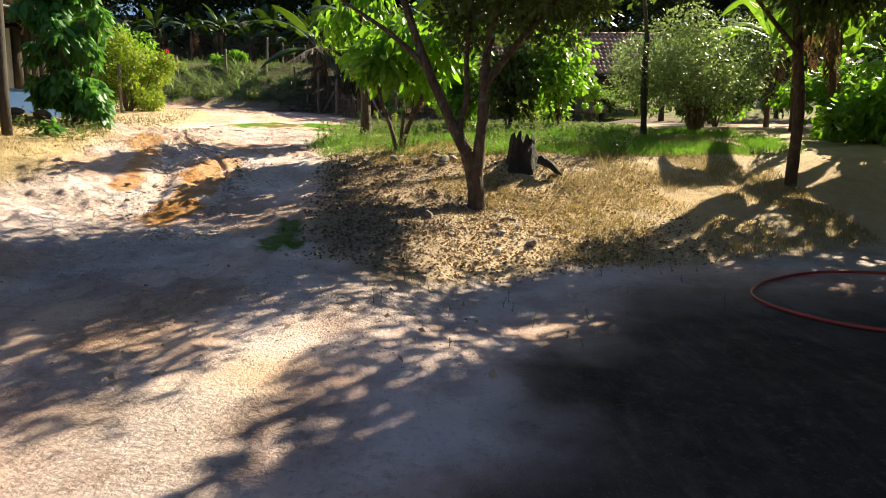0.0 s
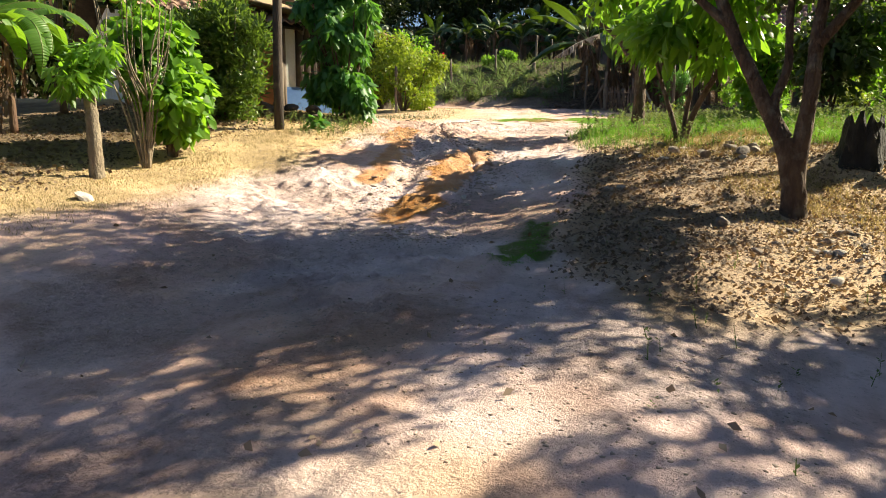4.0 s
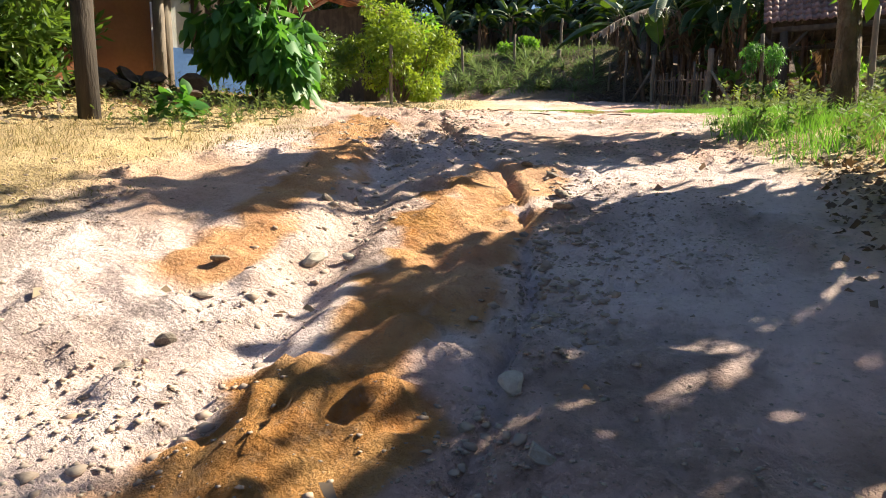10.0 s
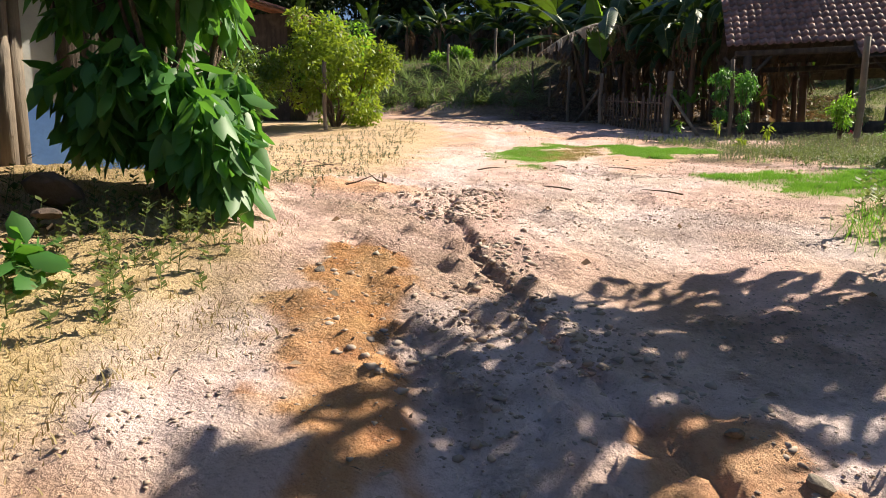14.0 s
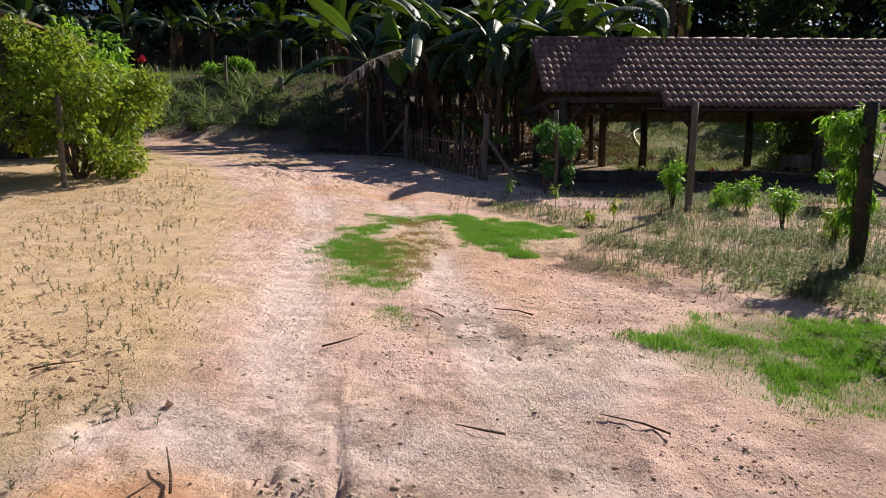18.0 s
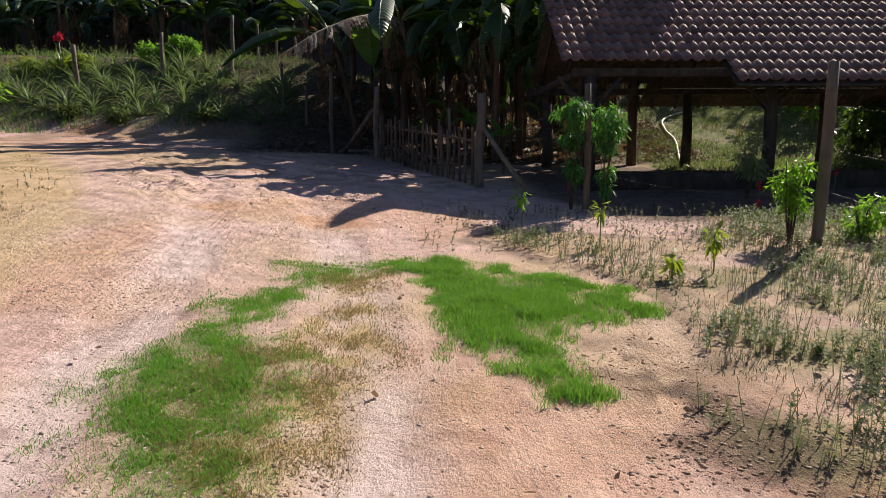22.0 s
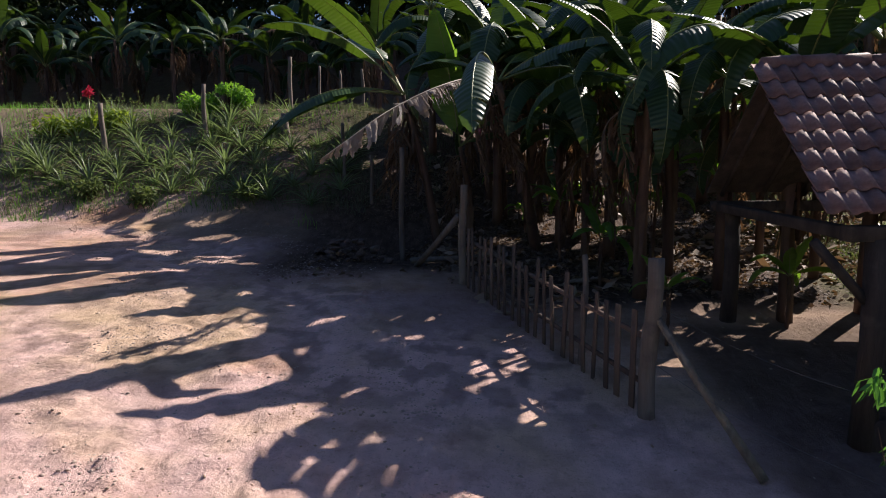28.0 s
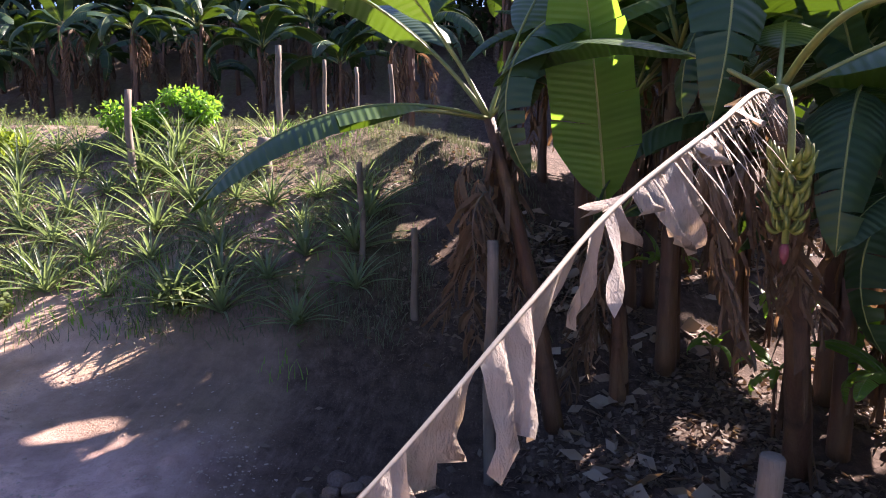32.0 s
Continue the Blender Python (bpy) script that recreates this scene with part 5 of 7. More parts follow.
for _ in range(3000):
    x, y = r.uniform(-36, -9), r.uniform(48.5, 55)
    if all(math.hypot(x - a, y - b) > 1.9 for a, b in spots):
        spots.append((x, y))
for x, y in ((-2.2, 30.6), (-0.8, 31.0), (0.6, 31.6), (-0.4, 29.5), (0.9, 29.9), (-4.6, 36.7), (-5.1, 38.1), (-3.4, 38.2), (-4.3, 39.6), (-3.6, 35.6), (-6.2, 38.8), (-5.6, 40.2)):
    spots.append((x, y))
for k, (x, y) in enumerate(spots):
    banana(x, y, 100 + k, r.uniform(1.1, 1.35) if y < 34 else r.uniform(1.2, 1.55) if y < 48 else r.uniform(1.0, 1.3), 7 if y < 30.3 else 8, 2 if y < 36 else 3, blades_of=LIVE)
for k, (x, y, sc) in enumerate(((-3.1, 34.0, 1.45), (-4.4, 35.4, 1.5), (-2.2, 33.2, 1.35))):
    banana(x, y, 350 + k, sc, 8, 5)
for k, (x, y) in enumerate(((-7.35, 5.75), (-7.9, 5.6), (-8.6, 6.9), (-8.2, 4.4), (-9.4, 8.2), (-9.6, 5.2))):
    banana(x, y, 300 + k, 0.55 + 0.06 * (k % 3), 8, 2, blades_of=LIVE_YOUNG_LIT, group="bananas by the house", label="banana plant with torn green leaves beside the house")

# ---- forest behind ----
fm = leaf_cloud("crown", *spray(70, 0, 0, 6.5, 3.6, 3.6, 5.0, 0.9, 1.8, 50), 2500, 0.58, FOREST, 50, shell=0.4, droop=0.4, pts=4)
ft = trunk_mesh("trunk", [([(0, 0, -0.5), (0.1, 0, 3), (0, 0.1, 7)], 0.22, 0.12), ([(0, 0, 3), (1.4, 0.3, 6)], 0.1, 0.04), ([(0, 0, 3.5), (-1.5, 0.3, 6.5)], 0.1, 0.04)], BARK)
first = thing("forest_tree", (0, 60, gzf(0, 60)), "tall dark broadleaf tree in the woods behind the grove", "tree", "woods behind")
part("trunk", ft, first)
part("crown", fm, first)
for k in range(150):
    row = k % 5
    x = -75 + (k // 5) * 4.6 + r.uniform(-1.5, 1.5)
    y = 57 + row * 5.5 + r.uniform(-1.5, 1.5)
    s = r.uniform(0.66, 0.84) if row < 2 else r.uniform(0.6, 0.85)
    copy_thing(first, Matrix.LocRotScale((x, y, gzf(x, y)), Euler((0, 0, r.uniform(0, 6.28))), None) @ Matrix.Diagonal((s, s, s, 1)))
for k in range(46):
    if k < 26:
        x, y = r.uniform(-34, -16), r.uniform(2, 34)
        if x > -25 and 10 < y < 36:
            x -= 9
    else:
        x, y = r.uniform(15, 34), r.uniform(-4, 50)
    s = r.uniform(0.5, 0.75)
    copy_thing(first, Matrix.LocRotScale((x, y, gzf(x, y)), Euler((0, 0, r.uniform(0, 6.28))), None) @ Matrix.Diagonal((s, s, s, 1)))
for k in range(14):  # unseen woods added behind the start of the yard to block skylight
    x, y = -16 + 2.6 * k + r.uniform(-1, 1), r.uniform(-16, -9)
    s = r.uniform(0.5, 0.8)
    copy_thing(first, Matrix.LocRotScale((x, y, gzf(x, y)), Euler((0, 0, r.uniform(0, 6.28))), None) @ Matrix.Diagonal((s, s, s, 1)))
for k in range(11):  # woods added, mostly out of view, to shade the east of the yard
    x, y = 9.0 + (k % 3) * 2.6 + r.uniform(-0.6, 0.6), -1.0 + (k // 3) * 2.9 + r.uniform(-0.6, 0.6)
    s = r.uniform(0.55, 0.7)
    copy_thing(first, Matrix.LocRotScale((x, y, gzf(x, y)), Euler((0, 0, r.uniform(0, 6.28))), None) @ Matrix.Diagonal((s, s, s, 1)))
# plants at the east edge of the mound, and behind the shed
for k, (x, y, sc) in enumerate(((7.2, 12.0, 0.75), (8.4, 10.6, 0.8), (9.6, 12.6, 0.9), (7.9, 14.6, 0.85), (10.4, 15.4, 0.9), (8.6, 17.2, 0.9), (11.2, 18.6, 0.9), (9.3, 8.6, 0.8), (11.5, 11.0, 0.9), (10.5, 21.0, 0.9))):
    banana(x, y, 400 + k, sc, 8, 3, blades_of=LIVE_YOUNG_LIT, group="bananas at the east edge", label="banana plant with broad leaves at the yard's east edge")
for k, (x, y, rad, h) in enumerate(((1.5, 14.7, 0.7, 2.5), (2.7, 15.4, 0.8, 2.4), (0.5, 15.6, 0.45, 1.7), (6.6, 16.5, 1.0, 1.6), (8.0, 19.0, 1.1, 1.8), (9.0, 15.0, 1.2, 1.8), (11.0, 13.5, 1.2, 2.0), (7.8, 11.6, 0.7, 1.0), (9.5, 23.0, 1.2, 2.0), (7.6, 30.6, 1.1, 1.8), (9.6, 32.4, 1.3, 2.2), (8.2, 34.6, 1.3, 2.2), (10.5, 36.5, 1.4, 2.4), (6.6, 38.6, 1.2, 2.0))):
    tree("shrub", (x, y, gzf(x, y)), branchy(6, 0.05, h * 0.7, rad * 0.6, 0.03, 120 + k), spray(26, 0, 0, h * 0.55, rad, rad, h * 0.5, 0.25, 0.45, 120 + k), 2600, 0.15, LEAF_BROAD if k % 3 else LEAF_TREE, "leafy green shrub at the edge of the yard", "shrub", 120 + k, group="shrubs at the east edge")

# ---- hero plants at the grove's edge ----
def aim(hub, to, scale=1.0, roll=0.0, lift=1.0):
    """The pose that points a leaf's foot (which rises by lift) from hub in the heading of to."""
    d = Vector(to) - Vector(hub)
    yaw = math.atan2(d.y, d.x)
    pitch = math.atan2(d.z, math.hypot(d.x, d.y))
    return Matrix.LocRotScale(hub, Euler((roll, -(pitch - lift), yaw)), (scale,) * 3)


def lean_stem(base, hub, r, seed):
    s = Shape()
    P = curve_pts([base, Vector(base).lerp(Vector(hub), 0.5) + Vector((0.08, 0.05, 0)), hub], 10)
    s.tube(P, [r * (1.15 - 0.55 * i / 9) for i in range(10)], 11, 0.14, seed)
    rr = random.Random(seed)
    for k in range(12):
        i = rr.randint(1, 8)
        p, a, l = P[i], rr.uniform(0, 6.28), rr.uniform(0.25, 0.7)
        c, sn, w = math.cos(a), math.sin(a), rr.uniform(0.03, 0.07)
        q = r * 1.0
        s.add([p + Vector((c * q - sn * w, sn * q + c * w, 0.05)), p + Vector((c * q + sn * w, sn * q - c * w, 0.05)), p + Vector((c * q * 1.9 + sn * w * 0.6, sn * q * 1.9 - c * w * 0.6, -l)), p + Vector((c * q * 1.7 - sn * w * 0.6, sn * q * 1.7 + c * w * 0.6, -l * 0.9))], [(0, 1, 2, 3)])
    return s.mesh("pseudostem", STEM_BANANA)


LONG = banana_leaf_mesh("leaf", 2.9, 0.6, 1.25, 21, LEAF_BANANA, RIB, 0.1, lift=0.45, bare=5)
FLAT = banana_leaf_mesh("leaf", 2.7, 0.6, 0.9, 22, LEAF_BANANA, RIB, 0.25, lift=0.2)
ERECT = banana_leaf_mesh("leaf", 2.7, 0.86, 0.25, 23, LEAF_YOUNG_LIT, RIB, 0.0, lift=1.5)
PETIOLE = banana_leaf_mesh("leaf", 3.0, 0.6, 1.1, 25, LEAF_BANANA, RIB, 0.15, lift=0.45, bare=7)
BROAD = banana_leaf_mesh("leaf", 4.2, 0.74, 1.7, 27, LEAF_BANANA, RIB, 0.6, lift=0.25, bare=11)
DROOP = banana_leaf_mesh("leaf", 2.7, 0.6, 1.9, 24, LEAF_BANANA, RIB, 0.3, lift=0.35)


def hero_banana(base, hub, label, leaves, dead, r=0.14, seed=1):
    base = (base[0], base[1], gzf(base[0], base[1]))
    t = thing("banana_plant", base, label, "banana plant", "banana grove")
    inv = Vector(base)
    part("pseudostem", lean_stem(Vector((0, 0, -0.1)), Vector(hub) - inv, r, seed), t)
    for me, to, sc, roll, lift in leaves:
        part("leaf", me, t, m=aim(Vector(hub) - inv, Vector(to) - inv, sc, roll, lift))
    rr = random.Random(seed)
    for k in range(dead):
        part("dead_leaf", rr.choice(DEAD), t, m=Matrix.LocRotScale(Vector(hub) - inv - Vector((0, 0, 0.12 + 0.1 * k)), Euler((rr.uniform(-0.4, 0.4), 0.25, rr.uniform(0, 6.28))), (rr.uniform(0.8, 1.2),) * 3))
    return t


hero_banana((-5.75, 34.6), (-6.5, 34.75, 7.25), "banana plant with a leaning stem and long arching leaves",
            [(LONG, (-8.0, 34.9, 9.3), 1.35, 0.2, 0.45), (LONG, (-9.2, 34.2, 7.75), 1.2, 0.1, 0.45), (LONG, (-9.0, 33.2, 7.9), 1.1, -0.2, 0.45), (PETIOLE, (-7.5, 36.0, 9.3), 1.2, 0, 0.45), (PETIOLE, (-6.0, 35.6, 9.6), 1.1, 0.2, 0.45), (PETIOLE, (-7.4, 34.2, 9.4), 1.15, 0.3, 0.45), (PETIOLE, (-5.4, 34.6, 8.5), 1.0, 0.2, 0.45)], 8, 0.10, 3)
hero_banana((-5.05, 34.9), (-5.25, 34.7, 6.1), "young banana plant with one tall upright leaf",
            [(ERECT, (-5.55, 34.2, 8.2), 1.1, 0.0, 1.45), (LONG, (-3.8, 35.5, 7.6), 0.9, 0, 0.4), (DROOP, (-4.0, 35.6, 7.0), 0.8, 0.3, 0.3)], 4, 0.08, 4)
fruiting = hero_banana((-3.6, 33.7), (-4.45, 32.6, 7.25), "fruiting banana plant with a hanging green bunch",
            [(BROAD, (-5.0, 29.05, 8.36), 1.0, 0.1, 0.2), (FLAT, (-2.6, 31.0, 8.2), 1.1, 0.4, 0.1), (DROOP, (-2.2, 32.8, 8.2), 1.1, -0.2, 0.3), (LONG, (-3.6, 34.6, 8.8), 1.1, 0, 0.4), (LONG, (-6.2, 34.2, 9.0), 1.0, 0, 0.5)], 5, 0.11, 5)

# the long dead leaf that hangs over the yard
dl = thing("dead_banana_leaf", (-4.45, 32.6, 7.2), "long dried greyish banana leaf hanging in torn rags over the yard", "banana leaf")
rib = [p - Vector((-4.45, 32.6, 7.2)) for p in curve_pts([(-4.45, 32.6, 7.2), (-4.95, 31.6, 7.2), (-5.44, 30.75, 6.98), (-5.95, 30.18, 6.68), (-6.27, 29.72, 6.43), (-6.58, 29.36, 6.15), (-6.92, 29.0, 5.86)], 64)]
part("midrib", Shape().tube(rib, [0.017 * (1 - 0.75 * i / 63) for i in range(64)], 7).mesh("midrib", RIB_DEAD), dl)
rr = random.Random(9)
i = 9
across = Vector((0.78, -0.6, 0))
while i < 62:
    w = rr.choice((1, 1, 1, 2, 2, 3) if i < 34 else (2, 3, 4, 5, 6, 7))
    j = min(i + w, 63)
    length = rr.uniform(0.2, 0.36) if w > 2 else rr.choice((rr.uniform(0.05, 0.15), rr.uniform(0.2, 0.46)))
    length *= (0.6 + 0.6 * math.sin(math.pi * min(1, (i - 6) / 54))) * (1 - 0.55 * max(0, (i - 48) / 14))
    side = rr.choice((-1, 1))
    n, m_ = 9, 2 + w
    out, drift = across * side * rr.uniform(0.03, 0.14), rr.uniform(-0.12, 0.2)
    tips = [rr.uniform(0.72, 1.12) for _ in range(m_)]
    fold = [0.02 * math.sin(b * 2.4 + i) + rr.uniform(-0.012, 0.012) for b in range(m_)]
    V = []
    c = (rib[i] + rib[j]) / 2
    for a in range(n):
        u = a / (n - 1)
        for b in range(m_):
            p = c + (rib[i].lerp(rib[j], b / (m_ - 1)) - c) * (1 - 0.35 * u) + out * math.sin(u * 1.5)
            p = p + Vector((-0.55, -0.83, 0)) * drift * u * u + across * (fold[b] * (0.3 + 1.6 * u) + 0.016 * math.sin(u * 9 + b * 1.7 + i) * u)
            V.append(p + Vector((0, 0, -length * u * (1 + (tips[b] - 1) * u))))
    part("rag", mesh_of("rag", V, [(a * m_ + b, a * m_ + b + 1, (a + 1) * m_ + b + 1, (a + 1) * m_ + b) for a in range(n - 1) for b in range(m_ - 1)], LEAF_DEAD), dl)
    i += max(1, w - (1 if rr.random() < 0.5 else 0))
# fine fringe near the foot of the leaf
V, F = [], []
for i in range(3, 30):
    for k in range(4):
        p = rib[i].lerp(rib[i + 1], k / 3)
        sd = 1 if (i + k) % 3 else -1
        L = rr.uniform(0.12, 0.42) * (1 if i < 26 else 0.4)
        o = len(V)
        d = Vector((0.78, -0.6, 0)) * sd * rr.uniform(0.2, 0.7) + Vector((0.1, 0.1, -0.8))
        wv = Vector((0.55, 0.83, 0.1)) * 0.011
        V += [p - wv, p + wv, p + d * L * 0.6 + wv * 0.7, p + d * L * 0.6 - wv * 0.7, p + d * L + Vector((0, 0, -0.05 * L))]
        F += [(o, o + 1, o + 2, o + 3), (o + 3, o + 2, o + 4)]
part("fringe", mesh_of("fringe", V, F, LEAF_DEAD), dl)

# the bunch of bananas
bunch = thing("banana_bunch", (-4.78, 31.55, 6.92), "heavy hanging bunch of unripe green bananas", "bananas")
part("stalk", Shape().tube(curve_pts([(0.25, 1.3, 0.3), (0.12, 0.5, 0.35), (0.03, 0.12, 0.2), (0, 0, -0.1), (0, 0, -0.56)], 10), 0.02, 7).mesh("stalk", RIB), bunch)
fruit = Shape()
P = curve_pts([(0.03, 0, 0), (0.09, 0, -0.01), (0.13, 0, 0.04), (0.14, 0, 0.11)], 7)
fruit.tube(P, [0.010, 0.017, 0.021, 0.022, 0.020, 0.014, 0.005], 6)
FRUIT = surface("green banana skin", (0.14, 0.17, 0.03), (0.22, 0.24, 0.05), 5, 0.45, None, 40, 0.1, 0.002)
fruit_me = fruit.mesh("banana", FRUIT)
for hnd in range(6):
    for k in range(11):
        a = 2 * math.pi * (k + 0.5 * (hnd % 2)) / 11
        part("banana", fruit_me, bunch, m=Matrix.LocRotScale((0, 0, -0.1 - hnd * 0.075), Euler((0.25 * math.sin(k * 2.3 + hnd), 0.3 * math.cos(k * 1.7 + hnd * 2), a + 0.12 * math.sin(k * 5 + hnd))), (0.85 - 0.05 * hnd + 0.08 * math.sin(k * 3 + hnd),) * 3))
part("flower_bud", Shape().tube([(0, 0, -0.55), (0, 0, -0.59), (0, 0, -0.64), (0, 0, -0.68)], [0.012, 0.026, 0.024, 0.006], 8).mesh("flower_bud", surface("purple bud", (0.16, 0.03, 0.05), (0.2, 0.05, 0.07), 6, 0.5)), bunch)

# ---- pineapples on the bank ----
def pineapple_mesh(seed, n=26, h=0.8):
    r = np.random.default_rng(seed)
    V, F = [], []
    for k in range(n):
        a, el = k * 2.4 + r.uniform(-0.2, 0.2), 0.35 + 1.1 * (k / n) + r.uniform(-0.1, 0.1)
        L, w = h * r.uniform(0.75, 1.1), 0.022 * r.uniform(0.8, 1.2)
        c, s = math.cos(a), math.sin(a)
        o = len(V)
        x = z = 0.0
        e = el
        m_ = 6
        for i in range(m_):
            q = i / (m_ - 1)
            ww = w * (1 - q ** 2)
            V += [(c * x - s * ww, s * x + c * ww, z + 0.01), (c * x, s * x, z - 0.012 * (1 - q)), (c * x + s * ww, s * x - c * ww, z + 0.01)]
            x += math.cos(e) * L / (m_ - 1)
            z += math.sin(e) * L / (m_ - 1)
            e -= r.uniform(0.06, 0.22)
        for i in range(m_ - 1):
            b = o + 3 * i
            F += [(b, b + 1, b + 4, b + 3), (b + 1, b + 2, b + 5, b + 4)]
    return mesh_of("leaves", V, F, LEAF_PINE)


PINE = [pineapple_mesh(k, 22 + 3 * k, 0.68 + 0.08 * k) for k in range(4)]
rr = random.Random(14)
pine_spots = []
for _ in range(3000):
    x = rr.uniform(-17.5, -8.3)
    y = rr.uniform(35.2, 39.6)
    if y < 35.2 + (x + 8) * -0.12 or (x > -10.2 and y > 38.4):
        continue
    if all(math.hypot(x - a, y - b) > 0.62 for a, b in pine_spots):
        pine_spots.append((x, y))
for k, (x, y) in enumerate(pine_spots[:76]):
    t = thing("pineapple_plant", (x, y, gzf(x, y)), "spiky grey-green pineapple plant on the bank", "pineapple plant", "pineapples on the bank", rz=rr.uniform(0, 360), scale=rr.uniform(0.8, 1.2))
    part("leaves", PINE[k % 4], t)
BANKG = "posts on the bank"
for k, (x, y, h, rad) in enumerate(((-15.2, 37.4, 1.55, 0.07), (-12.75, 38.4, 1.65, 0.06), (-11.0, 41.0, 1.65, 0.07), (-10.1, 41.3, 1.4, 0.045), (-9.3, 40.9, 1.2, 0.04), (-8.6, 41.0, 1.3, 0.05), (-18.5, 37.8, 1.5, 0.06))):
    post("fence_post", x, y, h, rad, "weathered post standing on the bank", group=BANKG, seed=30 + k, lean=(0.03 * math.sin(k), 0.02))
stub = post("tree_stump", -10.55, 38.9, 0.62, 0.13, "short cut tree stump among the pineapples", "stump", mat=WOOD, seed=44)
for k, (x, y, rad, h, n, m_) in enumerate(((-12.55, 40.4, 0.5, 0.75, 1500, LEAF_BROAD), (-13.6, 40.1, 0.55, 0.5, 1200, LEAF_BROAD), (-15.9, 39.2, 0.5, 0.5, 700, LEAF_CITRUS), (-17.2, 38.6, 0.6, 0.55, 800, LEAF_CITRUS), (-14.6, 35.6, 0.4, 0.4, 500, WEED), (-13.0, 35.3, 0.3, 0.35, 420, WEED), (-10.6, 35.7, 0.25, 0.3, 300, WEED))):
    tree("bank_bush", (x, y, gzf(x, y)), branchy(5, 0.03, h * 0.7, rad * 0.6, 0.02, 60 + k), spray(14, 0, 0, h * 0.6, rad, rad, h * 0.5, 0.12, 0.26, 60 + k), n, 0.11, m_, "small leafy green bush on the bank", "bush", 60 + k, group="bushes on the bank")
rf_ = thing("red_flower", (-16.2, 38.45, gzf(-16.2, 38.45)), "tall plant with a single red flower head on the bank", "flower")
part("stem", Shape().tube([(0, 0, 0), (0.02, 0, 0.6), (0.0, 0.03, 1.35)], 0.015, 6).mesh("stem", RIB), rf_)
part("bloom", leaf_cloud("bloom", [(0, 0.03, 1.42)], [0.11], 130, 0.09, PINK, 3, shell=0.2), rf_)
part("leaves", leaf_cloud("leaves", [(0, 0, 0.35), (0.05, 0, 0.6)], [0.2, 0.15], 24, 0.4, LEAF_CITRUS, 4, wide=0.3, up=0.8, droop=0.0), rf_)

# ---- rock pile, stones, stump ----
def rock_mesh(seed, mat):
    bm = bmesh.new()
    bmesh.ops.create_icosphere(bm, subdivisions=2, radius=0.5)
    r = np.random.default_rng(seed)
    ax = r.uniform(0.6, 1.1, 3)
    cuts = [(Vector(r.normal(size=3)).normalized(), r.uniform(0.28, 0.42)) for _ in range(7)]
    for v in bm.verts:
        for n_, d in cuts:
            k = v.co.dot(n_)
            if k > d:
                v.co -= n_ * (k - d)
        v.co *= 1 + 0.10 * (noise.noise(v.co * 4 + Vector((seed, 0, 0))))
        v.co = Vector((v.co.x * ax[0], v.co.y * ax[1], v.co.z * ax[2] * 0.8))
    me = bpy.data.meshes.new("stone")
    bm.to_mesh(me)
    bm.free()
    me.materials.append(mat)
    return me


ROCKS = [rock_mesh(k, STONE) for k in range(6)]
ROCKS_DARK = [rock_mesh(k + 20, STONE_DARK) for k in range(4)]
ROCKS_PALE = [rock_mesh(k + 10, STONE_PALE) for k in range(4)]


def stone(x, y, size, k, pale=False, dark=False, label="rough brown field stone half sunk in the soil", group="stones on the mound", sink=0.34, up=0.0):
    ob = new("stone", (ROCKS_PALE if pale else ROCKS_DARK if dark else ROCKS)[k % 4])
    ob.matrix_basis = Matrix.LocRotScale((x, y, gzf(x, y) + size * (0.35 - sink) + up), Euler((0.5 * math.sin(k * 1.3), 0.5 * math.cos(k * 1.9), k * 2.1)), (size, size * 0.85, size * 0.62))
    return tagged(ob, label, "stone", group)


rr = random.Random(5)
k = 0
for cx, cy, rad, n, s0, s1 in ((0.55, 7.25, 0.75, 22, 0.07, 0.2), (-0.55, 10.1, 0.8, 12, 0.12, 0.3), (0.2, 10.0, 0.5, 5, 0.15, 0.34), (-1.0, 7.9, 0.6, 6, 0.1, 0.22), (0.75, 8.0, 0.5, 6, 0.08, 0.15)):
    for _ in range(n):
        a, q = rr.uniform(0, 6.28), rad * rr.random() ** 0.6
        stone(cx + math.cos(a) * q, cy + math.sin(a) * q * 0.7, rr.uniform(s0, s1), k, pale=rr.random() < 0.25)
        k += 1
stone(-5.56, 5.5, 0.2, 3, True, label="pale broken stone on the dry grass", group="stones in the track", sink=0.25)
for x, y, s in ((0.94, 6.71, 0.21), (0.65, 7.05, 0.13), (0.56, 6.47, 0.15), (0.41, 7.72, 0.1), (-0.17, 7.5, 0.22), (0.02, 9.97, 0.28), (-0.39, 9.72, 0.2), (-0.76, 9.94, 0.24)):
    stone(x, y, s, k, pale=s < 0.16, sink=0.2)
    k += 1
for x, y, s in ((-3.83, 8.5, 0.13), (-3.7, 8.58, 0.08), (-2.75, 7.85, 0.12), (-2.6, 7.6, 0.09)):
    stone(x, y, s, k, True, label="pale rounded stone lying in the track", group="stones in the track", sink=0.22)
    k += 1
for x, y, s in ((-3.2, 9.95, 0.13), (-3.05, 9.6, 0.15), (-2.98, 9.3, 0.13), (-3.1, 9.1, 0.12), (-2.85, 9.0, 0.14), (-3.4, 10.1, 0.11), (-5.1, 10.7, 0.07), (-5.25, 9.6, 0.08), (-4.1, 9.0, 0.1), (-3.95, 8.0, 0.1), (-4.05, 8.2, 0.09), (-3.85, 7.75, 0.12), (-3.75, 7.5, 0.09)):
    stone(x, y, s, k, label="pinkish stone in the eroded track", group="stones in the track", sink=0.32)
    k += 1
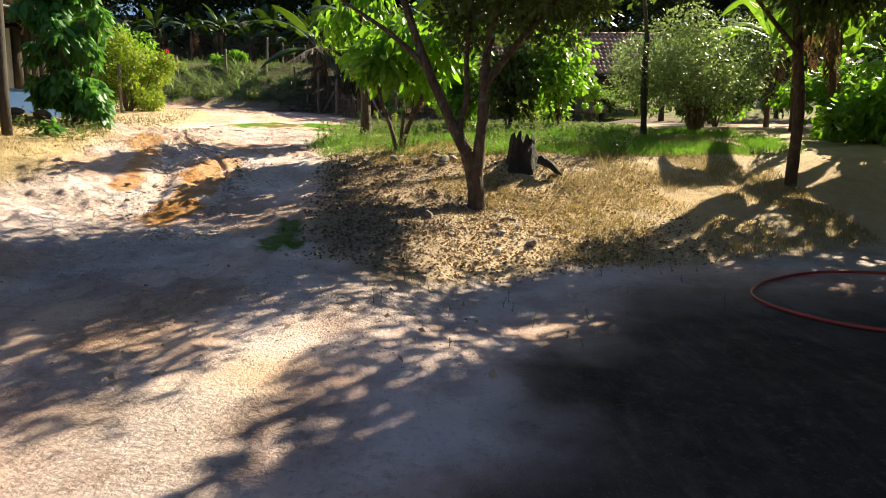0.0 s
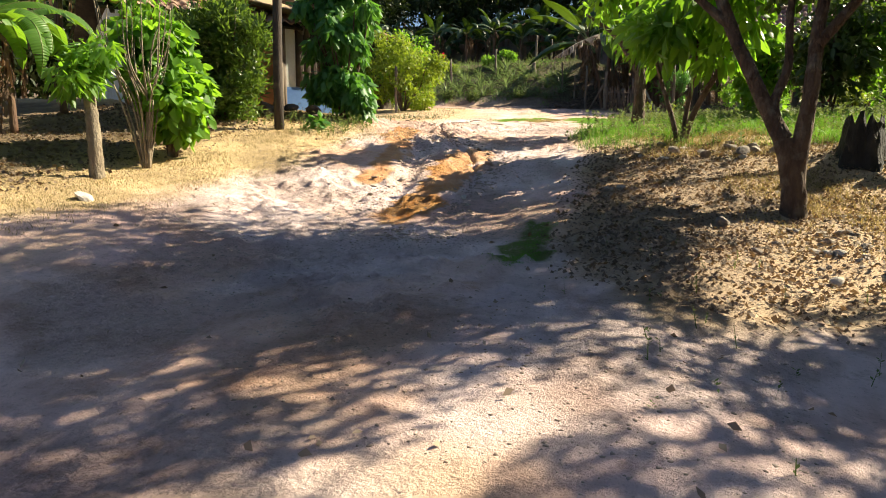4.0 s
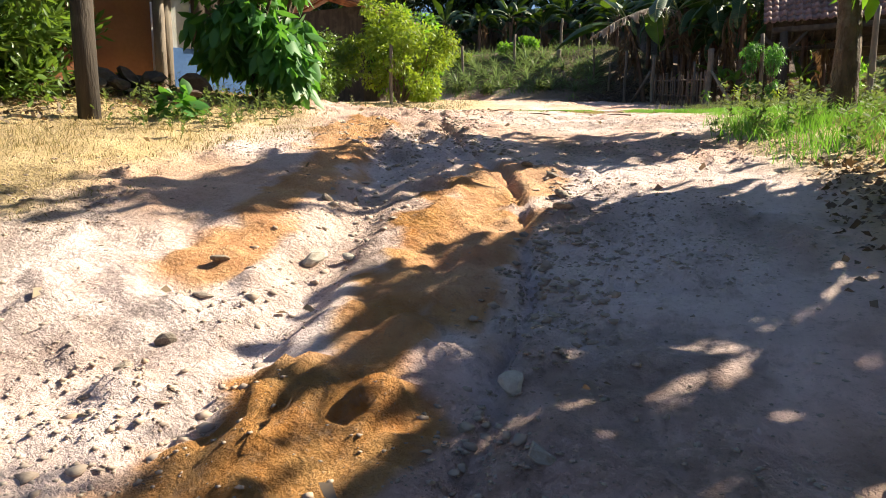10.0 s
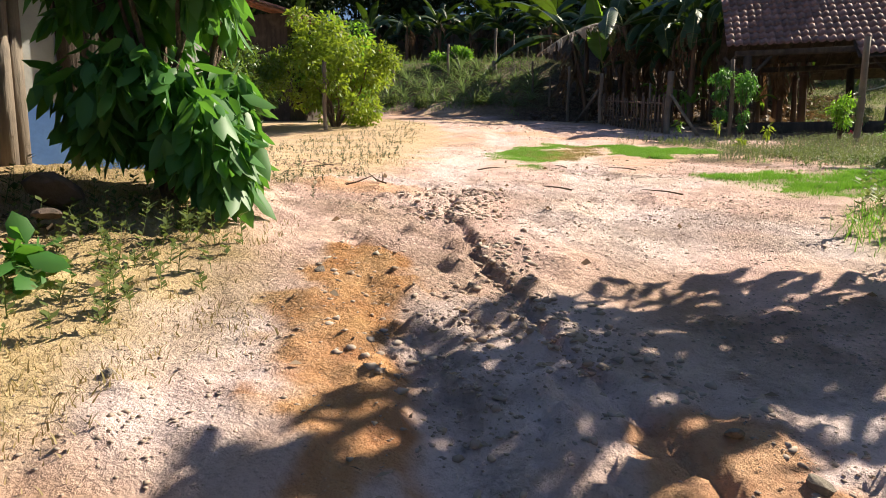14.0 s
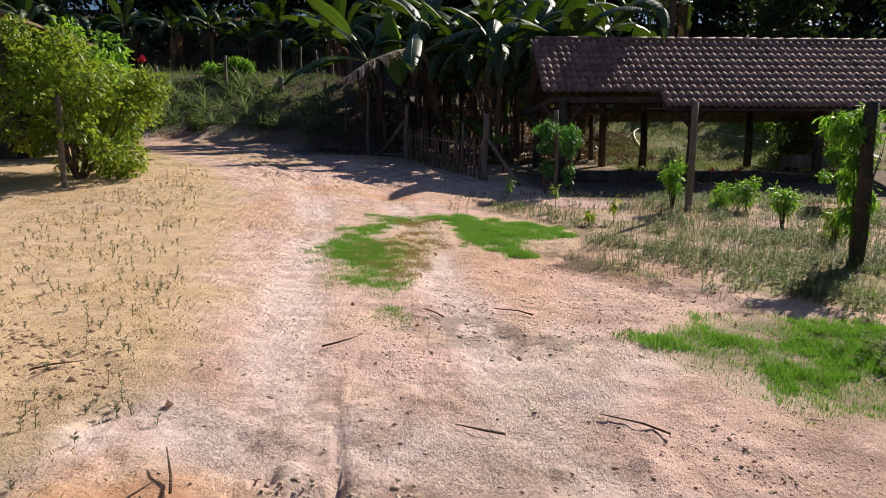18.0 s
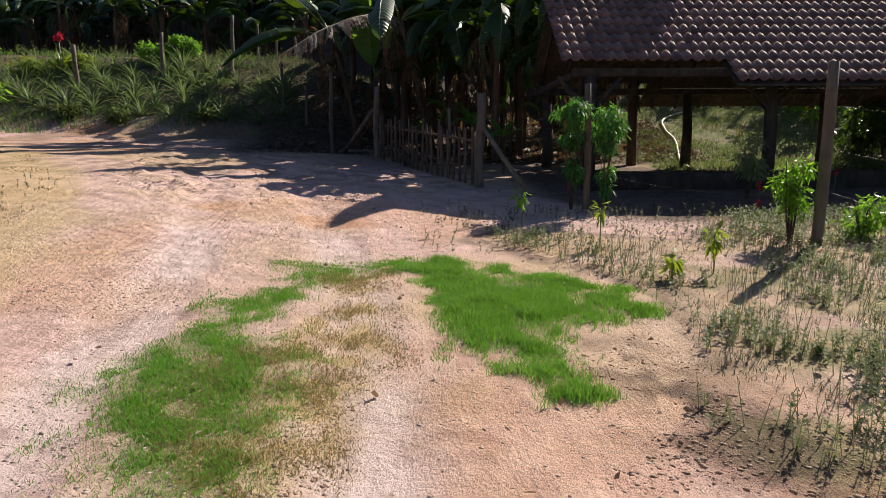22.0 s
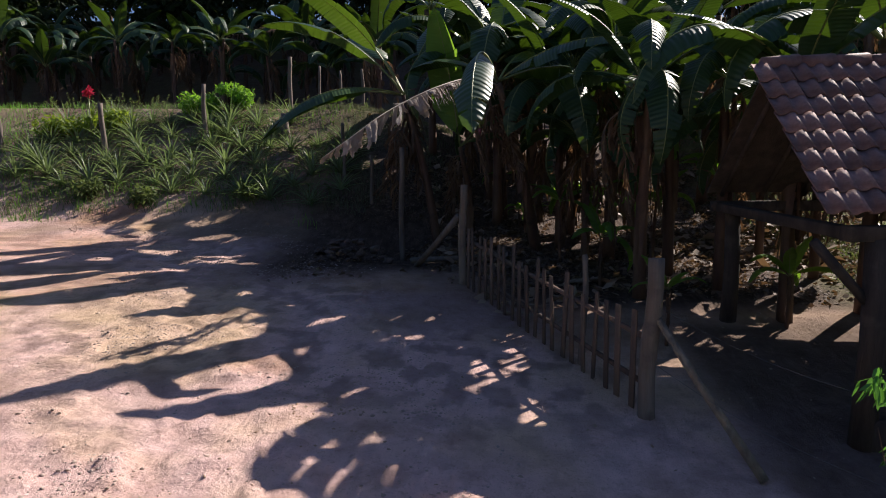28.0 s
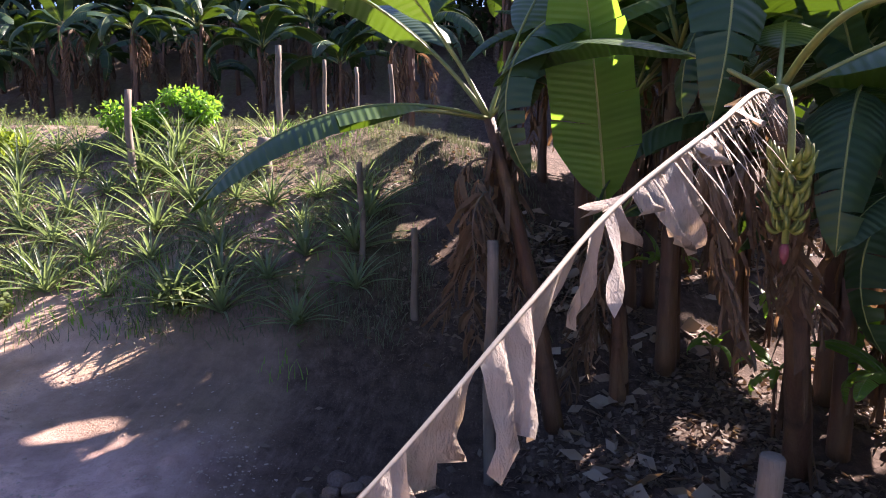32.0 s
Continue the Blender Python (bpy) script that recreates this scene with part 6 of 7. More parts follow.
for j in range(46):
    a, q = rr.uniform(0, 6.28), 0.74 * rr.random() ** 0.5
    stone(-7.3 + math.cos(a) * q, 32.6 + math.sin(a) * q * 0.75, rr.uniform(0.15, 0.29), k, dark=True, label="dull reddish stone of a rock pile by the bank", group="rock pile", sink=0.1, up=0.6 * max(0, 1 - q / 0.72) * rr.random())
    k += 1
# Shade behind the bush is put into these stones by the dark material.
for j in range(14):
    a, q = rr.uniform(0, 6.28), 0.7 * rr.random() ** 0.5
    stone(-6.95 + math.cos(a) * q, 10.35 + math.sin(a) * q * 0.5, rr.uniform(0.2, 0.42), k, dark=True, label="dark stone heaped behind the large-leaf bush", group="stones by the house", sink=0.1, up=0.05)
    k += 1

stump = thing("burnt_stump", (1.2, 9.75, gzf(1.2, 9.75)), "charred black tree stump with a jagged top on the mound", "stump")
V, F = [], []
na, nz = 28, 8
rs = random.Random(3)
jag = [0.33 + 0.24 * abs(math.sin(i * 1.9)) * rs.random() + (0.14 if i % 5 == 0 else 0) for i in range(na)]
for iz in range(nz):
    u = iz / (nz - 1)
    for ia in range(na):
        a = 2 * math.pi * ia / na
        rad = (0.38 - 0.21 * u ** 0.45) * (1 + 0.16 * math.sin(a * 5 + 1) * (1 - u * 0.5) + 0.08 * (rs.random() - 0.5))
        V.append((rad * math.cos(a), rad * math.sin(a), -0.3 + (jag[ia] + 0.3) * u))
for iz in range(4):
    for ia in range(na):
        a = 2 * math.pi * ia / na
        V.append((0.19 * (1 - iz * 0.2) * math.cos(a), 0.19 * (1 - iz * 0.2) * math.sin(a), jag[ia] * 0.9 - 0.05 - iz * 0.1))
for iz in range(nz + 3):
    for ia in range(na):
        b = iz * na
        F.append((b + ia, b + (ia + 1) % na, b + na + (ia + 1) % na, b + na + ia))
part("trunk", mesh_of("trunk", V, F, CHAR, False), stump)
for k2 in range(3):
    a = -0.6 + k2 * 1.3
    part("root", Shape().tube([(0.3 * math.cos(a), 0.3 * math.sin(a), 0.1), (0.5 * math.cos(a), 0.5 * math.sin(a), -0.01), (0.66 * math.cos(a + 0.2), 0.66 * math.sin(a + 0.2), -0.22)], [0.08, 0.05, 0.02], 7, 0.2, k2).mesh("root", CHAR), stump)

# hoses
hz = lambda pts, up: [(x, y, gzf(x, y) + up) for x, y in pts]
h1 = thing("garden_hose", (0, 0, 0), "red plastic garden hose lying in a loop on the ground", "hose")
part("tube", Shape().tube(curve_pts(hz([(4.6, 5.6), (3.6, 5.75), (2.95, 5.55), (2.55, 5.15), (2.5, 4.75), (2.75, 4.3), (3.1, 4.0), (3.8, 3.9)], 0.02), 60), 0.014, 6).mesh("tube", HOSE_RED), h1)
h2 = thing("garden_hose", (0, 0, 0), "pale yellow plastic hose winding down the grass behind the shed", "hose")
part("tube", Shape().tube(curve_pts(hz([(5.5, 37.2), (5.3, 36.4), (4.7, 35.5), (3.5, 34.5), (3.1, 33.4), (2.9, 32.2), (2.2, 30.2), (1.75, 28.6)], 0.05), 60), 0.035, 6).mesh("tube", HOSE_PALE), h2)

# ---- climbers, saplings and small plants along the wire fence ----
for k, (x, y, w, h, n, m_, lab) in enumerate(((-1.5, 24.15, 0.3, 1.4, 900, LEAF_BIG, "leafy climber smothering a fence post"), (-1.98, 24.2, 0.34, 1.6, 1100, LEAF_BIG, "leafy climber beside a fence post"), (0.35, 17.75, 0.5, 1.9, 1900, LEAF_BROAD, "leafy climber growing over a dark post"), (-0.1, 21.95, 0.26, 1.0, 520, LEAF_BROAD, "leafy young plant beside a fence post"),
        (0.85, 22.1, 0.3, 0.5, 380, LEAF_BROAD, "low leafy plant by the shed"), (1.27, 21.95, 0.32, 0.62, 420, LEAF_BROAD, "low leafy plant by the shed"), (1.0, 20.3, 0.26, 0.62, 400, LEAF_BROAD, "low leafy plant by the shed"), (1.0, 24.9, 0.4, 1.0, 420, LEAF_GREY, "pale-flowered shrub before the shed"), (0.9, 18.9, 0.2, 0.5, 200, LEAF_CITRUS, "small bright green plant by the fence"),
        (3.4, 22.5, 0.7, 1.5, 1500, LEAF_BROAD, "leafy shrub before the shed"), (5.0, 21.5, 0.9, 1.7, 2000, LEAF_BROAD, "leafy shrub before the shed"), (7.0, 22.5, 0.9, 1.7, 2000, LEAF_BROAD, "leafy shrub before the shed"), (2.6, 19.2, 0.5, 0.8, 700, LEAF_CITRUS, "bright green shrub by the fence"))):
    sp = both(spray(10, 0, 0, h * 0.86, w * 0.75, w * 0.75, h * 0.14, 0.09, 0.18, 80 + k), spray(16, 0, 0, h * 0.5, w * 0.3, w * 0.3, h * 0.4, 0.07, 0.13, 180 + k)) if k < 3 else spray(12, 0, 0, h * 0.6, w * 0.6, w * 0.6, h * 0.4, 0.08, 0.17, 80 + k)
    tree("climbing_plant" if k < 3 else "fence_plant", (x, y, gzf(x, y)), branchy(4, 0.05, h * 0.8, w * 0.5, 0.014, 80 + k), sp, int(n * 1.6), 0.085, m_, lab, "plant", 80 + k, group="plants along the fence", droop=0.4, wide=0.26, shell=0.3, hang=0.5 if k < 3 else 0.0)
for k, (x, y, h) in enumerate(((-2.92, 22.98, 0.42), (-2.26, 21.9, 0.42), (-1.55, 20.75, 0.36), (-2.0, 20.6, 0.2))):
    t = thing("sapling", (x, y, gzf(x, y)), "small sapling with a tuft of bright drooping leaves", "sapling", "saplings by the track")
    part("stem", Shape().tube([(0, 0, -0.03), (0.01, 0, h * 0.5), (0.0, 0.01, h)], [0.008, 0.007, 0.005], 6).mesh("stem", RIB), t)
    part("leaves", leaf_cloud("leaves", [(0, 0, h), (0, 0, h * 0.8)], [0.07, 0.06], 34, 0.11, LEAF_CITRUS if k else LEAF_BROAD, 90 + k, wide=0.3, droop=0.5, up=0.4), t)
t = thing("low_plant", (-6.05, 9.95, gzf(-6.05, 9.95)), "low plant with large drooping leaves beside the post", "plant")
part("leaves", leaf_cloud("leaves", [(0, 0, 0.09), (0.08, 0.03, 0.08)], [0.13, 0.11], 44, 0.13, LEAF_BIG, 95, wide=0.65, droop=0.35, up=0.5, flat=0.5), t)
t = thing("flowering_plant", (6.9, 32.6, gzf(6.9, 32.6)), "plant with drooping yellow-orange blossoms behind the shed", "flower")
part("stem", Shape().tube([(0, 0, 0), (0.03, 0, 1.0), (0, 0, 1.7)], 0.02, 6).mesh("stem", RIB), t)
part("bloom", leaf_cloud("bloom", [(0, 0, 1.3), (0.03, 0, 1.05), (-0.03, 0, 1.5)], [0.12, 0.12, 0.1], 60, 0.16, YELLOW, 96, droop=0.8), t)
for k, (x, y, z) in enumerate(((0.9, 24.4, 0.3), (0.6, 23.9, 0.12), (2.9, 25.6, 0.35), (2.2, 25.4, 0.4))):
    t = thing("pink_flower", (x, y, gzf(x, y)), "small pink-red flower on a thin stem", "flower", "flowers by the shed")
    part("stem", Shape().tube([(0, 0, 0), (0.01, 0, z)], 0.005, 5).mesh("stem", RIB), t)
    part("bloom", leaf_cloud("bloom", [(0.01, 0, z)], [0.03], 20, 0.06, PINK, 97 + k), t)
for k, (x, y, sc) in enumerate(((-2.7, 31.3, 0.42), (-1.5, 32.6, 0.5), (-3.2, 33.0, 0.38), (-0.5, 29.2, 0.36), (-2.3, 28.6, 0.3), (-0.9, 33.8, 0.55), (-2.4, 34.6, 0.5), (-4.2, 36.6, 0.3), (-3.6, 34.3, 0.22), (-3.9, 35.3, 0.2), (-2.9, 36.2, 0.24))):
    banana(x, y, 500 + k, sc, 6, 0, blades_of=LIVE_YOUNG_LIT, group="young bananas", label="small young banana plant with fresh green leaves")

# ---- the house beside the track ----
HU = Vector((0.56, 0.83, 0)).normalized()      # along the front wall
HN = Vector((HU.y, -HU.x, 0))                  # outward, towards the track
H0 = Vector((-9.9, 8.45, 0))
HM = Matrix(((HU.x, -HN.x, 0, H0.x), (HU.y, -HN.y, 0, H0.y), (0, 0, 1, 2.25), (0, 0, 0, 1)))   # x along, y into the house
house = new("house")
house.matrix_basis = HM
tagged(house, "small rural house with terracotta and blue-white walls under clay tiles", "house")
part("front_wall", Shape().box((1.0, 0, -0.6), (3.55, 0.18, 2.1)).mesh("front_wall", PLASTER_ORANGE, False), house, "terracotta plastered wall")
wall2 = Shape()
for lo, hi in (((3.75, 0.05, 0.62), (3.95, 0.22, 2.1)), ((4.55, 0.05, 0.62), (5.0, 0.22, 2.1)), ((3.95, 0.05, 1.85), (4.55, 0.22, 2.1))):
    wall2.box(lo, hi)
part("side_wall", wall2.mesh("side_wall", PLASTER_WHITE, False), house, "white limewashed wall")
part("wainscot", Shape().box((3.75, 0.04, -0.6), (5.0, 0.23, 0.62)).mesh("wainscot", PLASTER_BLUE, False), house, "blue painted lower wall")
sh = part("shutter", Shape().box((3.97, 0.03, 0.64), (4.53, 0.09, 1.83), bevel=0.01).mesh("shutter", WOOD_DARK), house, "dark brown wooden shutter")
for k in range(4):
    part("plank", Shape().box((3.985 + 0.135 * k, 0.015, 0.66), (4.11 + 0.135 * k, 0.031, 1.81), bevel=0.004).mesh("plank", WOOD_DARK), sh)
for x in (3.62, 3.70):
    part("post", Shape().tube([(x, -0.06 + (x - 3.62), -0.5), (x, -0.06 + (x - 3.62), 2.1)], 0.06, 9, 0.12, int(x * 100)).mesh("post", WOOD), house)
part("back_wall", Shape().box((1.0, 4.8, -0.6), (5.0, 4.98, 2.1)).mesh("back_wall", PLASTER_WHITE, False), house)
part("end_wall", Shape().box((4.82, 0.24, -0.6), (5.0, 4.8, 2.1)).mesh("end_wall", PLASTER_WHITE, False), house)
part("end_wall", Shape().box((1.0, 0.19, -0.6), (1.18, 4.8, 2.1)).mesh("end_wall", PLASTER_WHITE, False), house)
HP = radians(27)


def house_roof(th, x0, x1, y_eave, z_eave, depth, pitch, tile_rows, tile_w, mat, tiles_from=0):
    """One tiled slope that rises from the eave into the house, and its plain back slope."""
    s = Shape()
    run = depth / 2
    top = z_eave + run * math.tan(pitch)
    a, b, c, d = Vector((x0, y_eave, z_eave)), Vector((x1, y_eave, z_eave)), Vector((x1, y_eave + run, top)), Vector((x0, y_eave + run, top))
    e, f = Vector((x1, y_eave + depth, z_eave)), Vector((x0, y_eave + depth, z_eave))
    up = Vector((0, 0, 0.04))
    s.add([a, b, c, d, e, f, a - up, b - up, c - up, d - up, e - up, f - up], [(0, 1, 2, 3), (3, 2, 4, 5), (7, 6, 9, 8), (8, 9, 11, 10), (0, 6, 7, 1), (1, 7, 8, 2), (2, 8, 10, 4), (3, 9, 6, 0), (5, 11, 9, 3), (4, 10, 11, 5)])
    rf = part("roof", s.mesh("roof", WOOD_DARK, False), th, "clay-tile roof")
    V, F = tile_mesh()
    me = mesh_of("tile", V, F, mat)
    n = int((x1 - x0) / tile_w)
    for r_ in range(tile_rows):
        for c_ in range(n):
            q = 0.30 * r_
            p = a + Vector((tile_w * (c_ + 0.5), math.cos(pitch) * (q + 0.30), math.sin(pitch) * (q + 0.30) + 0.035))
            part("tile", me, rf, m=Matrix.LocRotScale(p, (Matrix.Rotation(pitch, 3, "X") @ Matrix.Rotation(math.pi, 3, "Z")).to_quaternion(), (tile_w / 0.19, 1, 1)))
    for k in range(int((x1 - x0) / 0.5)):
        x = x0 + 0.2 + 0.5 * k
        part("rafter", Shape().box((x, 0, -0.1), (x + 0.06, 0.8, -0.045), Matrix.Translation((0, y_eave + 0.02, z_eave)) @ Matrix.Rotation(pitch, 4, "X")).mesh("rafter", WOOD_DARK, False), th)
    return rf


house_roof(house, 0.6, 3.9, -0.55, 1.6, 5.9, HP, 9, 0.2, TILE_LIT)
part("verge_board", Shape().box((3.9, 0, -0.12), (3.93, 2.9, 0.02), Matrix.Translation((0, -0.55, 1.6)) @ Matrix.Rotation(HP, 4, "X")).mesh("verge_board", WOOD, False), house)
part("awning", mesh_of("awning", [(2.6, -0.6, 2.0), (4.6, -0.9, 1.72), (4.6, 0.6, 1.85), (2.8, 0.9, 2.55), (2.6, -0.6, 1.985), (4.6, -0.9, 1.705), (4.6, 0.6, 1.835), (2.8, 0.9, 2.535)], [(0, 1, 2, 3), (7, 6, 5, 4), (0, 4, 5, 1), (1, 5, 6, 2), (2, 6, 7, 3), (3, 7, 4, 0)], surface("tan tarpaulin", (0.42, 0.28, 0.15), (0.5, 0.36, 0.2), 4, 0.6), False), house, "tan tarpaulin awning")
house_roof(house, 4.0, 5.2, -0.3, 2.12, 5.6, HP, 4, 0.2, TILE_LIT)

# the second house by the bend
far_house = new("house")
far_house.matrix_basis = Matrix.Translation((-17.2, 25.6, 4.0))
tagged(far_house, "far house with a red tiled gable roof on open rafters", "house")
# Dark wood walls serve as a shadowy backdrop, their shade set in colour.
part("front_wall", Shape().box((-3.0, 0.6, -1.0), (2.9, 0.8, 3.0)).mesh("front_wall", WOOD_DARK, False), far_house)
part("side_wall", Shape().box((2.7, 0.8, -1.0), (2.9, 2.6, 2.6)).mesh("side_wall", WOOD_DARK, False), far_house)
g = Shape()
for sx in (-1, 1):
    a, b, c, d = Vector((0, -0.3, 4.0)), Vector((sx * 3.9, -0.3, 2.68)), Vector((sx * 3.9, 3.0, 2.68)), Vector((0, 3.0, 4.0))
    up = Vector((0, 0, 0.06))
    q = [a, b, c, d, a + up, b + up, c + up, d + up]
    g.add(q, [(0, 1, 2, 3), (7, 6, 5, 4), (0, 4, 5, 1), (1, 5, 6, 2), (2, 6, 7, 3)] if sx > 0 else [(3, 2, 1, 0), (4, 5, 6, 7), (1, 5, 4, 0), (2, 6, 5, 1), (3, 7, 6, 2)])
part("roof", g.mesh("roof", TILE, False), far_house, "reddish tiled gable roof")
for k in range(4):
    for sx in (-1, 1):
        y = -0.2 + 0.9 * k
        part("rafter", Shape().tube([(0, y, 3.93), (sx * 3.85, y, 2.62)], 0.045, 6).mesh("rafter", BRICK), far_house)

# ---- what covers the ground: grass, weeds, litter, clods ----
def scatter(n, x0, x1, y0, y1, keep, seed):
    r = np.random.default_rng(seed)
    xs, ys = [], []
    got = 0
    for _ in range(60):
        x, y = r.uniform(x0, x1, n), r.uniform(y0, y1, n)
        k = r.random(n) < keep(x, y)
        xs.append(x[k])
        ys.append(y[k])
        got += k.sum()
        if got >= n:
            break
    x, y = np.concatenate(xs)[:n], np.concatenate(ys)[:n]
    return x, y, gz(x, y), r


def blades(name, x, y, z, r, h, w, mat, lean=0.5, label="", category="grass"):
    n = len(x)
    a, b = r.uniform(0, 2 * np.pi, n), r.uniform(0, 2 * np.pi, n)
    H = h * (0.45 + 0.9 * r.random(n)) * (0.3 + 1.4 * fbm(x, y, 3.5, 3, 12.0))
    W = w * (0.6 + 0.8 * r.random(n))
    P = np.stack([x, y, z - 0.004], -1)
    s = np.stack([np.cos(a), np.sin(a), 0 * a], -1) * W[:, None] / 2
    l = np.stack([np.cos(b), np.sin(b), 0 * b], -1) * (H * lean * r.random(n))[:, None]
    up = np.array([0, 0, 1.0])
    mid = P + l * 0.35 + up * H[:, None] * 0.55
    V = np.stack([P - s, P + s, mid + s * 0.75, P + l + up * H[:, None], mid - s * 0.75], 1)
    o = np.arange(n)[:, None] * 5
    F = np.concatenate([o + np.array([0, 1, 2]), o + np.array([0, 2, 4]), o + np.array([4, 2, 3])], 0)
    ob = new(name, mesh_of(name, V.reshape(-1, 3), F, mat, False))
    return tagged(ob, label, category, kind="stuff")


def poly_keep(poly, edge=0.3):
    return lambda x, y: S(-0.15, edge + 0.15, inside(x, y, poly) + (fbm(x, y, 1.6, 3) - 0.5) * 0.8 + (fbm(x, y, 6.0, 3) - 0.5) * 0.5)


blades("lawn_grass", *scatter(80000, -4.7, -2.1, 17.7, 21.4, lambda x, y: poly_keep(GRASS_EAST, 0.35)(x, y) * (0.12 + 0.88 * S(0.38, 0.6, fbm(x, y, 4.0, 3, 2.0))), 1), 0.042, 0.0045, GRASS, 1.1, "thick bright green grass patch in the yard")
blades("lawn_grass", *scatter(44000, -6.4, -4.2, 15.5, 21.5, lambda x, y: poly_keep(GRASS_WEST, 0.45)(x, y) * (0.15 + 0.85 * S(0.36, 0.6, fbm(x, y, 5.5, 3, 5.0))) * (0.55 + 0.45 * S(0.3, 0.5, fbm(x, y, 1.5, 2, 6.0))), 2), 0.024, 0.0045, GRASS, 1.0, "short thin grass growing in the middle of the track")
blades("dry_grass", *scatter(16000, -5.8, -4.0, 16.8, 21.0, lambda x, y: S(-0.1, 0.3, inside(x, y, BETWEEN) + (fbm(x, y, 1.6, 3) - 0.5)) * (0.2 + 0.8 * S(0.4, 0.6, fbm(x, y, 5.0, 3, 2.0))), 15), 0.025, 0.0045, GRASS_DRY, 1.2, "short brownish grass between the green patches")
blades("lawn_grass", *scatter(66000, -3.5, 0.6, 13.3, 16.4, lambda x, y: poly_keep(GRASS_LOW, 0.35)(x, y) * (0.25 + 0.75 * S(0.3, 0.55, fbm(x, y, 6.0, 2, 8.0))) * (0.08 + 0.92 * S(0.42, 0.56, fbm(x, y, 1.8, 3, 3.0))), 3), 0.036, 0.005, GRASS, 0.9, "bright green grass tufts at the verge")
blades("lawn_grass", *scatter(9000, -2.0, -1.3, 5.0, 7.4, lambda x, y: S(-0.1, 0.2, inside(x, y, GRASS_SHADE) + (fbm(x, y, 7.0, 3) - 0.5) * 0.25) * (0.3 + 0.7 * S(0.35, 0.6, fbm(x, y, 9.0, 2, 3.0))), 4), 0.009, 0.005, GRASS, 1.0, "small patch of grass at the foot of the mound")
blades("tall_grass", *scatter(34000, -2.6, 6.0, 10.3, 15.0, lambda x, y: S(0.0, 0.5, inside(x, y, MOUND)) * S(0.36, 0.6, fbm(x, y, 1.2, 3, 8.0)), 5), 0.12, 0.006, GRASS, 1.0, "tall light green grass and weeds on the mound")
blades("dry_grass", *scatter(44000, -1.6, 5.0, 5.4, 12.5, lambda x, y: S(0.0, 0.5, inside(x, y, MOUND)) * S(0.34, 0.6, fbm(x, y, 1.5, 3, 2.0)) * S(-0.4, 1.0, x + (y - 8) * 0.6), 6), 0.05, 0.008, GRASS_DRY, 1.1, "short dry grass on the mound")
blades("dry_grass", *scatter(12000, -12.0, -4.8, 2.5, 31.0, lambda x, y: S(-0.1, 0.5, west_of(x, y)) * (1 - S(2.2, 3.5, west_of(x, y))) * S(0.48, 0.66, fbm(x, y, 1.7, 3, 6.0)), 7), 0.028, 0.007, GRASS_DRY, 1.4, "dry trampled grass along the track")
blades("dry_grass", *scatter(20000, -7.6, -4.9, 2.5, 12.5, lambda x, y: S(-0.2, 0.4, west_of(x, y, DRY_EDGE) + (fbm(x, y, 2.0, 3) - 0.5)) * (0.2 + 0.8 * S(0.38, 0.6, fbm(x, y, 2.4, 3, 3.0))), 12), 0.03, 0.005, GRASS_DRY, 1.3, "yellow dry grass at the edge of the yard")
blades("verge_weeds", *scatter(15000, -3.8, 4.5, 13.8, 24.0, lambda x, y: S(0.0, 0.5, inside(x, y, VERGE)) * S(0.40, 0.6, fbm(x, y, 2.6, 3, 1.0)) * (1 - 0.75 * S(20.3, 21.6, y)) * (1 - 0.85 * S(0.0, 0.3, inside(x, y, BROWN_SOIL))) * (0.15 + 0.85 * S(0.42, 0.56, fbm(x, y, 0.8, 3, 2.0))), 8), 0.045, 0.005, WEED_GREY, 1.3, "sparse greyish weeds on bare soil")
blades("verge_weeds", *scatter(12000, -2.4, 5.0, 14.2, 17.4, lambda x, y: S(0.2, 0.8, inside(x, y, VERGE)) * S(0.42, 0.58, fbm(x, y, 1.1, 3, 6.0)), 14), 0.08, 0.006, GRASS, 0.9, "bright green weedy grass on the verge")
blades("bank_grass", *scatter(22000, -18.0, -5.5, 33.6, 42.0, lambda x, y: S(-5.2, -7.0, x + (36 - y) * 0.2) * S(0.35, 0.6, fbm(x, y, 0.9, 3, 1.0)) * S(35.0, 35.8, y + (x + 8) * -0.08), 9), 0.16, 0.012, WEED_GREY, 0.9, "rough half-dry grass on the bank")
blades("bank_grass", *scatter(6000, -22.0, -8.5, 34.3, 42.0, lambda x, y: S(0.45, 0.65, fbm(x, y, 0.7, 3, 4.0)) * S(34.2, 35.2, y + (x + 8) * -0.08), 10), 0.18, 0.014, GRASS, 0.7, "green weeds on the bank")
blades("hill_grass", *scatter(24000, 1.2, 9.0, 28.5, 38.0, lambda x, y: S(0.3, 0.55, fbm(x, y, 1.4, 3, 4.0)), 13), 0.09, 0.012, WEED, 0.9, "olive green grass on the slope behind the shed")
blades("hill_grass", *scatter(10000, 1.5, 11.0, 29.5, 40.0, lambda x, y: S(0.35, 0.6, fbm(x, y, 1.0, 3, 4.0)), 11), 0.10, 0.014, WEED_GREY, 0.9, "rough grass on the slope behind the shed")


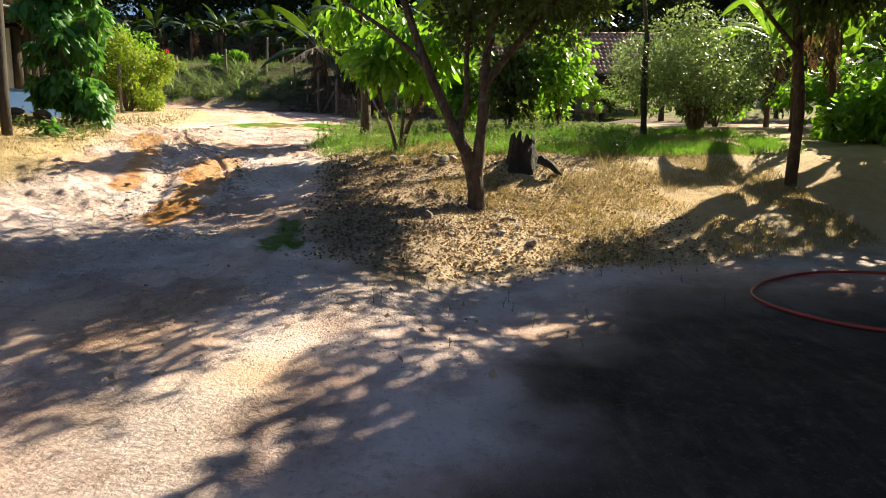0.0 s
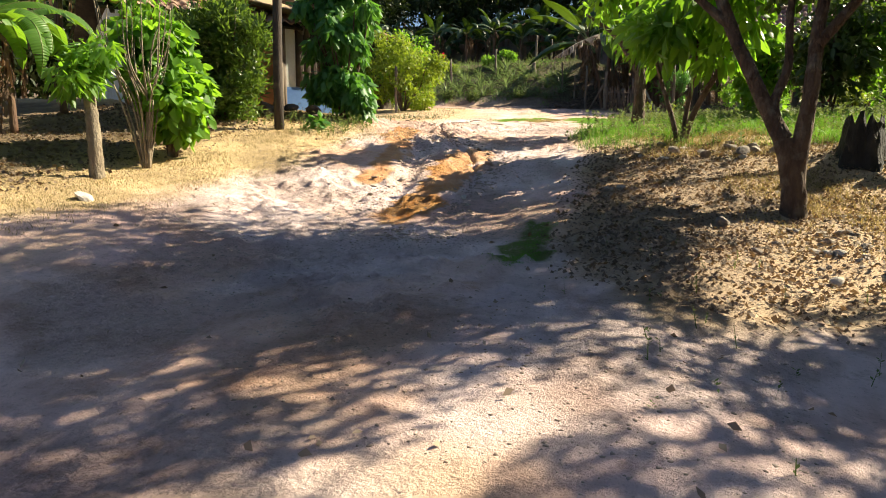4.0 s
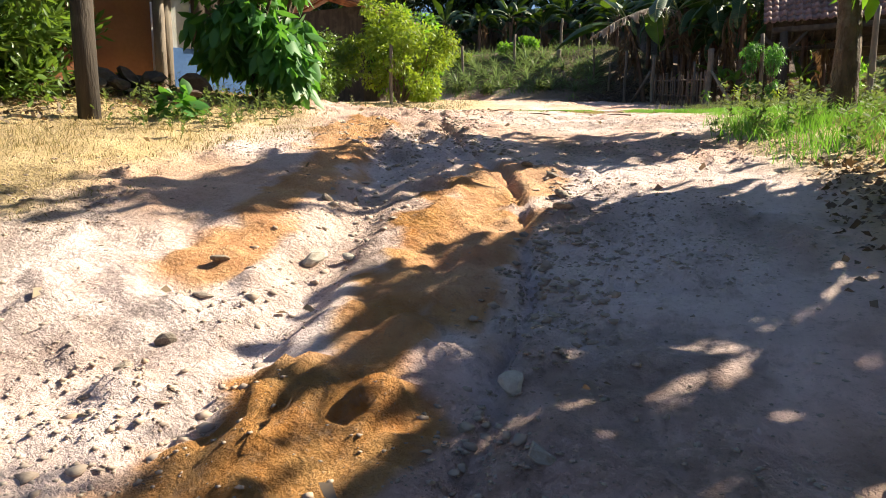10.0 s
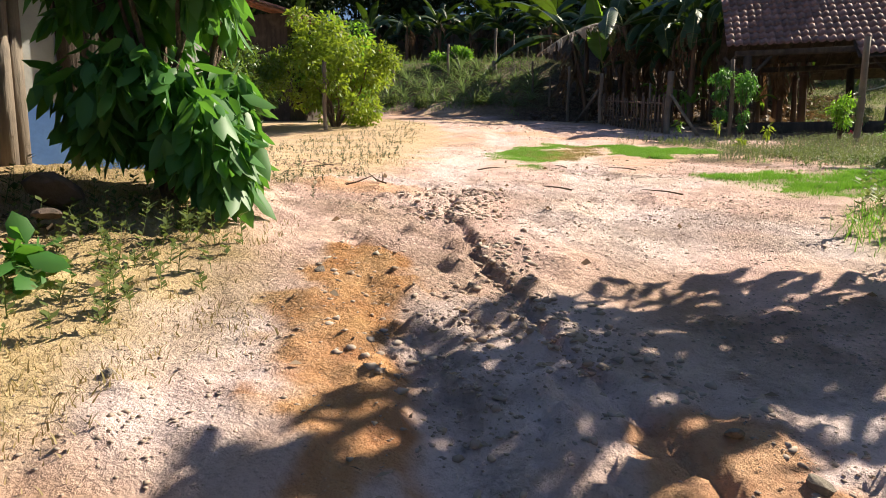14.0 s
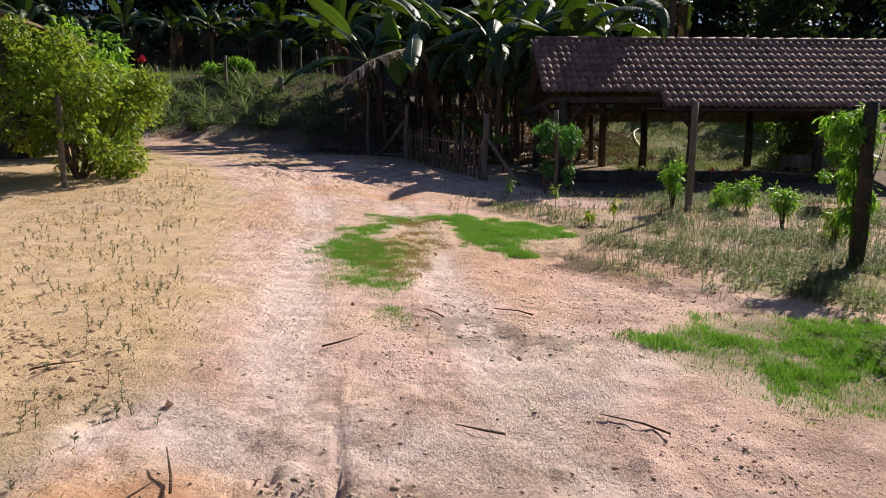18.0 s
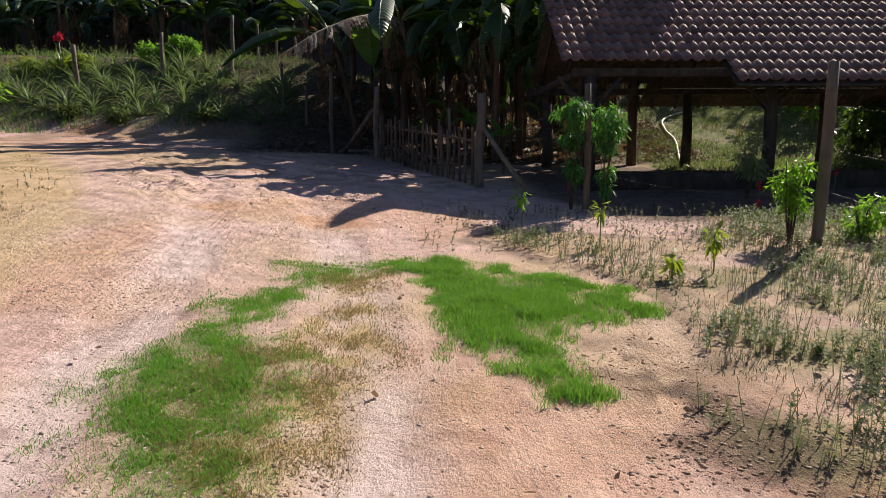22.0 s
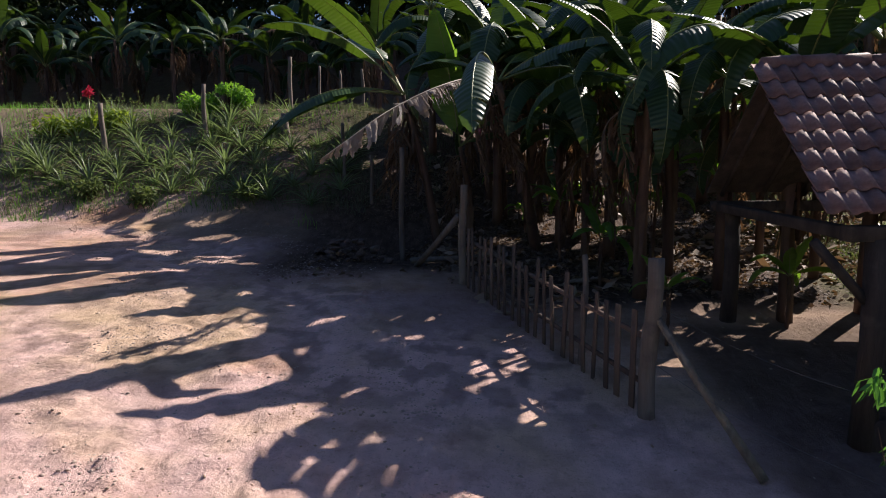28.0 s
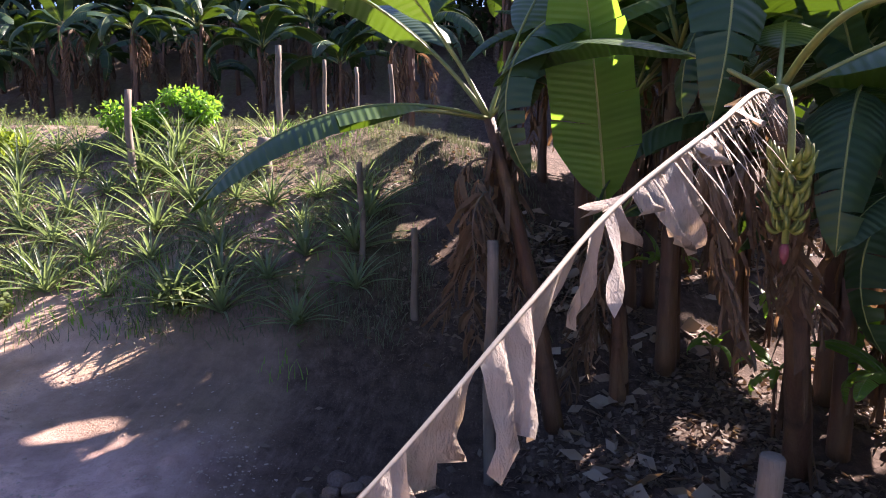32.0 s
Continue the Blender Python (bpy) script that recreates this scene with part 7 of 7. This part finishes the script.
def sprigs(name, n, box, keep, seed, h, mat, label, leaf=0.03, per=14):
    """Small upright weeds: a stalk with leaves round it."""
    x, y, z, r = scatter(n, *box, keep, seed)
    n = len(x)
    H = h * (0.4 + 0.9 * r.random(n))
    lx, ly = r.normal(0, 0.18, n) * H, r.normal(0, 0.18, n) * H
    i = np.repeat(np.arange(n), per)
    u = r.random(n * per)
    a = r.uniform(0, 6.283, n * per)
    P = np.stack([x[i] + lx[i] * u, y[i] + ly[i] * u, z[i] + H[i] * u], -1)
    L = (leaf * (0.6 + 0.8 * r.random(n * per)))[:, None]
    d = np.stack([np.cos(a), np.sin(a), 0.5 + 0 * a], -1)
    s = np.stack([-np.sin(a), np.cos(a), 0 * a], -1)
    V = np.stack([P, P + d * L * 0.5 + s * L * 0.25, P + d * L, P + d * L * 0.5 - s * L * 0.25], 1).reshape(-1, 3)
    F = np.arange(len(V)).reshape(-1, 4)
    B = np.stack([x, y, z - 0.01], -1)
    T = np.stack([x + lx, y + ly, z + H], -1)
    w = np.stack([np.cos(H * 99), np.sin(H * 99), 0 * H], -1) * 0.003
    V2 = np.stack([B - w, B + w, T + w * 0.4, T - w * 0.4], 1).reshape(-1, 3)
    ob = new(name, mesh_of(name, np.concatenate([V, V2]), np.concatenate([F, np.arange(len(V2)).reshape(-1, 4) + len(V)]), mat, False))
    return tagged(ob, label, "weeds", kind="stuff")


sprigs("weeds", 9000, (-3.8, 4.5, 14.0, 24.0), lambda x, y: S(0.05, 0.5, inside(x, y, VERGE)) * S(0.36, 0.6, fbm(x, y, 1.3, 3, 1.0)), 21, 0.12, WEED, "spindly green weeds on the verge", 0.028, 14)
sprigs("weeds", 1700, (-2.9, 2.0, 16.8, 23.0), lambda x, y: S(0.0, 0.4, inside(x, y, VERGE)) * S(0.4, 0.58, fbm(x, y, 1.4, 3, 4.0)), 28, 0.2, WEED_GREY, "thin dry weed stalks on the cracked soil", 0.013, 14)
sprigs("weeds", 300, (-4.2, 0.5, 21.6, 24.2), lambda x, y: 0.25 + 0 * x, 22, 0.14, WEED_GREY, "spindly weeds by the saplings", 0.03)
sprigs("weeds", 420, (-10.0, -5.2, 11.5, 26.0), lambda x, y: S(0.0, 0.5, west_of(x, y)) * (1 - S(2.0, 3.2, west_of(x, y))), 23, 0.09, WEED_GREY, "low dry weeds along the track", 0.025)
sprigs("weeds", 500, (-2.6, 3.5, 10.4, 14.5), lambda x, y: S(0.0, 0.4, inside(x, y, MOUND)), 24, 0.28, WEED, "green weeds on the mound", 0.05, 18)
sprigs("weeds", 130, (-7.2, -5.4, 9.4, 11.0), lambda x, y: 0.5 + 0 * x, 25, 0.16, WEED, "weeds at the foot of the large-leaf bush", 0.04)
sprigs("weeds", 60, (-1.2, 2.4, 3.6, 6.6), lambda x, y: 0.3 + 0 * x, 26, 0.10, WEED, "tiny weeds on the bare yard", 0.02, 8)
sprigs("weeds", 420, (-19, -8.5, 35.0, 41.5), lambda x, y: 0.4 + 0 * x, 27, 0.4, WEED, "weeds between the pineapples", 0.07, 18)


for k, (x, y, L, a) in enumerate(((-5.85, 13.3, 0.3, 1.9), (-5.75, 12.95, 0.22, 2.6), (-5.95, 13.05, 0.25, 0.6), (-4.6, 15.9, 0.25, 2.2), (-5.3, 15.1, 0.3, 0.5), (-3.9, 16.0, 0.35, 2.7), (-3.5, 14.0, 0.4, 2.5), (-7.0, 14.5, 0.3, 0.2), (-4.4, 13.9, 0.28, 2.8))):
    t = thing("twig", (x, y, gzf(x, y) + 0.012), "dry broken twig lying on the track", "twig", "twigs on the track", rz=math.degrees(a))
    part("stick", Shape().tube([(-L / 2, 0, 0.0), (-L * 0.1, 0.03 * math.sin(k), 0.02), (L / 2, 0.02, 0.03 + 0.05 * (k < 3))], [0.008, 0.007, 0.003], 5, 0.2, k).mesh("stick", BARK), t)


def litter(name, n, box, keep, seed, size, mat, label):
    x, y, z, r = scatter(n, *box, keep, seed)
    n = len(x)
    a = r.uniform(0, 6.283, n)
    L = (size * (0.5 + r.random(n)))[:, None]
    d = np.stack([np.cos(a), np.sin(a), r.normal(0, 0.25, n)], -1)
    s = np.stack([-np.sin(a), np.cos(a), r.normal(0, 0.8, n)], -1)
    P = np.stack([x, y, z + 0.008 + 0.02 * r.random(n)], -1)
    V = np.stack([P, P + d * L * 0.5 + s * L * 0.22 + np.array([0, 0, 0.01]), P + d * L, P + d * L * 0.5 - s * L * 0.22], 1).reshape(-1, 3)
    ob = new(name, mesh_of(name, V, np.arange(len(V)).reshape(-1, 4), mat, False))
    return tagged(ob, label, "leaf litter", kind="stuff")


litter("leaf_litter", 16000, (-1.9, 3.0, 5.2, 10.5), lambda x, y: S(-0.1, 0.5, inside(x, y, MOUND)) * (1 - 0.6 * S(0.8, 2.5, x)), 31, 0.034, LITTER_BROWN, "dry fallen leaves under the forked tree")
litter("leaf_litter", 9000, (-9.5, -5.6, 3.5, 10.5), lambda x, y: S(0.3, 1.2, west_of(x, y)), 32, 0.042, LITTER_BROWN, "dry fallen leaves under the bushes")
litter("leaf_litter", 30000, (-8.6, 3.0, 30.0, 42.0), lambda x, y: S(-9.0, -4.0, x) * S(30.5, 32.5, y + np.abs(x + 3) * 0.2) * S(0.36, 0.6, fbm(x, y, 1.0, 3, 2.0)), 33, 0.085, LITTER_BROWN, "dry banana leaf litter under the grove")
# Pale leaf colour stands in for sun flecks on the grove floor.
litter("leaf_litter", 1400, (-6.2, 2.0, 29.5, 39.0), lambda x, y: S(0.45, 0.62, fbm(x, y, 0.7, 3, 6.0)) * S(0.0, 0.8, x + 5.2 + (y - 31) * 0.2), 35, 0.24, LITTER, "large dry leaves under the grove, coloured pale for sun flecks")
litter("leaf_litter", 700, (-6.5, 0.5, 3.0, 31.0), lambda x, y: 0.3 + 0 * x, 34, 0.04, LITTER, "few dry leaves and twigs strewn over the track")


def clods(name, n, box, keep, seed, s0, s1, label, mat=CLOD):
    """Crumbs of soil and grit: small lopsided lumps."""
    x, y, z, r = scatter(n, *box, keep, seed)
    n = len(x)
    sz = s0 + (s1 - s0) * r.random(n) ** 3
    if s1 > 0.02:      # larger clods: lopsided lumps of twenty faces
        q = (1 + 5 ** 0.5) / 2
        base = np.array([(-1, q, 0), (1, q, 0), (-1, -q, 0), (1, -q, 0), (0, -1, q), (0, 1, q), (0, -1, -q), (0, 1, -q), (q, 0, -1), (q, 0, 1), (-q, 0, -1), (-q, 0, 1)]) / 1.9
        f = np.array([(0, 11, 5), (0, 5, 1), (0, 1, 7), (0, 7, 10), (0, 10, 11), (1, 5, 9), (5, 11, 4), (11, 10, 2), (10, 7, 6), (7, 1, 8), (3, 9, 4), (3, 4, 2), (3, 2, 6), (3, 6, 8), (3, 8, 9), (4, 9, 5), (2, 4, 11), (6, 2, 10), (8, 6, 7), (9, 8, 1)])
    else:
        base = np.array([(1, 0, 0), (0.3, 0.95, 0), (-0.8, 0.55, 0), (-0.8, -0.6, 0), (0.3, -0.95, 0), (0.1, 0.05, 0.85), (0, 0, -0.6)])
        f = np.array([(0, 1, 5), (1, 2, 5), (2, 3, 5), (3, 4, 5), (4, 0, 5), (1, 0, 6), (2, 1, 6), (3, 2, 6), (4, 3, 6), (0, 4, 6)])
    m_ = len(base)
    V = base[None] * (sz[:, None, None] * (0.45 + 1.1 * r.random((n, m_, 1))))
    a = r.uniform(0, 6.283, n)
    c, s = np.cos(a)[:, None], np.sin(a)[:, None]
    V = np.stack([V[..., 0] * c - V[..., 1] * s + x[:, None], V[..., 0] * s + V[..., 1] * c + y[:, None], V[..., 2] * (0.3 + 0.4 * r.random((n, 1))) + z[:, None] - sz[:, None] * 0.05], -1)
    F = (np.arange(n)[:, None, None] * m_ + f[None]).reshape(-1, 3)
    ob = new(name, mesh_of(name, V.reshape(-1, 3), F, mat, False))
    return tagged(ob, label, "soil", kind="stuff")


on_road = lambda x, y: (1 - S(1.5, 2.6, dline(x, y, ROAD)[0]))
clods("gravel", 26000, (-6.3, 0.2, 3.2, 12.5), lambda x, y: (0.06 + 0.94 * S(0.48, 0.62, fbm(x, y, 1.1, 3, 3.0))) * (0.15 + 0.85 * S(5.5, 7.5, y)) * (0.2 + 0.8 * S(0.2, 0.35, dline(x, y, CLAY)[0])) * (0.15 + 0.85 * S(0.2, 0.4, dline(x, y, CLAY_WEST)[0])) * (1 - 0.95 * S(-0.7, -0.1, west_of(x, y))), 41, 0.003, 0.014, "loose grit and gravel on the track")
clods("gravel", 14000, (-8.0, -2.2, 11.5, 25.0), lambda x, y: on_road(x, y) * (0.12 + 0.88 * S(0.48, 0.62, fbm(x, y, 0.9, 3, 3.0))), 42, 0.003, 0.015, "loose grit and soil crumbs on the track")
clods("soil_clods", 3200, (-6.0, -2.2, 6.2, 13.4), lambda x, y: (1 - S(0.05, 0.5, dline(x, y, GULLY)[0])) * S(0.35, 0.6, fbm(x, y, 3.0, 2, 1.0)) * S(0.2, 0.4, dline(x, y, CLAY)[0]), 43, 0.004, 0.026, "broken soil clods in the eroded gully")
clods("soil_clods", 500, (-5.6, -3.0, 6.8, 11.2), lambda x, y: (1 - S(0.05, 0.4, dline(x, y, GULLY_WEST)[0])) * S(0.2, 0.4, dline(x, y, CLAY)[0]), 44, 0.005, 0.026, "broken soil clods beside the clay")
clods("gravel", 9000, (-14.0, -3.0, 24.5, 34.5), lambda x, y: on_road(x, y) * (0.1 + 0.9 * S(0.45, 0.62, fbm(x, y, 0.9, 3, 3.0))), 50, 0.004, 0.022, "loose grit and soil crumbs on the shaded track")
clods("soil_clods", 3000, (-5.0, -2.2, 12.6, 17.6), lambda x, y: S(0.42, 0.66, fbm(x, y, 1.6, 3, 7.0)), 45, 0.003, 0.016, "pinkish brown crumbs of soil on the track")
clods("soil_clods", 200, (-5.4, -2.0, 14.4, 16.9), lambda x, y: S(-0.1, 0.3, inside(x, y, BROKEN) + (fbm(x, y, 1.6, 3) - 0.5) * 1.3) * (0.12 + 0.88 * S(0.35, 0.75, fbm(x, y, 2.0, 3, 4.0))), 51, 0.004, 0.026, "broken pinkish brown soil clods across the track")
clods("soil_clods", 700, (-8.6, -6.6, 13.2, 16.0), lambda x, y: (1 - S(0.3, 0.9, np.hypot((x + 7.6) * 0.6, y - 14.6))), 47, 0.005, 0.028, "heap of broken soil clods beside the track", CRUMB)
clods("soil_clods", 1800, (-4.9, -3.8, 16.2, 20.6), lambda x, y: S(0.0, 0.3, inside(x, y, BETWEEN)) * S(0.4, 0.6, fbm(x, y, 3.0, 2, 1.0)), 48, 0.003, 0.014, "brown soil crumbs between the grass patches", CRUMB)
clods("soil_clods", 2000, (-3.6, -1.4, 15.9, 19.5), lambda x, y: S(-0.2, 0.4, inside(x, y, BROWN_SOIL) + (fbm(x, y, 1.6, 3) - 0.5)) * (0.2 + 0.8 * S(0.3, 0.7, fbm(x, y, 3.0, 2, 1.0))), 49, 0.004, 0.019, "cracked reddish-brown soil at the verge", CRUMB)
clods("soil_clods", 1800, (-1.8, 3.5, 5.0, 11.0), lambda x, y: S(-0.1, 0.3, inside(x, y, MOUND)), 46, 0.005, 0.022, "soil crumbs and pebbles on the mound", CRUMB)

# ---- tiles of the shed roof, nearest first ----
V, F = tile_mesh()
tile_me = mesh_of("tile", V, F, TILE)
EXPOSE = 0.285


def tile_pose(row, col, side=-1):
    s_len = EXPOSE * row
    x = -1.62 + 0.19 * col
    p = roof_at(s_len, x, side) + Vector((0, 0, 0.02))
    rot = Euler((-PITCH, 0, 0)).to_matrix() if side > 0 else Euler((0, 0, math.pi)).to_matrix() @ Euler((-PITCH, 0, 0)).to_matrix()
    j = math.sin(row * 12.9 + col * 4.1)
    return Matrix.Translation(p + Vector((0.006 * j, 0, 0.005 * math.cos(col * 3.3 + row)))) @ rot.to_4x4() @ Matrix.Rotation(0.025 * j, 4, "Z")


rest_v, rest_f, made = [], [], 0
for col in range(59):
    x = -1.62 + 0.19 * col
    rows = 8 if x < 1.05 else 10
    for row in range(rows):
        m = tile_pose(row, col)
        if made < 300:
            part("tile", tile_me, roof, m=m)
            made += 1
        else:
            o = len(rest_v)
            rest_v += [m @ Vector(p) for p in V]
            rest_f += [tuple(i + o for i in q) for q in F]
ob = part("far_tiles", mesh_of("far_tiles", rest_v, rest_f, TILE), roof)
ob["kind"] = "stuff"
cap = Shape()
for k in range(30):
    x = -1.6 + 0.37 * k
    cap.tube([(x, RIDGE_Y, RIDGE_Z + 0.03 + 0.01 * math.sin(k)), (x + 0.4, RIDGE_Y, RIDGE_Z + 0.045)], [0.085, 0.1], 8)
part("ridge_tiles", cap.mesh("ridge_tiles", TILE), roof)
